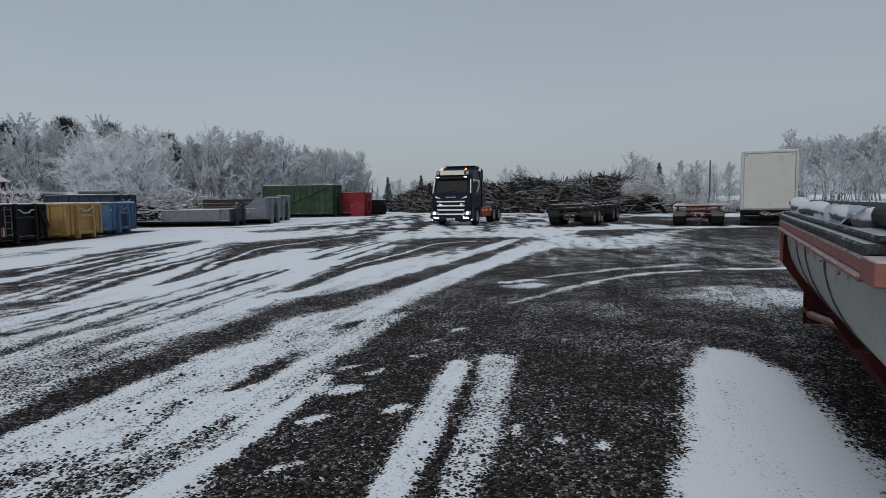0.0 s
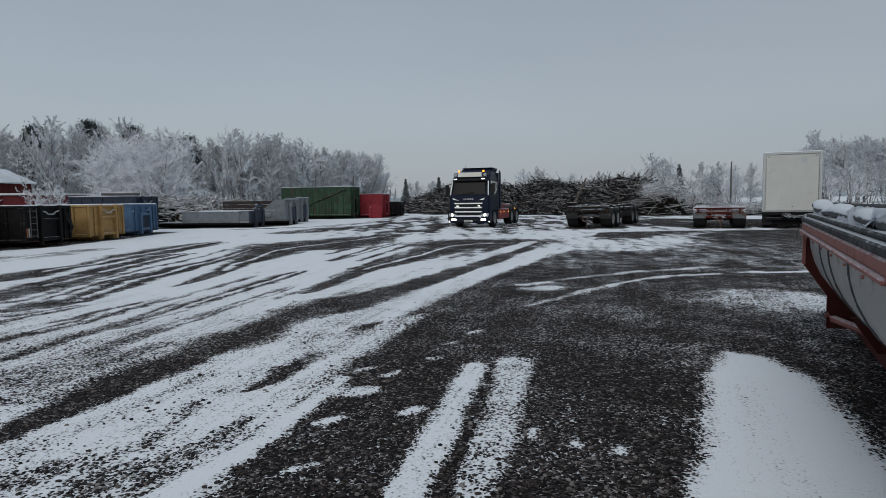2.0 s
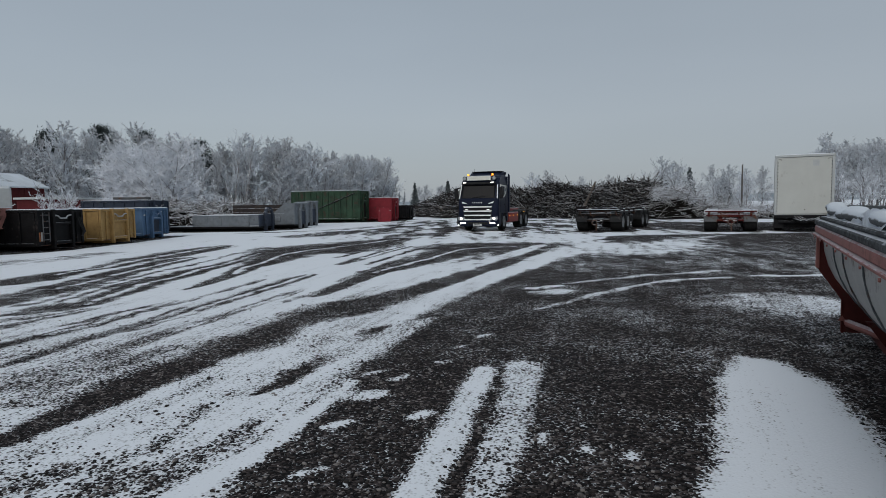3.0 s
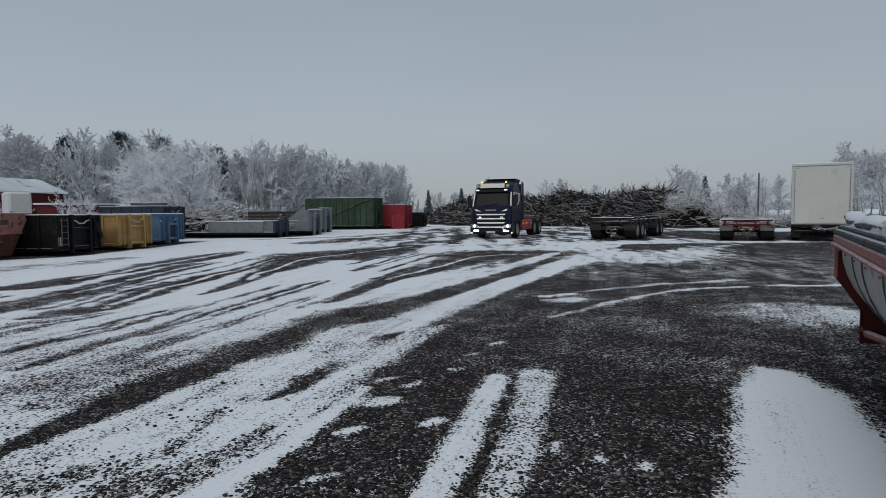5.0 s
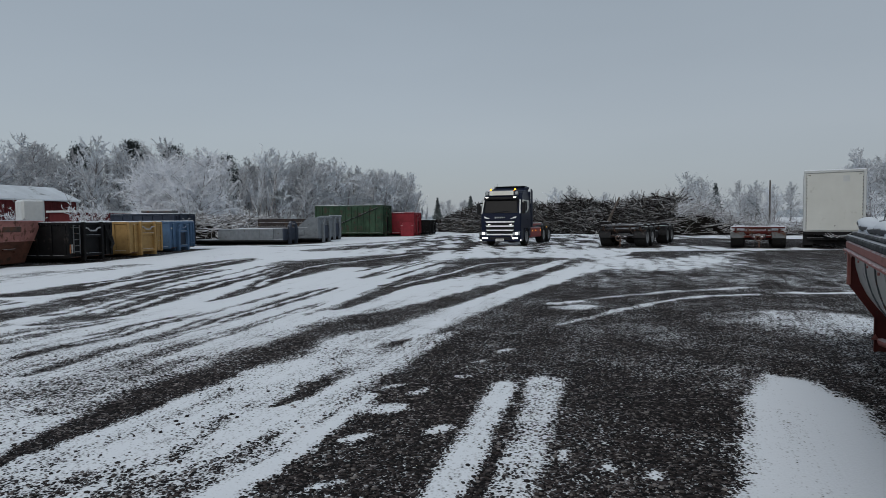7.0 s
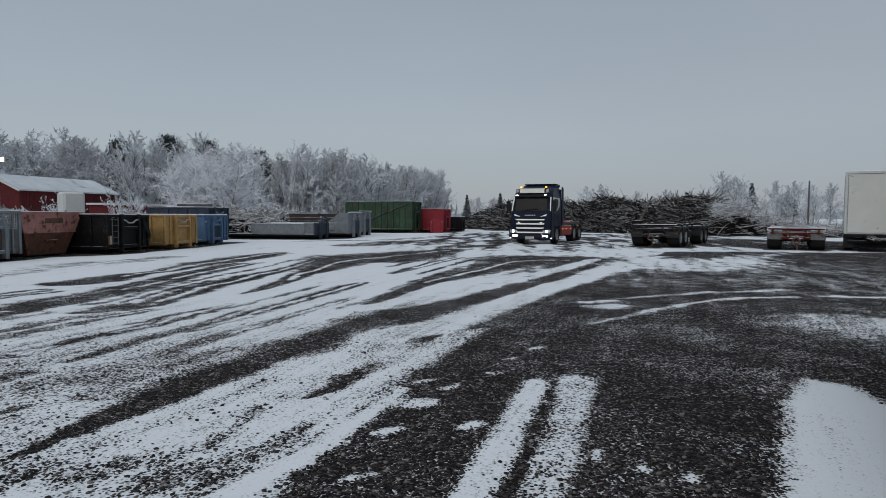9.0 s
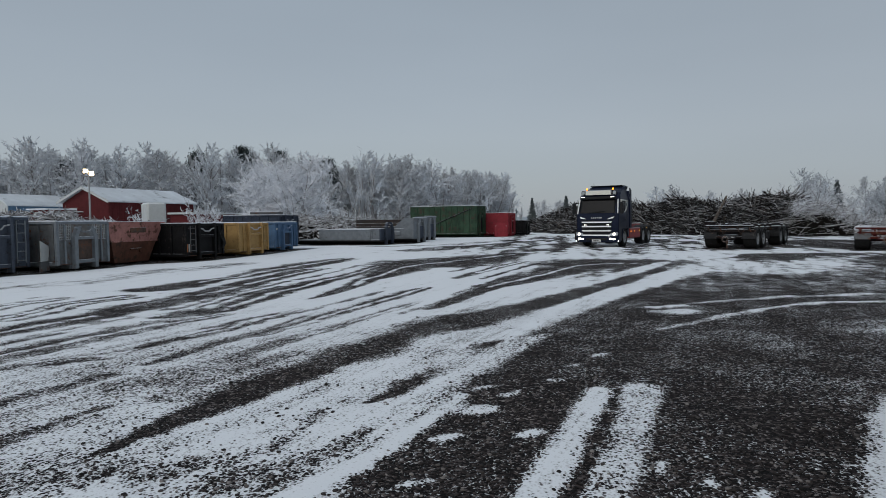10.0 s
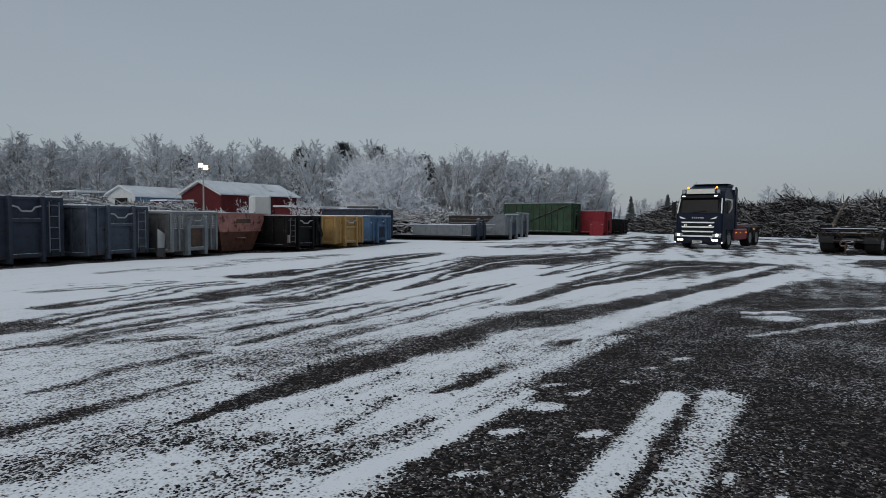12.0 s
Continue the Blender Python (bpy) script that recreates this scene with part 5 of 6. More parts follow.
    for s in (-1, 1):
        def head(bm, s=s):
            prism(bm, [(s * 0.74, 0.60), (s * 1.20, 0.60), (s * 1.22, 0.80), (s * 0.80, 0.76)] if s > 0 else [(s * 0.80, 0.76), (s * 1.22, 0.80), (s * 1.20, 0.60), (s * 0.74, 0.60)], -0.02, 0.1, "y")
        hl = one("headlight", M_CHROME, t, head, "clear headlight unit")
        one("main_beam", M_HEAD, hl, lambda bm, s=s: lathe_y(bm, s * 1.02, -0.022, 0.70, 0.075))
        bar("fog_lamp", M_HEAD, t, (s * 0.92 - 0.16, s * 0.92 + 0.16, -0.025, 0.0, 0.40, 0.49), 0.015)
        one("upper_lamp", M_SILVER, t, lambda bm, s=s: prism(bm, [(s * 0.62, 1.50), (s * 0.95, 1.54), (s * 1.0, 1.64), (s * 0.86, 1.60)] if s > 0 else [(s * 0.86, 1.60), (s * 1.0, 1.64), (s * 0.95, 1.54), (s * 0.62, 1.50)], 0.015, 0.06, "y"), "slim clear upper lamp")
        for q in (0.62, 0.70):
            one("grille_lamp", M_MARK, t, lambda bm, s=s, q=q: lathe_y(bm, s * q, -0.04, 1.19, 0.022))
        bar("visor_lamp", M_MARK, t, (s * 0.86 - 0.09, s * 0.86 + 0.09, 0.15, 0.2, 2.66, 2.70), 0.008)
        one("roof_spot_lamp", M_PLASTIC, t, lambda bm, s=s: lathe_y(bm, s * 0.92, 0.38, 2.92, 0.12, 0.1))
        one("spot_glass", M_LAMPGLASS, t, lambda bm, s=s: lathe_y(bm, s * 0.92, 0.365, 2.92, 0.1, 0.02))
        bc = one("beacon", M_PLASTIC, t, lambda bm, s=s: tube(bm, [(s * 0.76, 0.6, 2.85), (s * 0.76, 0.6, 3.08)], 0.05, 12))
        one("beacon_lens", M_AMBER, bc, lambda bm, s=s: tube(bm, [(s * 0.76, 0.6, 3.08), (s * 0.76, 0.6, 3.16), (s * 0.76, 0.6, 3.18)], 0.06, 12, 0.04), "glowing amber beacon")
        # mirrors
        bar("mirror_housing", M_PLASTIC, t, (s * 1.40 - 0.10, s * 1.40 + 0.10, 0.12, 0.30, 1.78, 2.38), 0.04)
        one("mirror_arm", M_PLASTIC, t, lambda bm, s=s: tube(bm, [(s * 1.16, 0.4, 2.4), (s * 1.38, 0.22, 2.36)], 0.03, 8))
        # doors
        x = s * (W + 0.004)
        one("door_seam", M_PLASTIC, t, lambda bm, s=s, x=x: box(bm, x - 0.003, x + 0.003, 0.52, 0.535, 1.0, 2.5))
        one("door_seam", M_PLASTIC, t, lambda bm, s=s, x=x: box(bm, x - 0.003, x + 0.003, 1.6, 1.612, 1.0, 2.5))
        one("wing_trim", M_WHITEBOX, t, lambda bm, s=s: prism(bm, [(0.42, 1.80), (1.35, 1.86), (1.78, 2.08), (1.86, 2.52), (0.62, 2.56)], s * W - 0.06, s * W + 0.006, "x"), "white wing-shaped trim round the side window")
        one("side_window", M_UNLITPANE, t, lambda bm, s=s: prism(bm, [(0.50, 1.86), (1.18, 1.90), (1.40, 2.04), (1.44, 2.46), (0.66, 2.48)], s * W - 0.06, s * W + 0.012, "x"))
        bar("side_emblem", M_NAVY, t, (s * W - 0.01, s * W + 0.012, 1.55, 1.68, 2.2, 2.36), 0.003)
        bar("door_handle", M_PLASTIC, t, (s * W - 0.01, s * W + 0.03, 1.35, 1.52, 1.42, 1.47), 0.008)
        # steps, arch and side boxes
        one("wheel_arch", M_NAVY, t, lambda bm, s=s: arch_strip(bm, s, 1.42, 0.52, 0.66, 0.58))
        bar("step_box", M_PLASTIC, t, (s * W - 0.25, s * W - 0.02, 0.55, 0.85, 0.34, 0.98), 0.02)
        bar("rear_step", M_NAVY, t, (s * W - 0.3, s * W - 0.02, 2.02, 2.28, 0.52, 0.978), 0.02)
        bar("side_tank", M_TRUCKRED, t, (s * W - 0.55, s * W - 0.02, 2.35, 4.75, 0.42, 1.0), 0.04, "red side skirt with amber markers")
        bar("tank_top", M_PLASTIC, t, (s * W - 0.5, s * W - 0.04, 2.4, 4.7, 1.002, 1.03), 0.01)
        for y in (2.6, 3.4, 4.5):
            bar("side_marker", M_AMBER, t, (s * W - 0.01, s * W + 0.012, y - 0.05, y + 0.05, 0.78, 0.83), 0.006)
        wheel(t, s * 1.06, 1.42, 0.51, 0.34, s)
        for y in (5.45, 6.8):
            wheel(t, s * 1.0, y, 0.5, 0.5, s)
            one("mudguard", M_PLASTIC, t, lambda bm, s=s, y=y: arch_strip(bm, s, y, 0.56, 0.60, 0.52))
        bar("rear_marker", M_AMBER, t, (s * W - 0.01, s * W + 0.02, 6.05, 6.15, 0.95, 1.0), 0.006)
        bar("chassis_beam", M_BLACKSTEEL, t, (s * 0.42 - 0.05, s * 0.42 + 0.05, 0.65, 7.6, 0.72, 0.97), 0.01)
        bar("lift_beam", M_TRUCKRED, t, (s * 0.40 - 0.09, s * 0.40 + 0.09, 2.9, 7.7, 1.0, 1.2), 0.015, "red hook-lift beam")
        one("rear_roller", M_MIDGREY, t, lambda bm, s=s: tube(bm, [(s * 0.4 - 0.12, 7.6, 1.15), (s * 0.4 + 0.12, 7.6, 1.15)], 0.12, 12))
        bar("marker_foot", M_MARK, t, (s * 1.23 - 0.03, s * 1.23 + 0.03, 0.1, 0.16, 0.30, 0.36), 0.01)
    sg = bar("roof_sign", M_CHROME, t, (-0.76, 0.76, 0.28, 0.55, 2.78, 3.06), 0.02, "bright framed roof sign")
    bar("sign_panel", M_SIGN, sg, (-0.72, 0.72, 0.265, 0.278, 2.81, 3.03), 0.0)
    bar("lamp_rail", M_CHROME, t, (-1.0, 1.0, 0.46, 0.52, 2.79, 2.83), 0.01)
    one("antenna", M_PLASTIC, t, lambda bm: tube(bm, [(-0.45, 0.9, 3.0), (-0.47, 0.95, 3.45)], 0.01, 6))
    one("front_axle", M_BLACKSTEEL, t, lambda bm: tube(bm, [(-1.0, 1.42, 0.51), (1.0, 1.42, 0.51)], 0.08, 8))
    for y in (5.45, 6.8):
        one("rear_axle", M_BLACKSTEEL, t, lambda bm, y=y: tube(bm, [(-0.9, y, 0.5), (0.9, y, 0.5)], 0.1, 8))
    bar("engine_block", M_BLACKSTEEL, t, (-0.5, 0.5, 0.4, 2.1, 0.35, 0.97), 0.03)
    # hook arm behind the cab
    bar("hook_base", M_TRUCKRED, t, (-0.62, 0.62, 2.75, 3.2, 0.99, 1.28), 0.02)
    bar("hook_tower", M_TRUCKRED, t, (-0.40, 0.40, 2.85, 3.15, 1.28, 1.62), 0.03, "red hook arm tower")
    one("hook_arm", M_TRUCKRED, t, lambda bm: box(bm, -0.13, 0.13, 2.9, 3.1, 1.5, 2.15, bev=0.02))
    one("hook", M_MIDGREY, t, lambda bm: tube(bm, [(0, 2.9, 2.1), (0, 2.72, 2.14), (0, 2.66, 2.02), (0, 2.74, 1.94)], 0.05, 8))
    bar("deck_plate", M_BLACKSTEEL, t, (-1.05, 1.05, 2.35, 2.75, 1.0, 1.035), 0.005)
    one("cable_coil", M_PLASTIC, t, lambda bm: tube(bm, [(0.75, 2.5 + 0.1 * math.cos(a), 1.35 + 0.25 * math.sin(a)) for a in [i * math.tau / 10 for i in range(11)]], 0.03, 6))
    return t


truck(pose(0.53, 36.0, 0, 0, 0, -19.0) @ Matrix.Diagonal((0.98, 1.0, 1.05, 1.0)))


# ---- red and grey hopper trailer in the foreground ----
def hopper(m):
    """Far upper corner at the origin; the body runs back along -y towards the viewer, its width along +x."""
    t = thing("hopper_trailer", m, "pale red hopper trailer with grey tub and snowy rolled tarpaulin", "trailer")
    L, W = 6.0, 2.0
    LR = 4.96
    zr = 1.30

    def bulkhead(bm, y):
        prism(bm, [(0.0, zr - 0.1), (0.0, 0.80), (0.26, 0.42), (0.26, 0.06), (W - 0.26, 0.06), (W - 0.26, 0.42), (W, 0.80), (W, zr - 0.1)], y - 0.02, y + 0.02, "y")
    one("end_plate", M_HOPPERDARK, t, lambda bm: bulkhead(bm, -0.02), "dark red end plate")
    one("end_plate", M_HOPPERDARK, t, lambda bm: bulkhead(bm, -L + 0.02), "dark red end plate")
    one("end_flange", M_HOPPERRED, t, lambda bm: box(bm, -0.015, 0.02, -0.06, 0.03, 0.80, zr - 0.08, bev=0.005))
    one("end_flange", M_HOPPERDARK, t, lambda bm: box(bm, 0.25, 0.28, -0.04, 0.02, 0.05, 0.43, bev=0.005))

    def tub(bm):
        n = 18
        c, r = W / 2, W / 2 - 0.05
        rows = []
        for i in range(n + 1):
            a = math.pi * i / n
            x, z = c - math.cos(a) * r, zr - 0.14 - math.sin(a) * 0.94
            rows.append((bm.verts.new((x, -0.05, z)), bm.verts.new((x, -L + 0.05, z))))
        for p, q in zip(rows, rows[1:]):
            bm.faces.new((p[0], p[1], q[1], q[0]))
    tb = one("tub", M_HOPPERGREY, t, tub, "grey steel tub with weld seams", True)
    for y in (-1.15, -1.9, -3.1):
        one("weld_strap", M_MIDGREY, tb, lambda bm, y=y: tube(bm, [(W / 2 - math.cos(a) * (W / 2 - 0.045), y - 0.12 * math.sin(a), zr - 0.14 - math.sin(a) * 0.95) for a in [math.pi * k / 24 for k in range(13)]], 0.008, 5))
    for x in (0.0, W):
        bar("side_rail", M_HOPPERRED, t, (x - 0.03, x + 0.09, -LR, 0.0, zr - 0.09, zr), 0.015, "pale red top rail")
        bar("rail_flange", M_HOPPERRED, t, (x - 0.055, x + 0.02, -LR, 0.0, zr - 0.12, zr - 0.09), 0.008)
        bar("rail_frost", M_EDGE, t, (x - 0.035, x + 0.12, -LR, 0.02, zr + 0.002, zr + 0.06), 0.012, "frosted metal edge rail")
        bar("cover_board", M_EDGE, t, (x + 0.02, x + 0.3, -LR, 0.02, zr + 0.062, zr + 0.10), 0.012, "snow-dusted board")
    for k in range(7):
        one("bolt_head", M_HOPPERRED, t, lambda bm, k=k: tube(bm, [(-0.058, -0.25 - k * 0.7, zr - 0.135), (-0.045, -0.25 - k * 0.7, zr - 0.135)], 0.013, 10))
    bar("end_box", M_HOPPERRED, t, (-0.04, 0.35, -LR - 0.3, -LR, zr - 0.11, zr + 0.005), 0.006, "pale red end box")
    bar("end_beam", M_HOPPERRED, t, (0.36, W, -LR - 0.3, -LR - 0.12, zr - 0.15, zr - 0.02), 0.015)

    def roll(bm):
        r = random.Random(5)
        n, k = 34, 14
        rows = []
        for i in range(n + 1):
            y = 0.06 - (LR - 0.75) * i / n
            rad = 0.07 + 0.022 * math.sin(i * 0.7) * math.sin(i * 0.31) + r.uniform(-0.006, 0.006)
            cx, cz = 0.16 + 0.02 * math.sin(i * 0.4), zr + 0.15 + 0.008 * math.sin(i * 0.53) + (0.05 if i < 2 else 0)
            rows.append([bm.verts.new((cx + math.cos(math.tau * j / k) * rad * 1.25, y, cz + math.sin(math.tau * j / k) * rad * (0.85 + 0.1 * math.sin(j + i)))) for j in range(k)])
        for p, q in zip(rows, rows[1:]):
            for j in range(k):
                bm.faces.new((p[j], p[(j + 1) % k], q[(j + 1) % k], q[j]))
        bm.faces.new(rows[0])
        bm.faces.new(rows[-1][::-1])
    one("rolled_tarpaulin", M_TARP, t, roll, "grey rolled tarpaulin under snow", True)

    def drape(bm):
        n, k = 26, 10
        rows = []
        for i in range(n + 1):
            y = 0.05 - (LR - 0.95) * i / n
            rows.append([bm.verts.new((0.07 + 0.04 * j + 0.06 * noise.noise((i * 0.6, 1.0, 5.0)) * (1 + 0.3 * j), y, zr + 0.20 + 0.03 * noise.noise((i * 0.8, j * 0.6, 3.0)) - (0.03 * (j - 2.2) ** 2 if j < 3 else 0.014 * (j - 2.2) ** 1.2) + 0.006 * math.sin(i * 0.37))) for j in range(k)])
        for p, q in zip(rows, rows[1:]):
            for j in range(k - 1):
                bm.faces.new((p[j], p[j + 1], q[j + 1], q[j]))
        bmesh.ops.solidify(bm, geom=bm.faces[:], thickness=0.012)
    one("tarp_snow", M_SNOW, t, drape, "snow lying on the tarpaulin", True)
    def flap(bm):
        n, k = 12, 6
        rows = []
        for i in range(n + 1):
            y = -2.9 - 1.35 * i / n
            drop = 0.05 + 0.15 * math.sin(math.pi * min(1.0, i / n * 1.15)) ** 1.5
            rows.append([bm.verts.new((0.12 - 0.075 * j / k - 0.02 * noise.noise((i * 0.7, j * 0.5, 8.0)), y, zr + 0.225 - drop * (j / k) ** 1.4 + 0.015 * noise.noise((i * 0.9, j * 0.7, 2.0)))) for j in range(k + 1)])
        for p, q in zip(rows, rows[1:]):
            for j in range(k):
                bm.faces.new((p[j], p[j + 1], q[j + 1], q[j]))
        bmesh.ops.solidify(bm, geom=bm.faces[:], thickness=0.01)
    one("tarp_flap", M_SNOW, t, flap, "loose snowy flap of the tarpaulin", True)
    one("roller_tube", M_TARPBLACK, t, lambda bm: tube(bm, [(0.3, -0.1, zr + 0.15), (0.20, -LR + 0.12, zr + 0.175)], 0.075, 14))
    cap = one("roller_cap", M_GALV, t, lambda bm: tube(bm, [(0.20, -LR + 0.12, zr + 0.175), (0.20, -LR + 0.09, zr + 0.175)], 0.062, 18), "grey roller end disc")
    one("cap_bolt", M_CHROME, cap, lambda bm: tube(bm, [(0.20, -LR + 0.092, zr + 0.175), (0.20, -LR + 0.07, zr + 0.175)], 0.025, 8))
    one("far_tarpaulin", M_TARPBLACK, t, lambda bm: prism(bm, [(-L + 0.3, zr + 0.05), (0.0, zr + 0.05), (-0.5, zr + 0.22), (-L + 1.5, zr + 0.34), (-L + 0.3, zr + 0.36)], W - 0.12, W - 0.06, "x"), "black tarpaulin along the far side")
    # lower frame
    one("brace_pipe", M_HOPPERRED, t, lambda bm: tube(bm, [(0.25, -0.02, 0.22), (0.32, -0.05, 0.17), (0.55, -0.6, 0.15), (0.95, -1.5, 0.15)], 0.045, 10))
    for x in (0.62, W - 0.62):
        bar("base_beam", M_HOPPERDARK, t, (x - 0.07, x + 0.07, -L, -0.03, 0.0, 0.16), 0.015)
    for y in (-1.6, -3.2):
        one("cradle", M_HOPPERDARK, t, lambda bm, y=y: prism(bm, [(0.5, 0.14), (W - 0.5, 0.14), (W - 0.28, 0.46), (0.28, 0.46)], y - 0.03, y + 0.03, "y"))
    return t


hopper(pose(4.08, 7.42, 0, 0, 0, -24.5))

# ---- trees, brush and buildings behind the yard ----
def add_tube(vs, fs, a, b, r0, r1, n=4):
    """A tapering stick from a to b, added to growing lists."""
    a, b = np.array(a), np.array(b)
    d = b - a
    d = d / (np.linalg.norm(d) + 1e-9)
    u = np.cross(d, (0.3, 0.2, 0.93))
    u = u / (np.linalg.norm(u) + 1e-9)
    v = np.cross(d, u)
    k = len(vs)
    for p, r in ((a, r0), (b, r1)):
        for i in range(n):
            t = math.tau * i / n
            vs.append(tuple(p + (u * math.cos(t) + v * math.sin(t)) * r))
    for i in range(n):
        j = (i + 1) % n
        fs.append((k + i, k + j, k + n + j, k + n + i))


def add_twig(vs, fs, a, d, length, w, r):
    """A thin pointed sliver."""
    s = np.cross(d, r.normal(size=3))
    s = s / (np.linalg.norm(s) + 1e-9) * w
    k = len(vs)
    vs.extend((tuple(a - s), tuple(a + s), tuple(a + d * length)))
    fs.append((k, k + 1, k + 2))


def tree_meshes(name, h, spread, limbs, seed, twig_w=0.028, subs=9, twigs=10, stems=1, start=0.18, droop=0.0, rise=0.75):
    r = np.random.default_rng(seed)
    tv, tf, cv, cf = [], [], [], []
    for st in range(stems):
        lean = r.normal(0, 0.05 if stems == 1 else 0.22, 2)
        hh = h * (1 if st == 0 else r.uniform(0.7, 0.95))
        pts = [np.array((r.normal(0, 0.1) if stems > 1 else 0.0, r.normal(0, 0.1) if stems > 1 else 0.0, -0.1))]
        for i in range(7):
            pts.append(pts[-1] + np.array((lean[0] * hh / 7 + r.normal(0, 0.1), lean[1] * hh / 7 + r.normal(0, 0.1), hh / 7)))
        r0 = 0.011 * hh + 0.02
        for i in range(7):
            add_tube(tv, tf, pts[i], pts[i + 1], r0 * (1 - i / 7.5), r0 * (1 - (i + 1) / 7.5), 6)
        for i in range(limbs // stems):
            f = start + (0.97 - start) * ((i + r.random()) / (limbs / stems))
            p = pts[min(int(f * 7), 6)] + (pts[min(int(f * 7) + 1, 7)] - pts[min(int(f * 7), 6)]) * (f * 7 % 1)
            az = r.uniform(0, math.tau)
            ln = spread * (0.35 + 0.9 * math.sin(math.pi * min(1, (f - start) / (1 - start) * 0.8 + 0.22))) * r.uniform(0.6, 1.15) * (1.05 - 0.55 * f)
            up = rise * r.uniform(0.6, 1.3)
            d = np.array((math.cos(az), math.sin(az), up))
            d = d / np.linalg.norm(d)
            q, n = p, 4
            rr = 0.006 * hh * (1 - 0.6 * f)
            chain = [p]
            for k in range(n):
                d = d + r.normal(0, 0.12, 3) + np.array((0, 0, 0.05 - droop * k / n))
                d = d / np.linalg.norm(d)
                q2 = q + d * ln / n
                add_tube(tv, tf, q, q2, rr * (1 - k / (n + 0.5)) + 0.004, rr * (1 - (k + 1) / (n + 0.5)) + 0.004, 3)
                q = q2
                chain.append(q)
            for k in range(subs):
                g = 0.15 + 0.85 * (k + r.random()) / subs
                c = chain[min(int(g * n), n - 1)]
                c = c + (chain[min(int(g * n) + 1, n)] - c) * (g * n % 1)
                e = d * 0.6 + r.normal(0, 0.55, 3) + np.array((0, 0, 0.2 - droop))
                e = e / np.linalg.norm(e)
                sl = ln * 0.42 * r.uniform(0.5, 1.1)
                add_twig(cv, cf, c, e, sl, 0.013, r)
                for w in range(twigs):
                    b = c + e * sl * (0.1 + 0.9 * w / twigs)
                    y = e * 0.7 + r.normal(0, 0.6, 3) + np.array((0, 0, 0.1 - droop))
                    add_twig(cv, cf, b, y / np.linalg.norm(y), sl * r.uniform(0.14, 0.42), twig_w, r)
    out = []
    for nm, v, f in (("trunk", tv, tf), ("crown", cv, cf)):
        me = bpy.data.meshes.new(nm)
        me.from_pydata(v, [], f)
        out.append(me)
    return out


def pine_meshes(h, seed, bare=0.4, wide=3.3, clumps=120):
    """A trunk with uneven clumps of needles."""
    r = np.random.default_rng(seed)
    tv, tf, cv, cf = [], [], [], []
    add_tube(tv, tf, (0, 0, -0.1), (0.1, 0.05, h * 0.95), 0.016 * h, 0.03, 7)
    for i in range(clumps):
        f = bare + (1 - bare) * (i + r.random()) / clumps
        az = r.uniform(0, math.tau)
        ln = wide * (1.08 - f) / (1.05 - bare) * r.uniform(0.35, 1.1) + 0.15
        c = np.array((math.cos(az) * ln, math.sin(az) * ln, h * f + r.uniform(-0.2, 0.3)))
        add_tube(tv, tf, (0.05, 0.02, h * f - 0.2), c, 0.04, 0.015, 3)
        for k in range(55):
            p = c + r.normal(0, 1, 3) * np.array((0.42, 0.42, 0.22)) * (0.7 + 0.3 * wide / 1.9)
            d = r.normal(0, 1, 3) + np.array((0, 0, 0.3))
            add_twig(cv, cf, p, d / np.linalg.norm(d), r.uniform(0.25, 0.5), 0.07, r)
    out = []
    for nm, v, f in (("trunk", tv, tf), ("crown", cv, cf)):
        me = bpy.data.meshes.new(nm)
        me.from_pydata(v, [], f)
        out.append(me)
    return out


def spruce_meshes(h, seed):
    r = np.random.default_rng(seed)
    tv, tf, cv, cf = [], [], [], []
    add_tube(tv, tf, (0, 0, -0.1), (0, 0, h), 0.018 * h, 0.01, 7)
    layers = int(h * 3)
    for i in range(layers):
        f = 0.06 + 0.92 * i / layers
        for k in range(15):
            az = r.uniform(0, math.tau)
            ln = h * 0.24 * (1.03 - f) * r.uniform(0.7, 1.15)
            a = np.array((0, 0, h * (f + r.uniform(-0.02, 0.02))))
            d = np.array((math.cos(az), math.sin(az), -0.18))
            for w in range(9):
                b = a + d * ln * w / 9
                y = d * 0.8 + r.normal(0, 0.45, 3)
                add_twig(cv, cf, b, y / np.linalg.norm(y), ln * 0.3 + 0.15, 0.08, r)
    out = []
    for nm, v, f in (("trunk", tv, tf), ("crown", cv, cf)):
        me = bpy.data.meshes.new(nm)
        me.from_pydata(v, [], f)
        out.append(me)
    return out


def plant(name, meshes, mats, x, y, turn, size, label, category="tree", group=""):
    t = thing(name, pose(x, y, 0, 0, 0, turn) @ Matrix.Scale(size, 4), label, category, group)
    for me, mt in zip(meshes, mats):
        if not me.materials:
            me.materials.append(mt)
        ob = new(me.name.split(".")[0], me)
        ob.parent = t
        if me.materials[0] is not mt:
            ob.material_slots[0].link = "OBJECT"
            ob.material_slots[0].material = mt
    return t


BIRCH = [tree_meshes("birch", 12.0, 4.6, 40, 20 + i, rise=1.15, twig_w=0.05, subs=9, twigs=17, start=0.12, droop=0.12) for i in range(5)]
ALDER = [tree_meshes("alder", 11.0, 2.5, 44, 40 + i, rise=3.2, twig_w=0.045, subs=8, twigs=17, start=0.26, stems=2, droop=-0.55) for i in range(4)]
WHITE = [tree_meshes("willow", 8.6, 4.8, 84, 60 + i, rise=0.9, twig_w=0.030, subs=14, twigs=20, stems=4, start=0.06, droop=0.2) for i in range(2)]
SHRUB = [tree_meshes("shrub", 4.0, 1.5, 26, 70 + i, rise=1.4, twig_w=0.020, subs=7, twigs=8, stems=4, start=0.05) for i in range(3)]
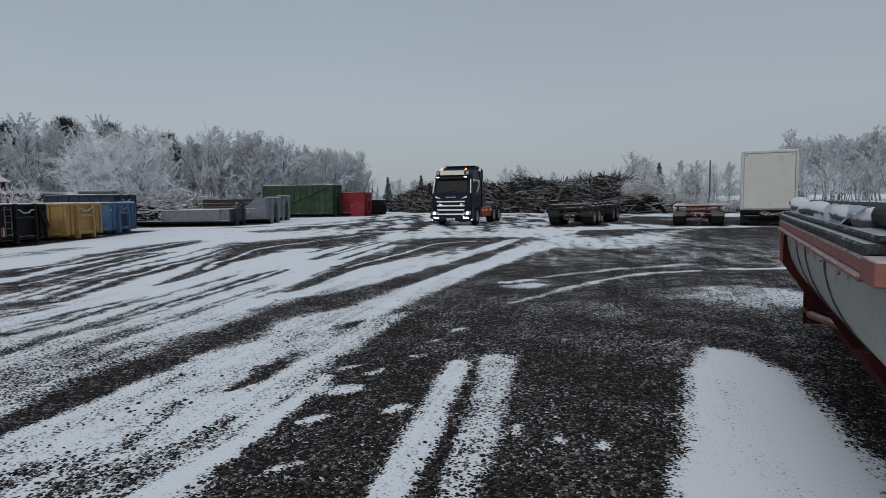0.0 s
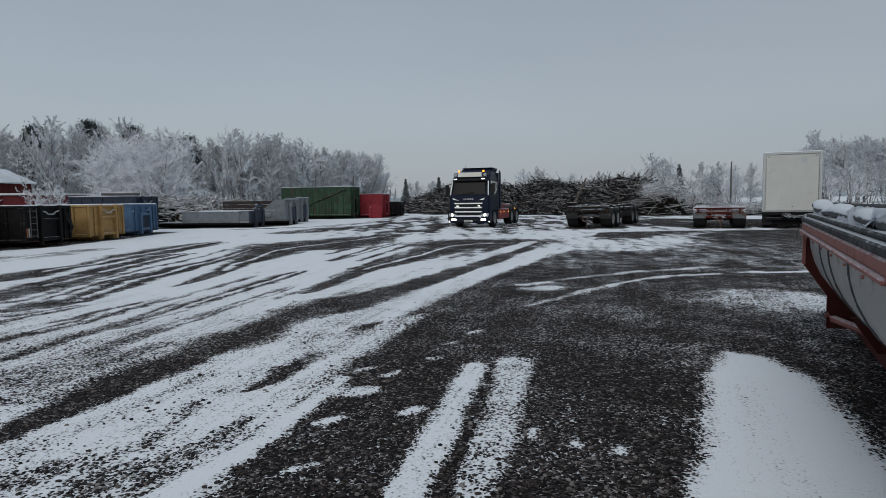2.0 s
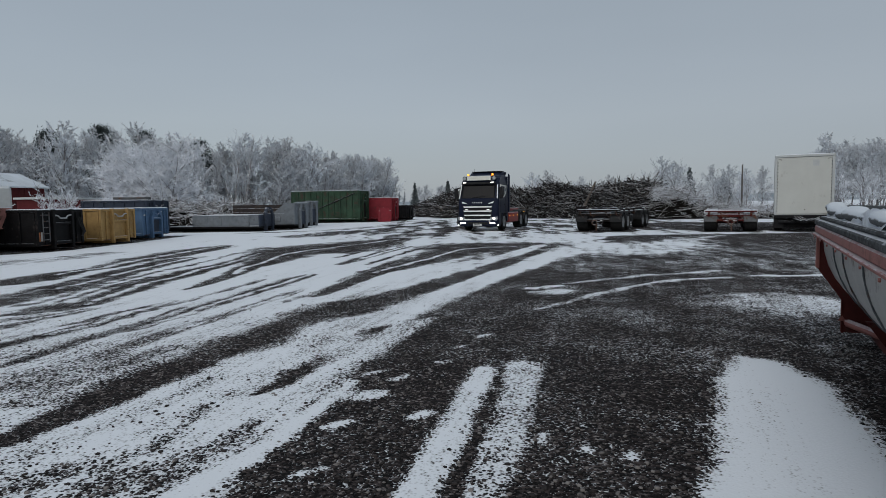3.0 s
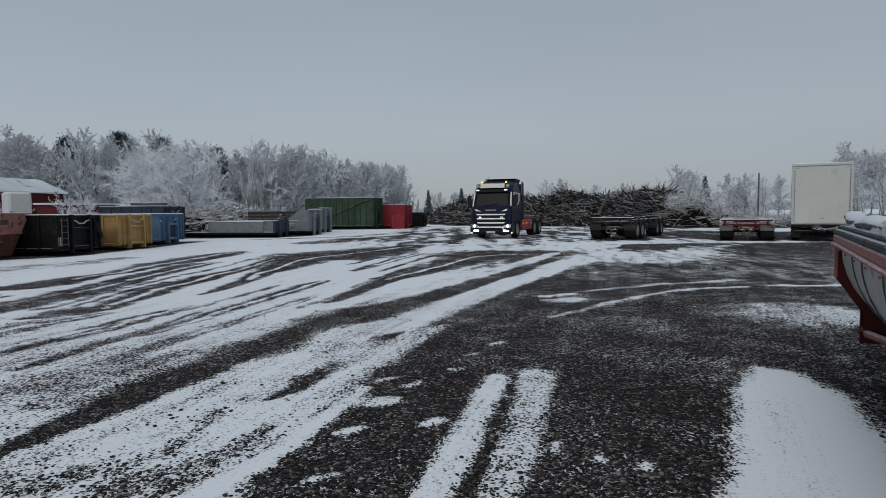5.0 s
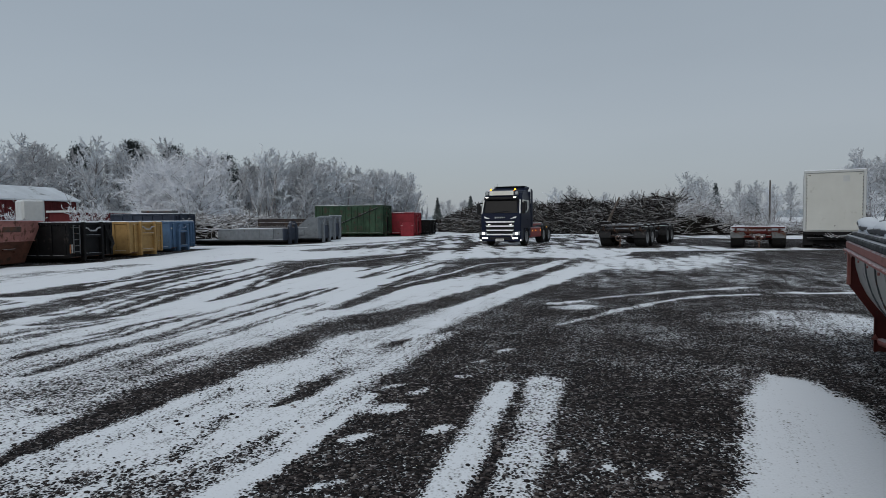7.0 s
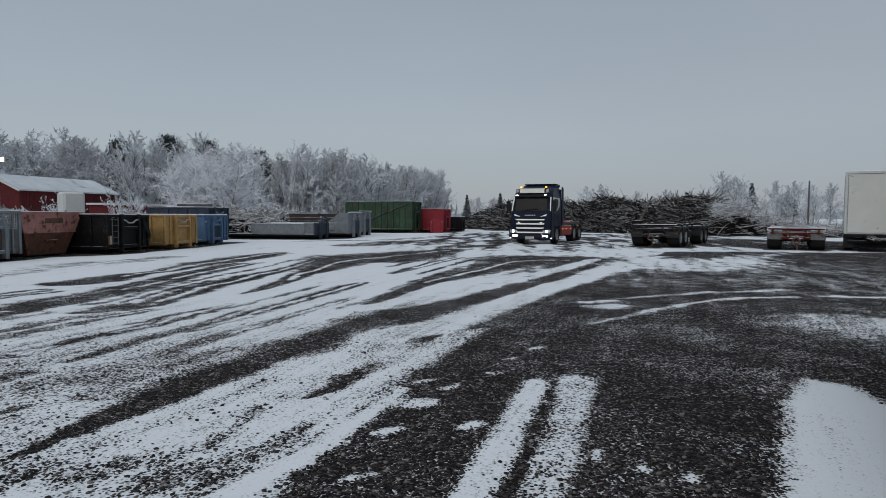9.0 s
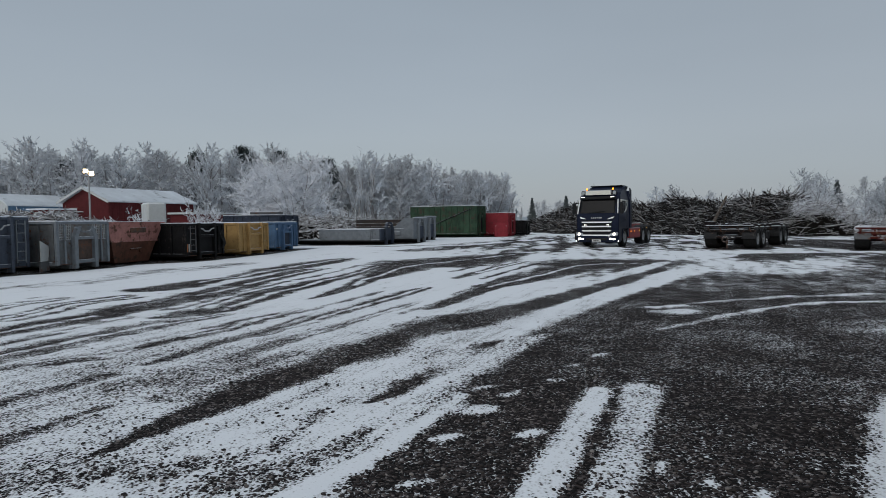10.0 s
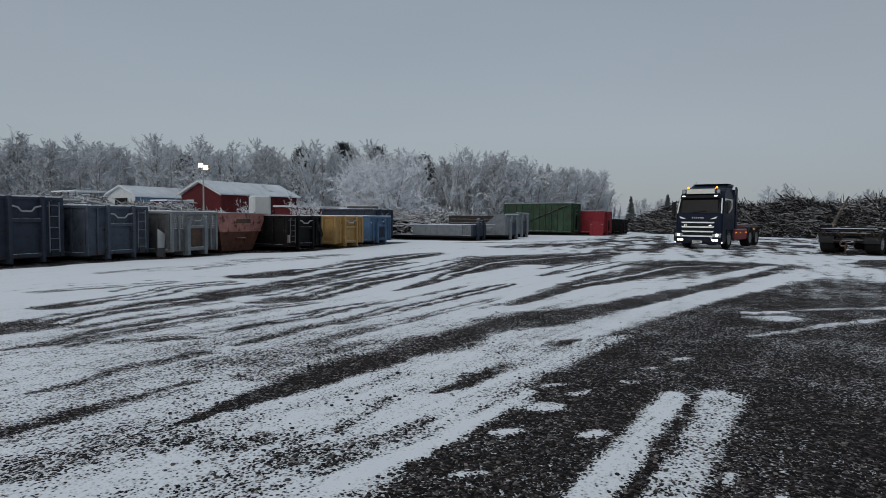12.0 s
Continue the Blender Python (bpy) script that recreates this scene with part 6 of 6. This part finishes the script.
PINE = [pine_meshes(14.0, 80 + i) for i in range(2)]
SPRUCE = [spruce_meshes(7.0, 90 + i) for i in range(2)]
tr = random.Random(8)


def along(pts, step):
    """Points every step metres along a line in the plan."""
    for (x0, y0), (x1, y1) in zip(pts, pts[1:]):
        n = max(1, int(math.hypot(x1 - x0, y1 - y0) / step))
        for i in range(n):
            yield x0 + (x1 - x0) * i / n, y0 + (y1 - y0) * i / n


def wood(line, rows, step, gap, shapes, mats, size, label, jitter=1.6, group="frosted wood"):
    for k in range(rows):
        for x, y in along(line, step):
            d = math.hypot(x, y)
            x2, y2 = x * (1 + gap * k / d), y * (1 + gap * k / d)
            plant("tree", tr.choice(shapes), (M_BARK, tr.choice(mats)), x2 + tr.uniform(-jitter, jitter), y2 + tr.uniform(-jitter, jitter), tr.uniform(0, 360),
                  size * tr.uniform(0.8, 1.06), label, "tree", group)


wood([(-112, 48), (-72, 72), (-54, 84)], 4, 3.3, 6.5, BIRCH + ALDER, (M_FROST, M_FROSTD), 1.12, "tall birch with grey frosted twigs")
wood([(-54, 84), (-36, 112), (-21, 168)], 3, 3.0, 6.0, ALDER + ALDER + BIRCH, (M_FROST, M_FROSTD, M_FROST), 1.18, "bare alder with frosted twigs in a dense row")
for x, y, s, k in ((-27.2, 55.0, 0.94, 0), (-30.6, 56.0, 0.76, 1)):
    plant("tree", WHITE[k], (M_BARK, M_FROSTW), x, y, tr.uniform(0, 360), s, "broad many-stemmed tree white with hoarfrost", "tree")
for x, y, s, k in ((-28.5, 41.5, 0.95, 0), (-30.0, 45.0, 0.85, 1), (-26.8, 40.0, 0.7, 2), (-32.5, 40.5, 0.85, 1), (-34.5, 42.5, 0.8, 0), (-52, 32, 0.9, 1), (-50, 29, 0.8, 2)):
    plant("shrub", SHRUB[k], (M_BARK, M_FROSTW), x, y, tr.uniform(0, 360), s, "small shrub white with hoarfrost", "shrub", "frosted shrubs")
for x, y, s, k in ((-58.8, 98.0, 1.04, 0), (-56.5, 107.0, 1.05, 1), (-50.3, 109.0, 0.92, 0), (-48.3, 111.0, 0.95, 1), (-78.0, 80.0, 0.8, 1), (-67.5, 98, 1.0, 1)):
    plant("tree", PINE[k], (M_BARK, M_NEEDLE), x, y, tr.uniform(0, 360), s, "dark pine standing over the frosted wood", "pine", "dark pines")
for x, y, s, k in ((-8.6, 100.0, 0.75, 0), (-3.2, 98.0, 0.78, 1), (32.2, 92.0, 0.95, 0), (37.0, 92.0, 0.8, 1), (38.6, 94.0, 0.7, 0)):
    plant("tree", SPRUCE[k], (M_BARK, M_NEEDLEF), x, y, tr.uniform(0, 360), s, "small dusky spruce with frosted needles", "spruce", "spruces")
# behind and beside the brush pile
for x, y, s, k in ((9.5, 92.0, 0.50, 0), (11.5, 93.0, 0.53, 3), (16.5, 92, 0.44, 2), (20.5, 92, 0.46, 1), (23.5, 93, 0.44, 0), (26.5, 88.0, 0.64, 2), (28.5, 88.0, 0.59, 4), (30.5, 90, 0.53, 1), (33.5, 87, 0.54, 3), (35.5, 86, 0.53, 0), (37.5, 85, 0.48, 2), (39.0, 84, 0.50, 1), (44.0, 85.0, 0.46, 4), (46.0, 84.0, 0.48, 2), (48.0, 83.0, 0.50, 0)):
    plant("tree", BIRCH[k], (M_BARK, M_FROSTD if k % 2 else M_FROST), x, y, tr.uniform(0, 360), s, "slender birch with frosted twigs behind the brush pile", "tree", "birches behind the brush pile")
wood([(62, 96), (76, 89), (98, 78)], 3, 3.4, 6.0, BIRCH + ALDER, (M_FROSTD, M_FROST, M_FROSTD), 0.72, "tall grey birch on the far side of the yard", 2.0, "grey wood")
for i in range(16):
    plant("shrub", SHRUB[i % 3], (M_BARK, M_FROSTW if i % 3 else M_FROST), 23.5 + 1.9 * i + tr.uniform(-1, 1), 58 - 1.0 * i + tr.uniform(-2, 2), tr.uniform(0, 360), tr.uniform(0.8, 1.2), "frosted shrub along the yard's edge", "shrub", "frosted shrubs")


def joined_wood(name, line, rows, step, gap, shapes, mats, size, label, jitter=2.0):
    """A distant stand of trees that cannot be told apart, as one thing of trunks and crowns."""
    places = []
    for k in range(rows):
        for x, y in along(line, step):
            d = math.hypot(x, y)
            places.append((x * (1 + gap * k / d) + tr.uniform(-jitter, jitter), y * (1 + gap * k / d) + tr.uniform(-jitter, jitter),
                           tr.uniform(0, math.tau), size * tr.uniform(0.8, 1.06), tr.choice(shapes)))
    t = tagged(new(name), label, "wood", "", "stuff")
    for i, (nm, mt) in enumerate(zip(("trunk", "crown"), mats)):
        co, sizes, base, idx = [], [], 0, []
        for x, y, a, sc, shape in places:
            me = shape[i]
            v = np.empty(len(me.vertices) * 3, np.float32)
            me.vertices.foreach_get("co", v)
            v = v.reshape(-1, 3) * sc
            c, s_ = math.cos(a), math.sin(a)
            co.append(np.stack([v[:, 0] * c - v[:, 1] * s_ + x, v[:, 0] * s_ + v[:, 1] * c + y, v[:, 2]], 1))
            q = np.empty(len(me.loops), np.int32)
            me.loops.foreach_get("vertex_index", q)
            n = np.empty(len(me.polygons), np.int32)
            me.polygons.foreach_get("loop_total", n)
            idx.append(q + base)
            sizes.append(n)
            base += len(v)
        co, idx, sizes = np.concatenate(co), np.concatenate(idx), np.concatenate(sizes)
        me = bpy.data.meshes.new(nm)
        me.vertices.add(len(co))
        me.vertices.foreach_set("co", co.ravel())
        me.loops.add(len(idx))
        me.loops.foreach_set("vertex_index", idx)
        me.polygons.add(len(sizes))
        me.polygons.foreach_set("loop_start", np.concatenate([[0], np.cumsum(sizes)[:-1]]).astype(np.int32))
        me.update(calc_edges=True)
        me.materials.append(mt)
        ob = new(nm, me)
        ob.parent = t
        ob["kind"] = "stuff"


joined_wood("far_wood", [(-142, 70), (-98, 98), (-66, 118)], 2, 3.2, 9.0, BIRCH, (M_BARK, M_FROST), 1.3, "dense tall frosted wood at the back")
joined_wood("far_wood", [(-60, 98), (-40, 125), (-24, 172)], 2, 3.2, 6.0, ALDER + BIRCH, (M_BARK, M_FROSTD), 1.15, "dense grey frosted wood behind the alders")
joined_wood("far_wood", [(-22, 165), (10, 170), (45, 150), (62, 132)], 2, 4.5, 8.0, BIRCH + ALDER, (M_BARK, M_FROSTD), 0.55, "far low wood with frosted twigs")
joined_wood("far_wood", [(74, 134), (112, 108)], 4, 3.2, 5.0, BIRCH, (M_BARK, M_FROSTD), 1.2, "grey frosted wood on the rise beyond the yard")


def brush_pile(name, line, label, n_sticks, n_twigs, mats, seed, kind="stuff", logs=0, twig=(0.4, 1.5), stick=(1.0, 4.0), thick=0.05, wide=1.0):
    """A heap of cut branches. line: (x, y, half width, height) along its ridge."""
    r = np.random.default_rng(seed)
    line = np.array(line, float)
    seg = np.hypot(np.diff(line[:, 0]), np.diff(line[:, 1]))
    cum = np.concatenate([[0], np.cumsum(seg)])
    total = cum[-1]
    t = thing(name, Matrix.Identity(4), label, "brush pile")

    def at(s):
        return np.array([np.interp(s, cum, line[:, k]) for k in range(4)])

    def surf(s, q):
        """A place on the heap: s along the ridge, q from -1 to 1 across it."""
        x, y, w, h = at(s)
        a, b = at(max(0, s - 0.5)), at(min(total, s + 0.5))
        d = (b - a)[:2]
        d = d / (np.linalg.norm(d) + 1e-9)
        nrm = np.array((d[1], -d[0]))
        lump = 1 + 0.07 * math.sin(s * 0.9 + 2 * q) + 0.05 * math.sin(s * 0.41 + 1) + 0.10 * math.sin(s * 2.3 + q * 5) + 0.08 * math.sin(s * 4.7 + q * 9)
        p = np.array((x, y)) + nrm * q * w
        return np.array((p[0], p[1], max(0.0, h * lump * (1 - abs(q) ** 2.2)))), d, nrm
    cv, cf = [], []
    ns, nq = int(total / 0.6) + 1, 14
    for i in range(ns + 1):
        for j in range(nq + 1):
            p, _, _ = surf(total * i / ns, -1 + 2 * j / nq)
            cv.append((p[0] + r.normal(0, 0.08), p[1] + r.normal(0, 0.08), max(-0.05, p[2] * 0.86 + r.normal(0, 0.09) - 0.05)))
    for i in range(ns):
        for j in range(nq):
            k = i * (nq + 1) + j
            cf.append((k, k + 1, k + nq + 2, k + nq + 1))
    # dark inner sheet stands in for the shade deep in the heap
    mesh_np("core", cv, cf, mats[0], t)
    for nm, mt, cnt in (("brushwood", mats[1], n_sticks), ("pale_brushwood", mats[2], n_sticks // 3)):
        sv_, sf_ = [], []
        for i in range(cnt):
            p, d, nrm = surf(r.uniform(0, total), r.uniform(-1, 1))
            e = np.array((d[0], d[1], 0)) * r.normal(0, 1) + np.array((nrm[0], nrm[1], 0)) * r.normal(0, 0.6) + np.array((0, 0, r.normal(0.0, 0.26)))
            e = e / np.linalg.norm(e)
            ln = r.uniform(*stick) * (0.5 + 0.5 * min(1, p[2] / 1.5))
            r0 = thick * r.uniform(0.25, 1.0) ** 1.5
            a = p - e * ln * 0.5
            mid = p + r.normal(0, 0.08, 3)
            b = p + e * ln * 0.5 + r.normal(0, 0.15, 3)
            a[2], mid[2], b[2] = max(a[2], 0.03), max(mid[2], 0.05), max(b[2], 0.03)
            add_tube(sv_, sf_, a, mid, r0, r0 * 0.75, 4)
            add_tube(sv_, sf_, mid, b, r0 * 0.75, r0 * 0.3, 4)
        ob = mesh_np(nm, sv_, sf_, mt, t)
        ob["kind"] = "stuff"
    for i in range(logs):
        p, d, nrm = surf(r.uniform(0, total), r.uniform(-1, 1))
        e = r.normal(0, 1, 3) * np.array((1, 1, 0.3))
        e = e / np.linalg.norm(e)
        ln, r0 = r.uniform(0.5, 1.3), r.uniform(0.04, 0.11)
        a, b = p - e * ln, p + e * ln
        a[2], b[2] = max(a[2], 0.1), max(b[2], 0.1)
        lv, lf = [], []
        add_tube(lv, lf, a, b, r0, r0 * 0.7, 7)
        lf.append(tuple(range(6, -1, -1)))
        lf.append(tuple(range(7, 14)))
        mesh_np("log", lv, lf, M_LOG, t)
    tv, tf = [], []
    for i in range(n_twigs):
        p, d, nrm = surf(r.uniform(0, total), r.uniform(-1, 0.6))
        e = r.normal(0, 1, 3) + np.array((0, 0, 0.25))
        add_twig(tv, tf, p - e * 0.1, e / np.linalg.norm(e), r.uniform(*twig), 0.014, r)
    ob = mesh_np("fine_brushwood", tv, tf, mats[3], t)
    ob["kind"] = "stuff"
    return t


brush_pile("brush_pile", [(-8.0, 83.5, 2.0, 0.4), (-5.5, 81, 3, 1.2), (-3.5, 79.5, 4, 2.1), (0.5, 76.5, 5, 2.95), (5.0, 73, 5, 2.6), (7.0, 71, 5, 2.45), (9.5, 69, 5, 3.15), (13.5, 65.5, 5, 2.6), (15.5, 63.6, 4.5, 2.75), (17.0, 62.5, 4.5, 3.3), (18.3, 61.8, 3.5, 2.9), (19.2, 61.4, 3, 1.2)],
           "large dark heap of cut branches dusted with frost", 19000, 9000, (M_PILESHADE, M_STICK, M_STICKL, M_STICK), 3, thick=0.052, twig=(0.3, 1.1), stick=(0.5, 2.9), logs=70)
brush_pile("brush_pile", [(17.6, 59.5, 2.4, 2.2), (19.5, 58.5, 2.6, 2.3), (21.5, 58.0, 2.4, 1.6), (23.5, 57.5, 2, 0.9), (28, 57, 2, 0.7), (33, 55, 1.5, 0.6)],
           "low frosty heap of pale brushwood", 1200, 9000, (M_PILESHADE, M_STICKL, M_STICKL, M_FROSTW), 4, thick=0.035)
brush_pile("brush_pile", [(-31, 6, 3.5, 1.5), (-29.5, 14, 4.0, 1.95), (-28.5, 21, 4.0, 2.05), (-28.2, 27, 4.0, 2.1), (-27.5, 31.5, 3.5, 1.7), (-27, 37, 2, 0.6)],
           "long frosty heap of brushwood behind the containers", 5200, 7000, (M_PILESHADE, M_STICKL, M_FROSTW, M_ICE), 5, thick=0.045, stick=(0.3, 1.1), twig=(0.1, 0.3))
brush_pile("brush_pile", [(-27, 49, 2.0, 1.3), (-23.5, 48.5, 2.2, 1.8), (-20.5, 49.0, 2.2, 1.8), (-17.5, 50, 1.8, 1.5), (-15.5, 51, 1.8, 1.2)],
           "snowy heap of brushwood behind the grey beds", 1800, 2500, (M_PILESHADE, M_STICKL, M_FROSTW, M_ICE), 6, thick=0.045, stick=(0.6, 2.0), twig=(0.2, 0.6))


leaning = thing("log", Matrix.Identity(4), "pale bare trunk leaning on the dark brush pile", "log")
one("shaft", M_LOG, leaning, lambda bm: tube(bm, [(10.6, 58.6, 0.6), (11.3, 59.1, 2.0), (12.1, 59.7, 3.5)], 0.15, 9, 0.08))
# long pale logs crossing over the heap behind the containers
for i, (x0, y0, z0, x1, y1, z1) in enumerate(((-26.6, 12.0, 2.15, -26.0, 20.5, 2.2), (-26.4, 17.2, 2.2, -25.0, 18.4, 1.7), (-26.2, 21.0, 2.2, -24.6, 23.0, 1.7))):
    lg = thing("pole", Matrix.Identity(4), "pale weathered pole lying on the brush heap", "pole", "poles on the heap")
    one("shaft", M_GALV, lg, lambda bm: tube(bm, [(x0, y0, z0), (x1, y1, z1)], 0.06, 8, 0.05))


# ---- buildings beyond the containers ----
def barn(m, L, Wd, eave, ridge, wall_m, label, gable_m=None, curved=False):
    """Gable end looks along -y at y = 0; the long side runs back along +y."""
    t = thing("barn" if not curved else "hall", m, label, "barn" if not curved else "hall")
    h = Wd / 2
    bar("side_wall", wall_m, t, (h - 0.15, h, 0, L, 0, eave), 0.0)
    bar("side_wall", wall_m, t, (-h, -h + 0.15, 0, L, 0, eave), 0.0)
    if curved:
        prof = [(-h, eave), (-h * 0.82, eave + (ridge - eave) * 0.3), (0, ridge), (h * 0.82, eave + (ridge - eave) * 0.3), (h, eave)]
    else:
        prof = [(-h, eave), (0, ridge), (h, eave)]
    for y in (0.0, L - 0.15):
        one("gable_wall", gable_m or wall_m, t, lambda bm, y=y: prism(bm, [(-h + 0.15, 0)] + [(p[0] * 0.995, p[1] - 0.01) for p in prof] + [(h - 0.15, 0)], y, y + 0.14, "y"))
    o = 0.35
    up = [(p[0] * (1 + o / h), p[1] + 0.15) for p in prof]
    one("roof", M_ROOFSNOW, t, lambda bm: prism(bm, [(p[0] * (1 + o / h), p[1] + 0.01) for p in prof] + up[::-1], -0.4, L + 0.4, "y"), "roof under thin snow")
    if not curved:
        for s in (-1, 1):
            one("barge_board", M_HALLWHITE, t, lambda bm, s=s: prism(bm, [(s * (h + o), eave - 0.1), (0, ridge - 0.1), (0, ridge + 0.17), (s * (h + o), eave + 0.17)] if s > 0 else [(s * (h + o), eave + 0.17), (0, ridge + 0.17), (0, ridge - 0.1), (s * (h + o), eave - 0.1)], -0.46, -0.41, "y"), "pale barge board")
        for k in range(int(L / 0.3)):
            bar("wall_board", wall_m, t, (h, h + 0.025, 0.05 + k * 0.3, 0.29 + k * 0.3, 0.1, eave - 0.02), 0.0)
    return t


b1 = barn(pose(-51.3, 55.0, 0, 0, 0, -7), 12.0, 6.6, 3.9, 5.45, M_BARNRED, "red wooden barn with snowy tin roof")
win = bar("window", M_HALLWHITE, b1, (-2.4, -1.2, -0.05, 0.0, 2.6, 3.4), 0.01)
bar("pane", M_UNLITPANE, win, (-2.3, -1.3, -0.07, -0.05, 2.7, 3.3), 0.0)
lean = thing("lean_to", pose(-52.5, 50.5, 0, 0, 0, -6), "low dark red lean-to shed in front of the barn", "shed")
bar("wall", M_BARNRED, lean, (-1.3, 1.0, 0, 3.0, 0, 3.1), 0.02)
bar("roof", M_ROOFSNOW, lean, (-1.5, 1.2, -0.3, 3.2, 3.1, 3.25), 0.02)
bar("window", M_HALLWHITE, lean, (-0.8, 0.2, -0.05, 0.0, 2.2, 2.9), 0.01)
low = thing("shed", pose(-43.8, 58.5, 0, 0, 0, -6), "low red shed beside the barn with pale roof edge", "shed")
bar("wall", M_BARNRED, low, (0, 3.0, 0, 8.0, 0, 2.6), 0.02)
bar("roof", M_HALLWHITE, low, (-0.1, 3.3, -0.3, 8.3, 2.6, 2.8), 0.02)
hall = barn(pose(-72.3, 62.5, 0, 0, 0, -8), 17.0, 6.4, 4.0, 5.5, M_HALLBLUE, "blue and white sheet-metal hall with snowy low roof", M_HALLWHITE, True)
# black panel laid on the gable stands in for the shaded doorway
bar("door_opening", M_BLACKSTEEL, hall, (-1.4, 1.4, -0.06, 0.0, 0, 3.9), 0.01, "black panel as the shade in the doorway")
frame_h = thing("frame_shed", pose(-80.0, 60.0, 0, 0, 0, -12), "open steel frame shelter with snowy top", "shelter")
for x in (-3, -1, 1, 3):
    for y in (0, 4):
        one("post", M_MIDGREY, frame_h, lambda bm, x=x, y=y: tube(bm, [(x, y, 0), (x, y, 4.7)], 0.09, 6))
bar("roof", M_ROOFSNOW, frame_h, (-3.3, 3.3, -0.3, 4.3, 4.7, 4.9), 0.03)
for z in (3.4, 4.1):
    bar("rail", M_MIDGREY, frame_h, (-3.05, 3.05, -0.12, -0.04, z, z + 0.1), 0.01)
tank = thing("storage_tank", pose(-28.0, 35.8, 0, 0, 0, -38), "white plastic tank with rounded edges behind the containers", "tank")
bar("tank_body", M_IBC, tank, (-0.78, 0.78, -0.6, 0.6, 1.6, 3.0), 0.12)
for x in (-0.6, 0.6):
    for y in (-0.45, 0.45):
        bar("leg", M_MIDGREY, tank, (x - 0.06, x + 0.06, y - 0.06, y + 0.06, 0.0, 1.6), 0.01)


def lamp_mast(m, h):
    t = thing("light_mast", m, "tall grey mast with a lit floodlight", "lamp")
    one("mast", M_GALV, t, lambda bm: tube(bm, [(0, 0, 0), (0, 0, h)], 0.07, 10, 0.045))
    bar("cross_arm", M_GALV, t, (-0.35, 0.35, -0.04, 0.04, h, h + 0.08), 0.01)
    for x, up in ((-0.17, 0.14), (0.15, 0.0)):
        hd = bar("lamp_head", M_BLACKSTEEL, t, (x - 0.15, x + 0.15, -0.12, 0.1, h + 0.08 + up, h + 0.36 + up), 0.02)
        bar("lamp_glass", M_FLOOD, hd, (x - 0.14, x + 0.14, -0.14, -0.122, h + 0.09 + up, h + 0.35 + up), 0.0, "glowing floodlight glass")
    return t


lamp_mast(pose(-30.6, 33.2, 0, 0, 0, 45), 4.6)
mast = thing("pole", pose(24.6, 57.0, 0), "bare grey wooden pole", "pole")
one("shaft", M_POLE, mast, lambda bm: tube(bm, [(0, 0, 0), (0.02, 0, 4.75)], 0.09, 8, 0.07))


def far_hill(name, line, h, seed):
    """A low wooded ridge closing the view."""
    r = np.random.default_rng(seed)
    vs, fs = [], []
    n = 80
    for i in range(n + 1):
        a = math.radians(line[0] + (line[1] - line[0]) * i / n)
        hh = h * (0.6 + 0.4 * math.sin(i * 0.09 + seed)) + r.uniform(-1, 1) * 1.0
        for d, z in ((line[2], -1), (line[2] + 60, hh), (line[2] + 200, -1)):
            vs.append((d * math.sin(a), d * math.cos(a), z))
    for i in range(n):
        for j in range(2):
            k = i * 3 + j
            fs.append((k, k + 3, k + 4, k + 1))
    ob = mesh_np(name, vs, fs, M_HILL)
    return tagged(ob, "far wooded ridge in a pale haze colour", "hill", kind="structure")


wood([(-100, 50), (-70, 69), (-52, 82), (-35, 110), (-21, 164)], 1, 4.4, 3.0, SHRUB, (M_FROSTD, M_FROST), 1.0, "frosted undergrowth shrub at the foot of the wood", 1.5, "undergrowth")
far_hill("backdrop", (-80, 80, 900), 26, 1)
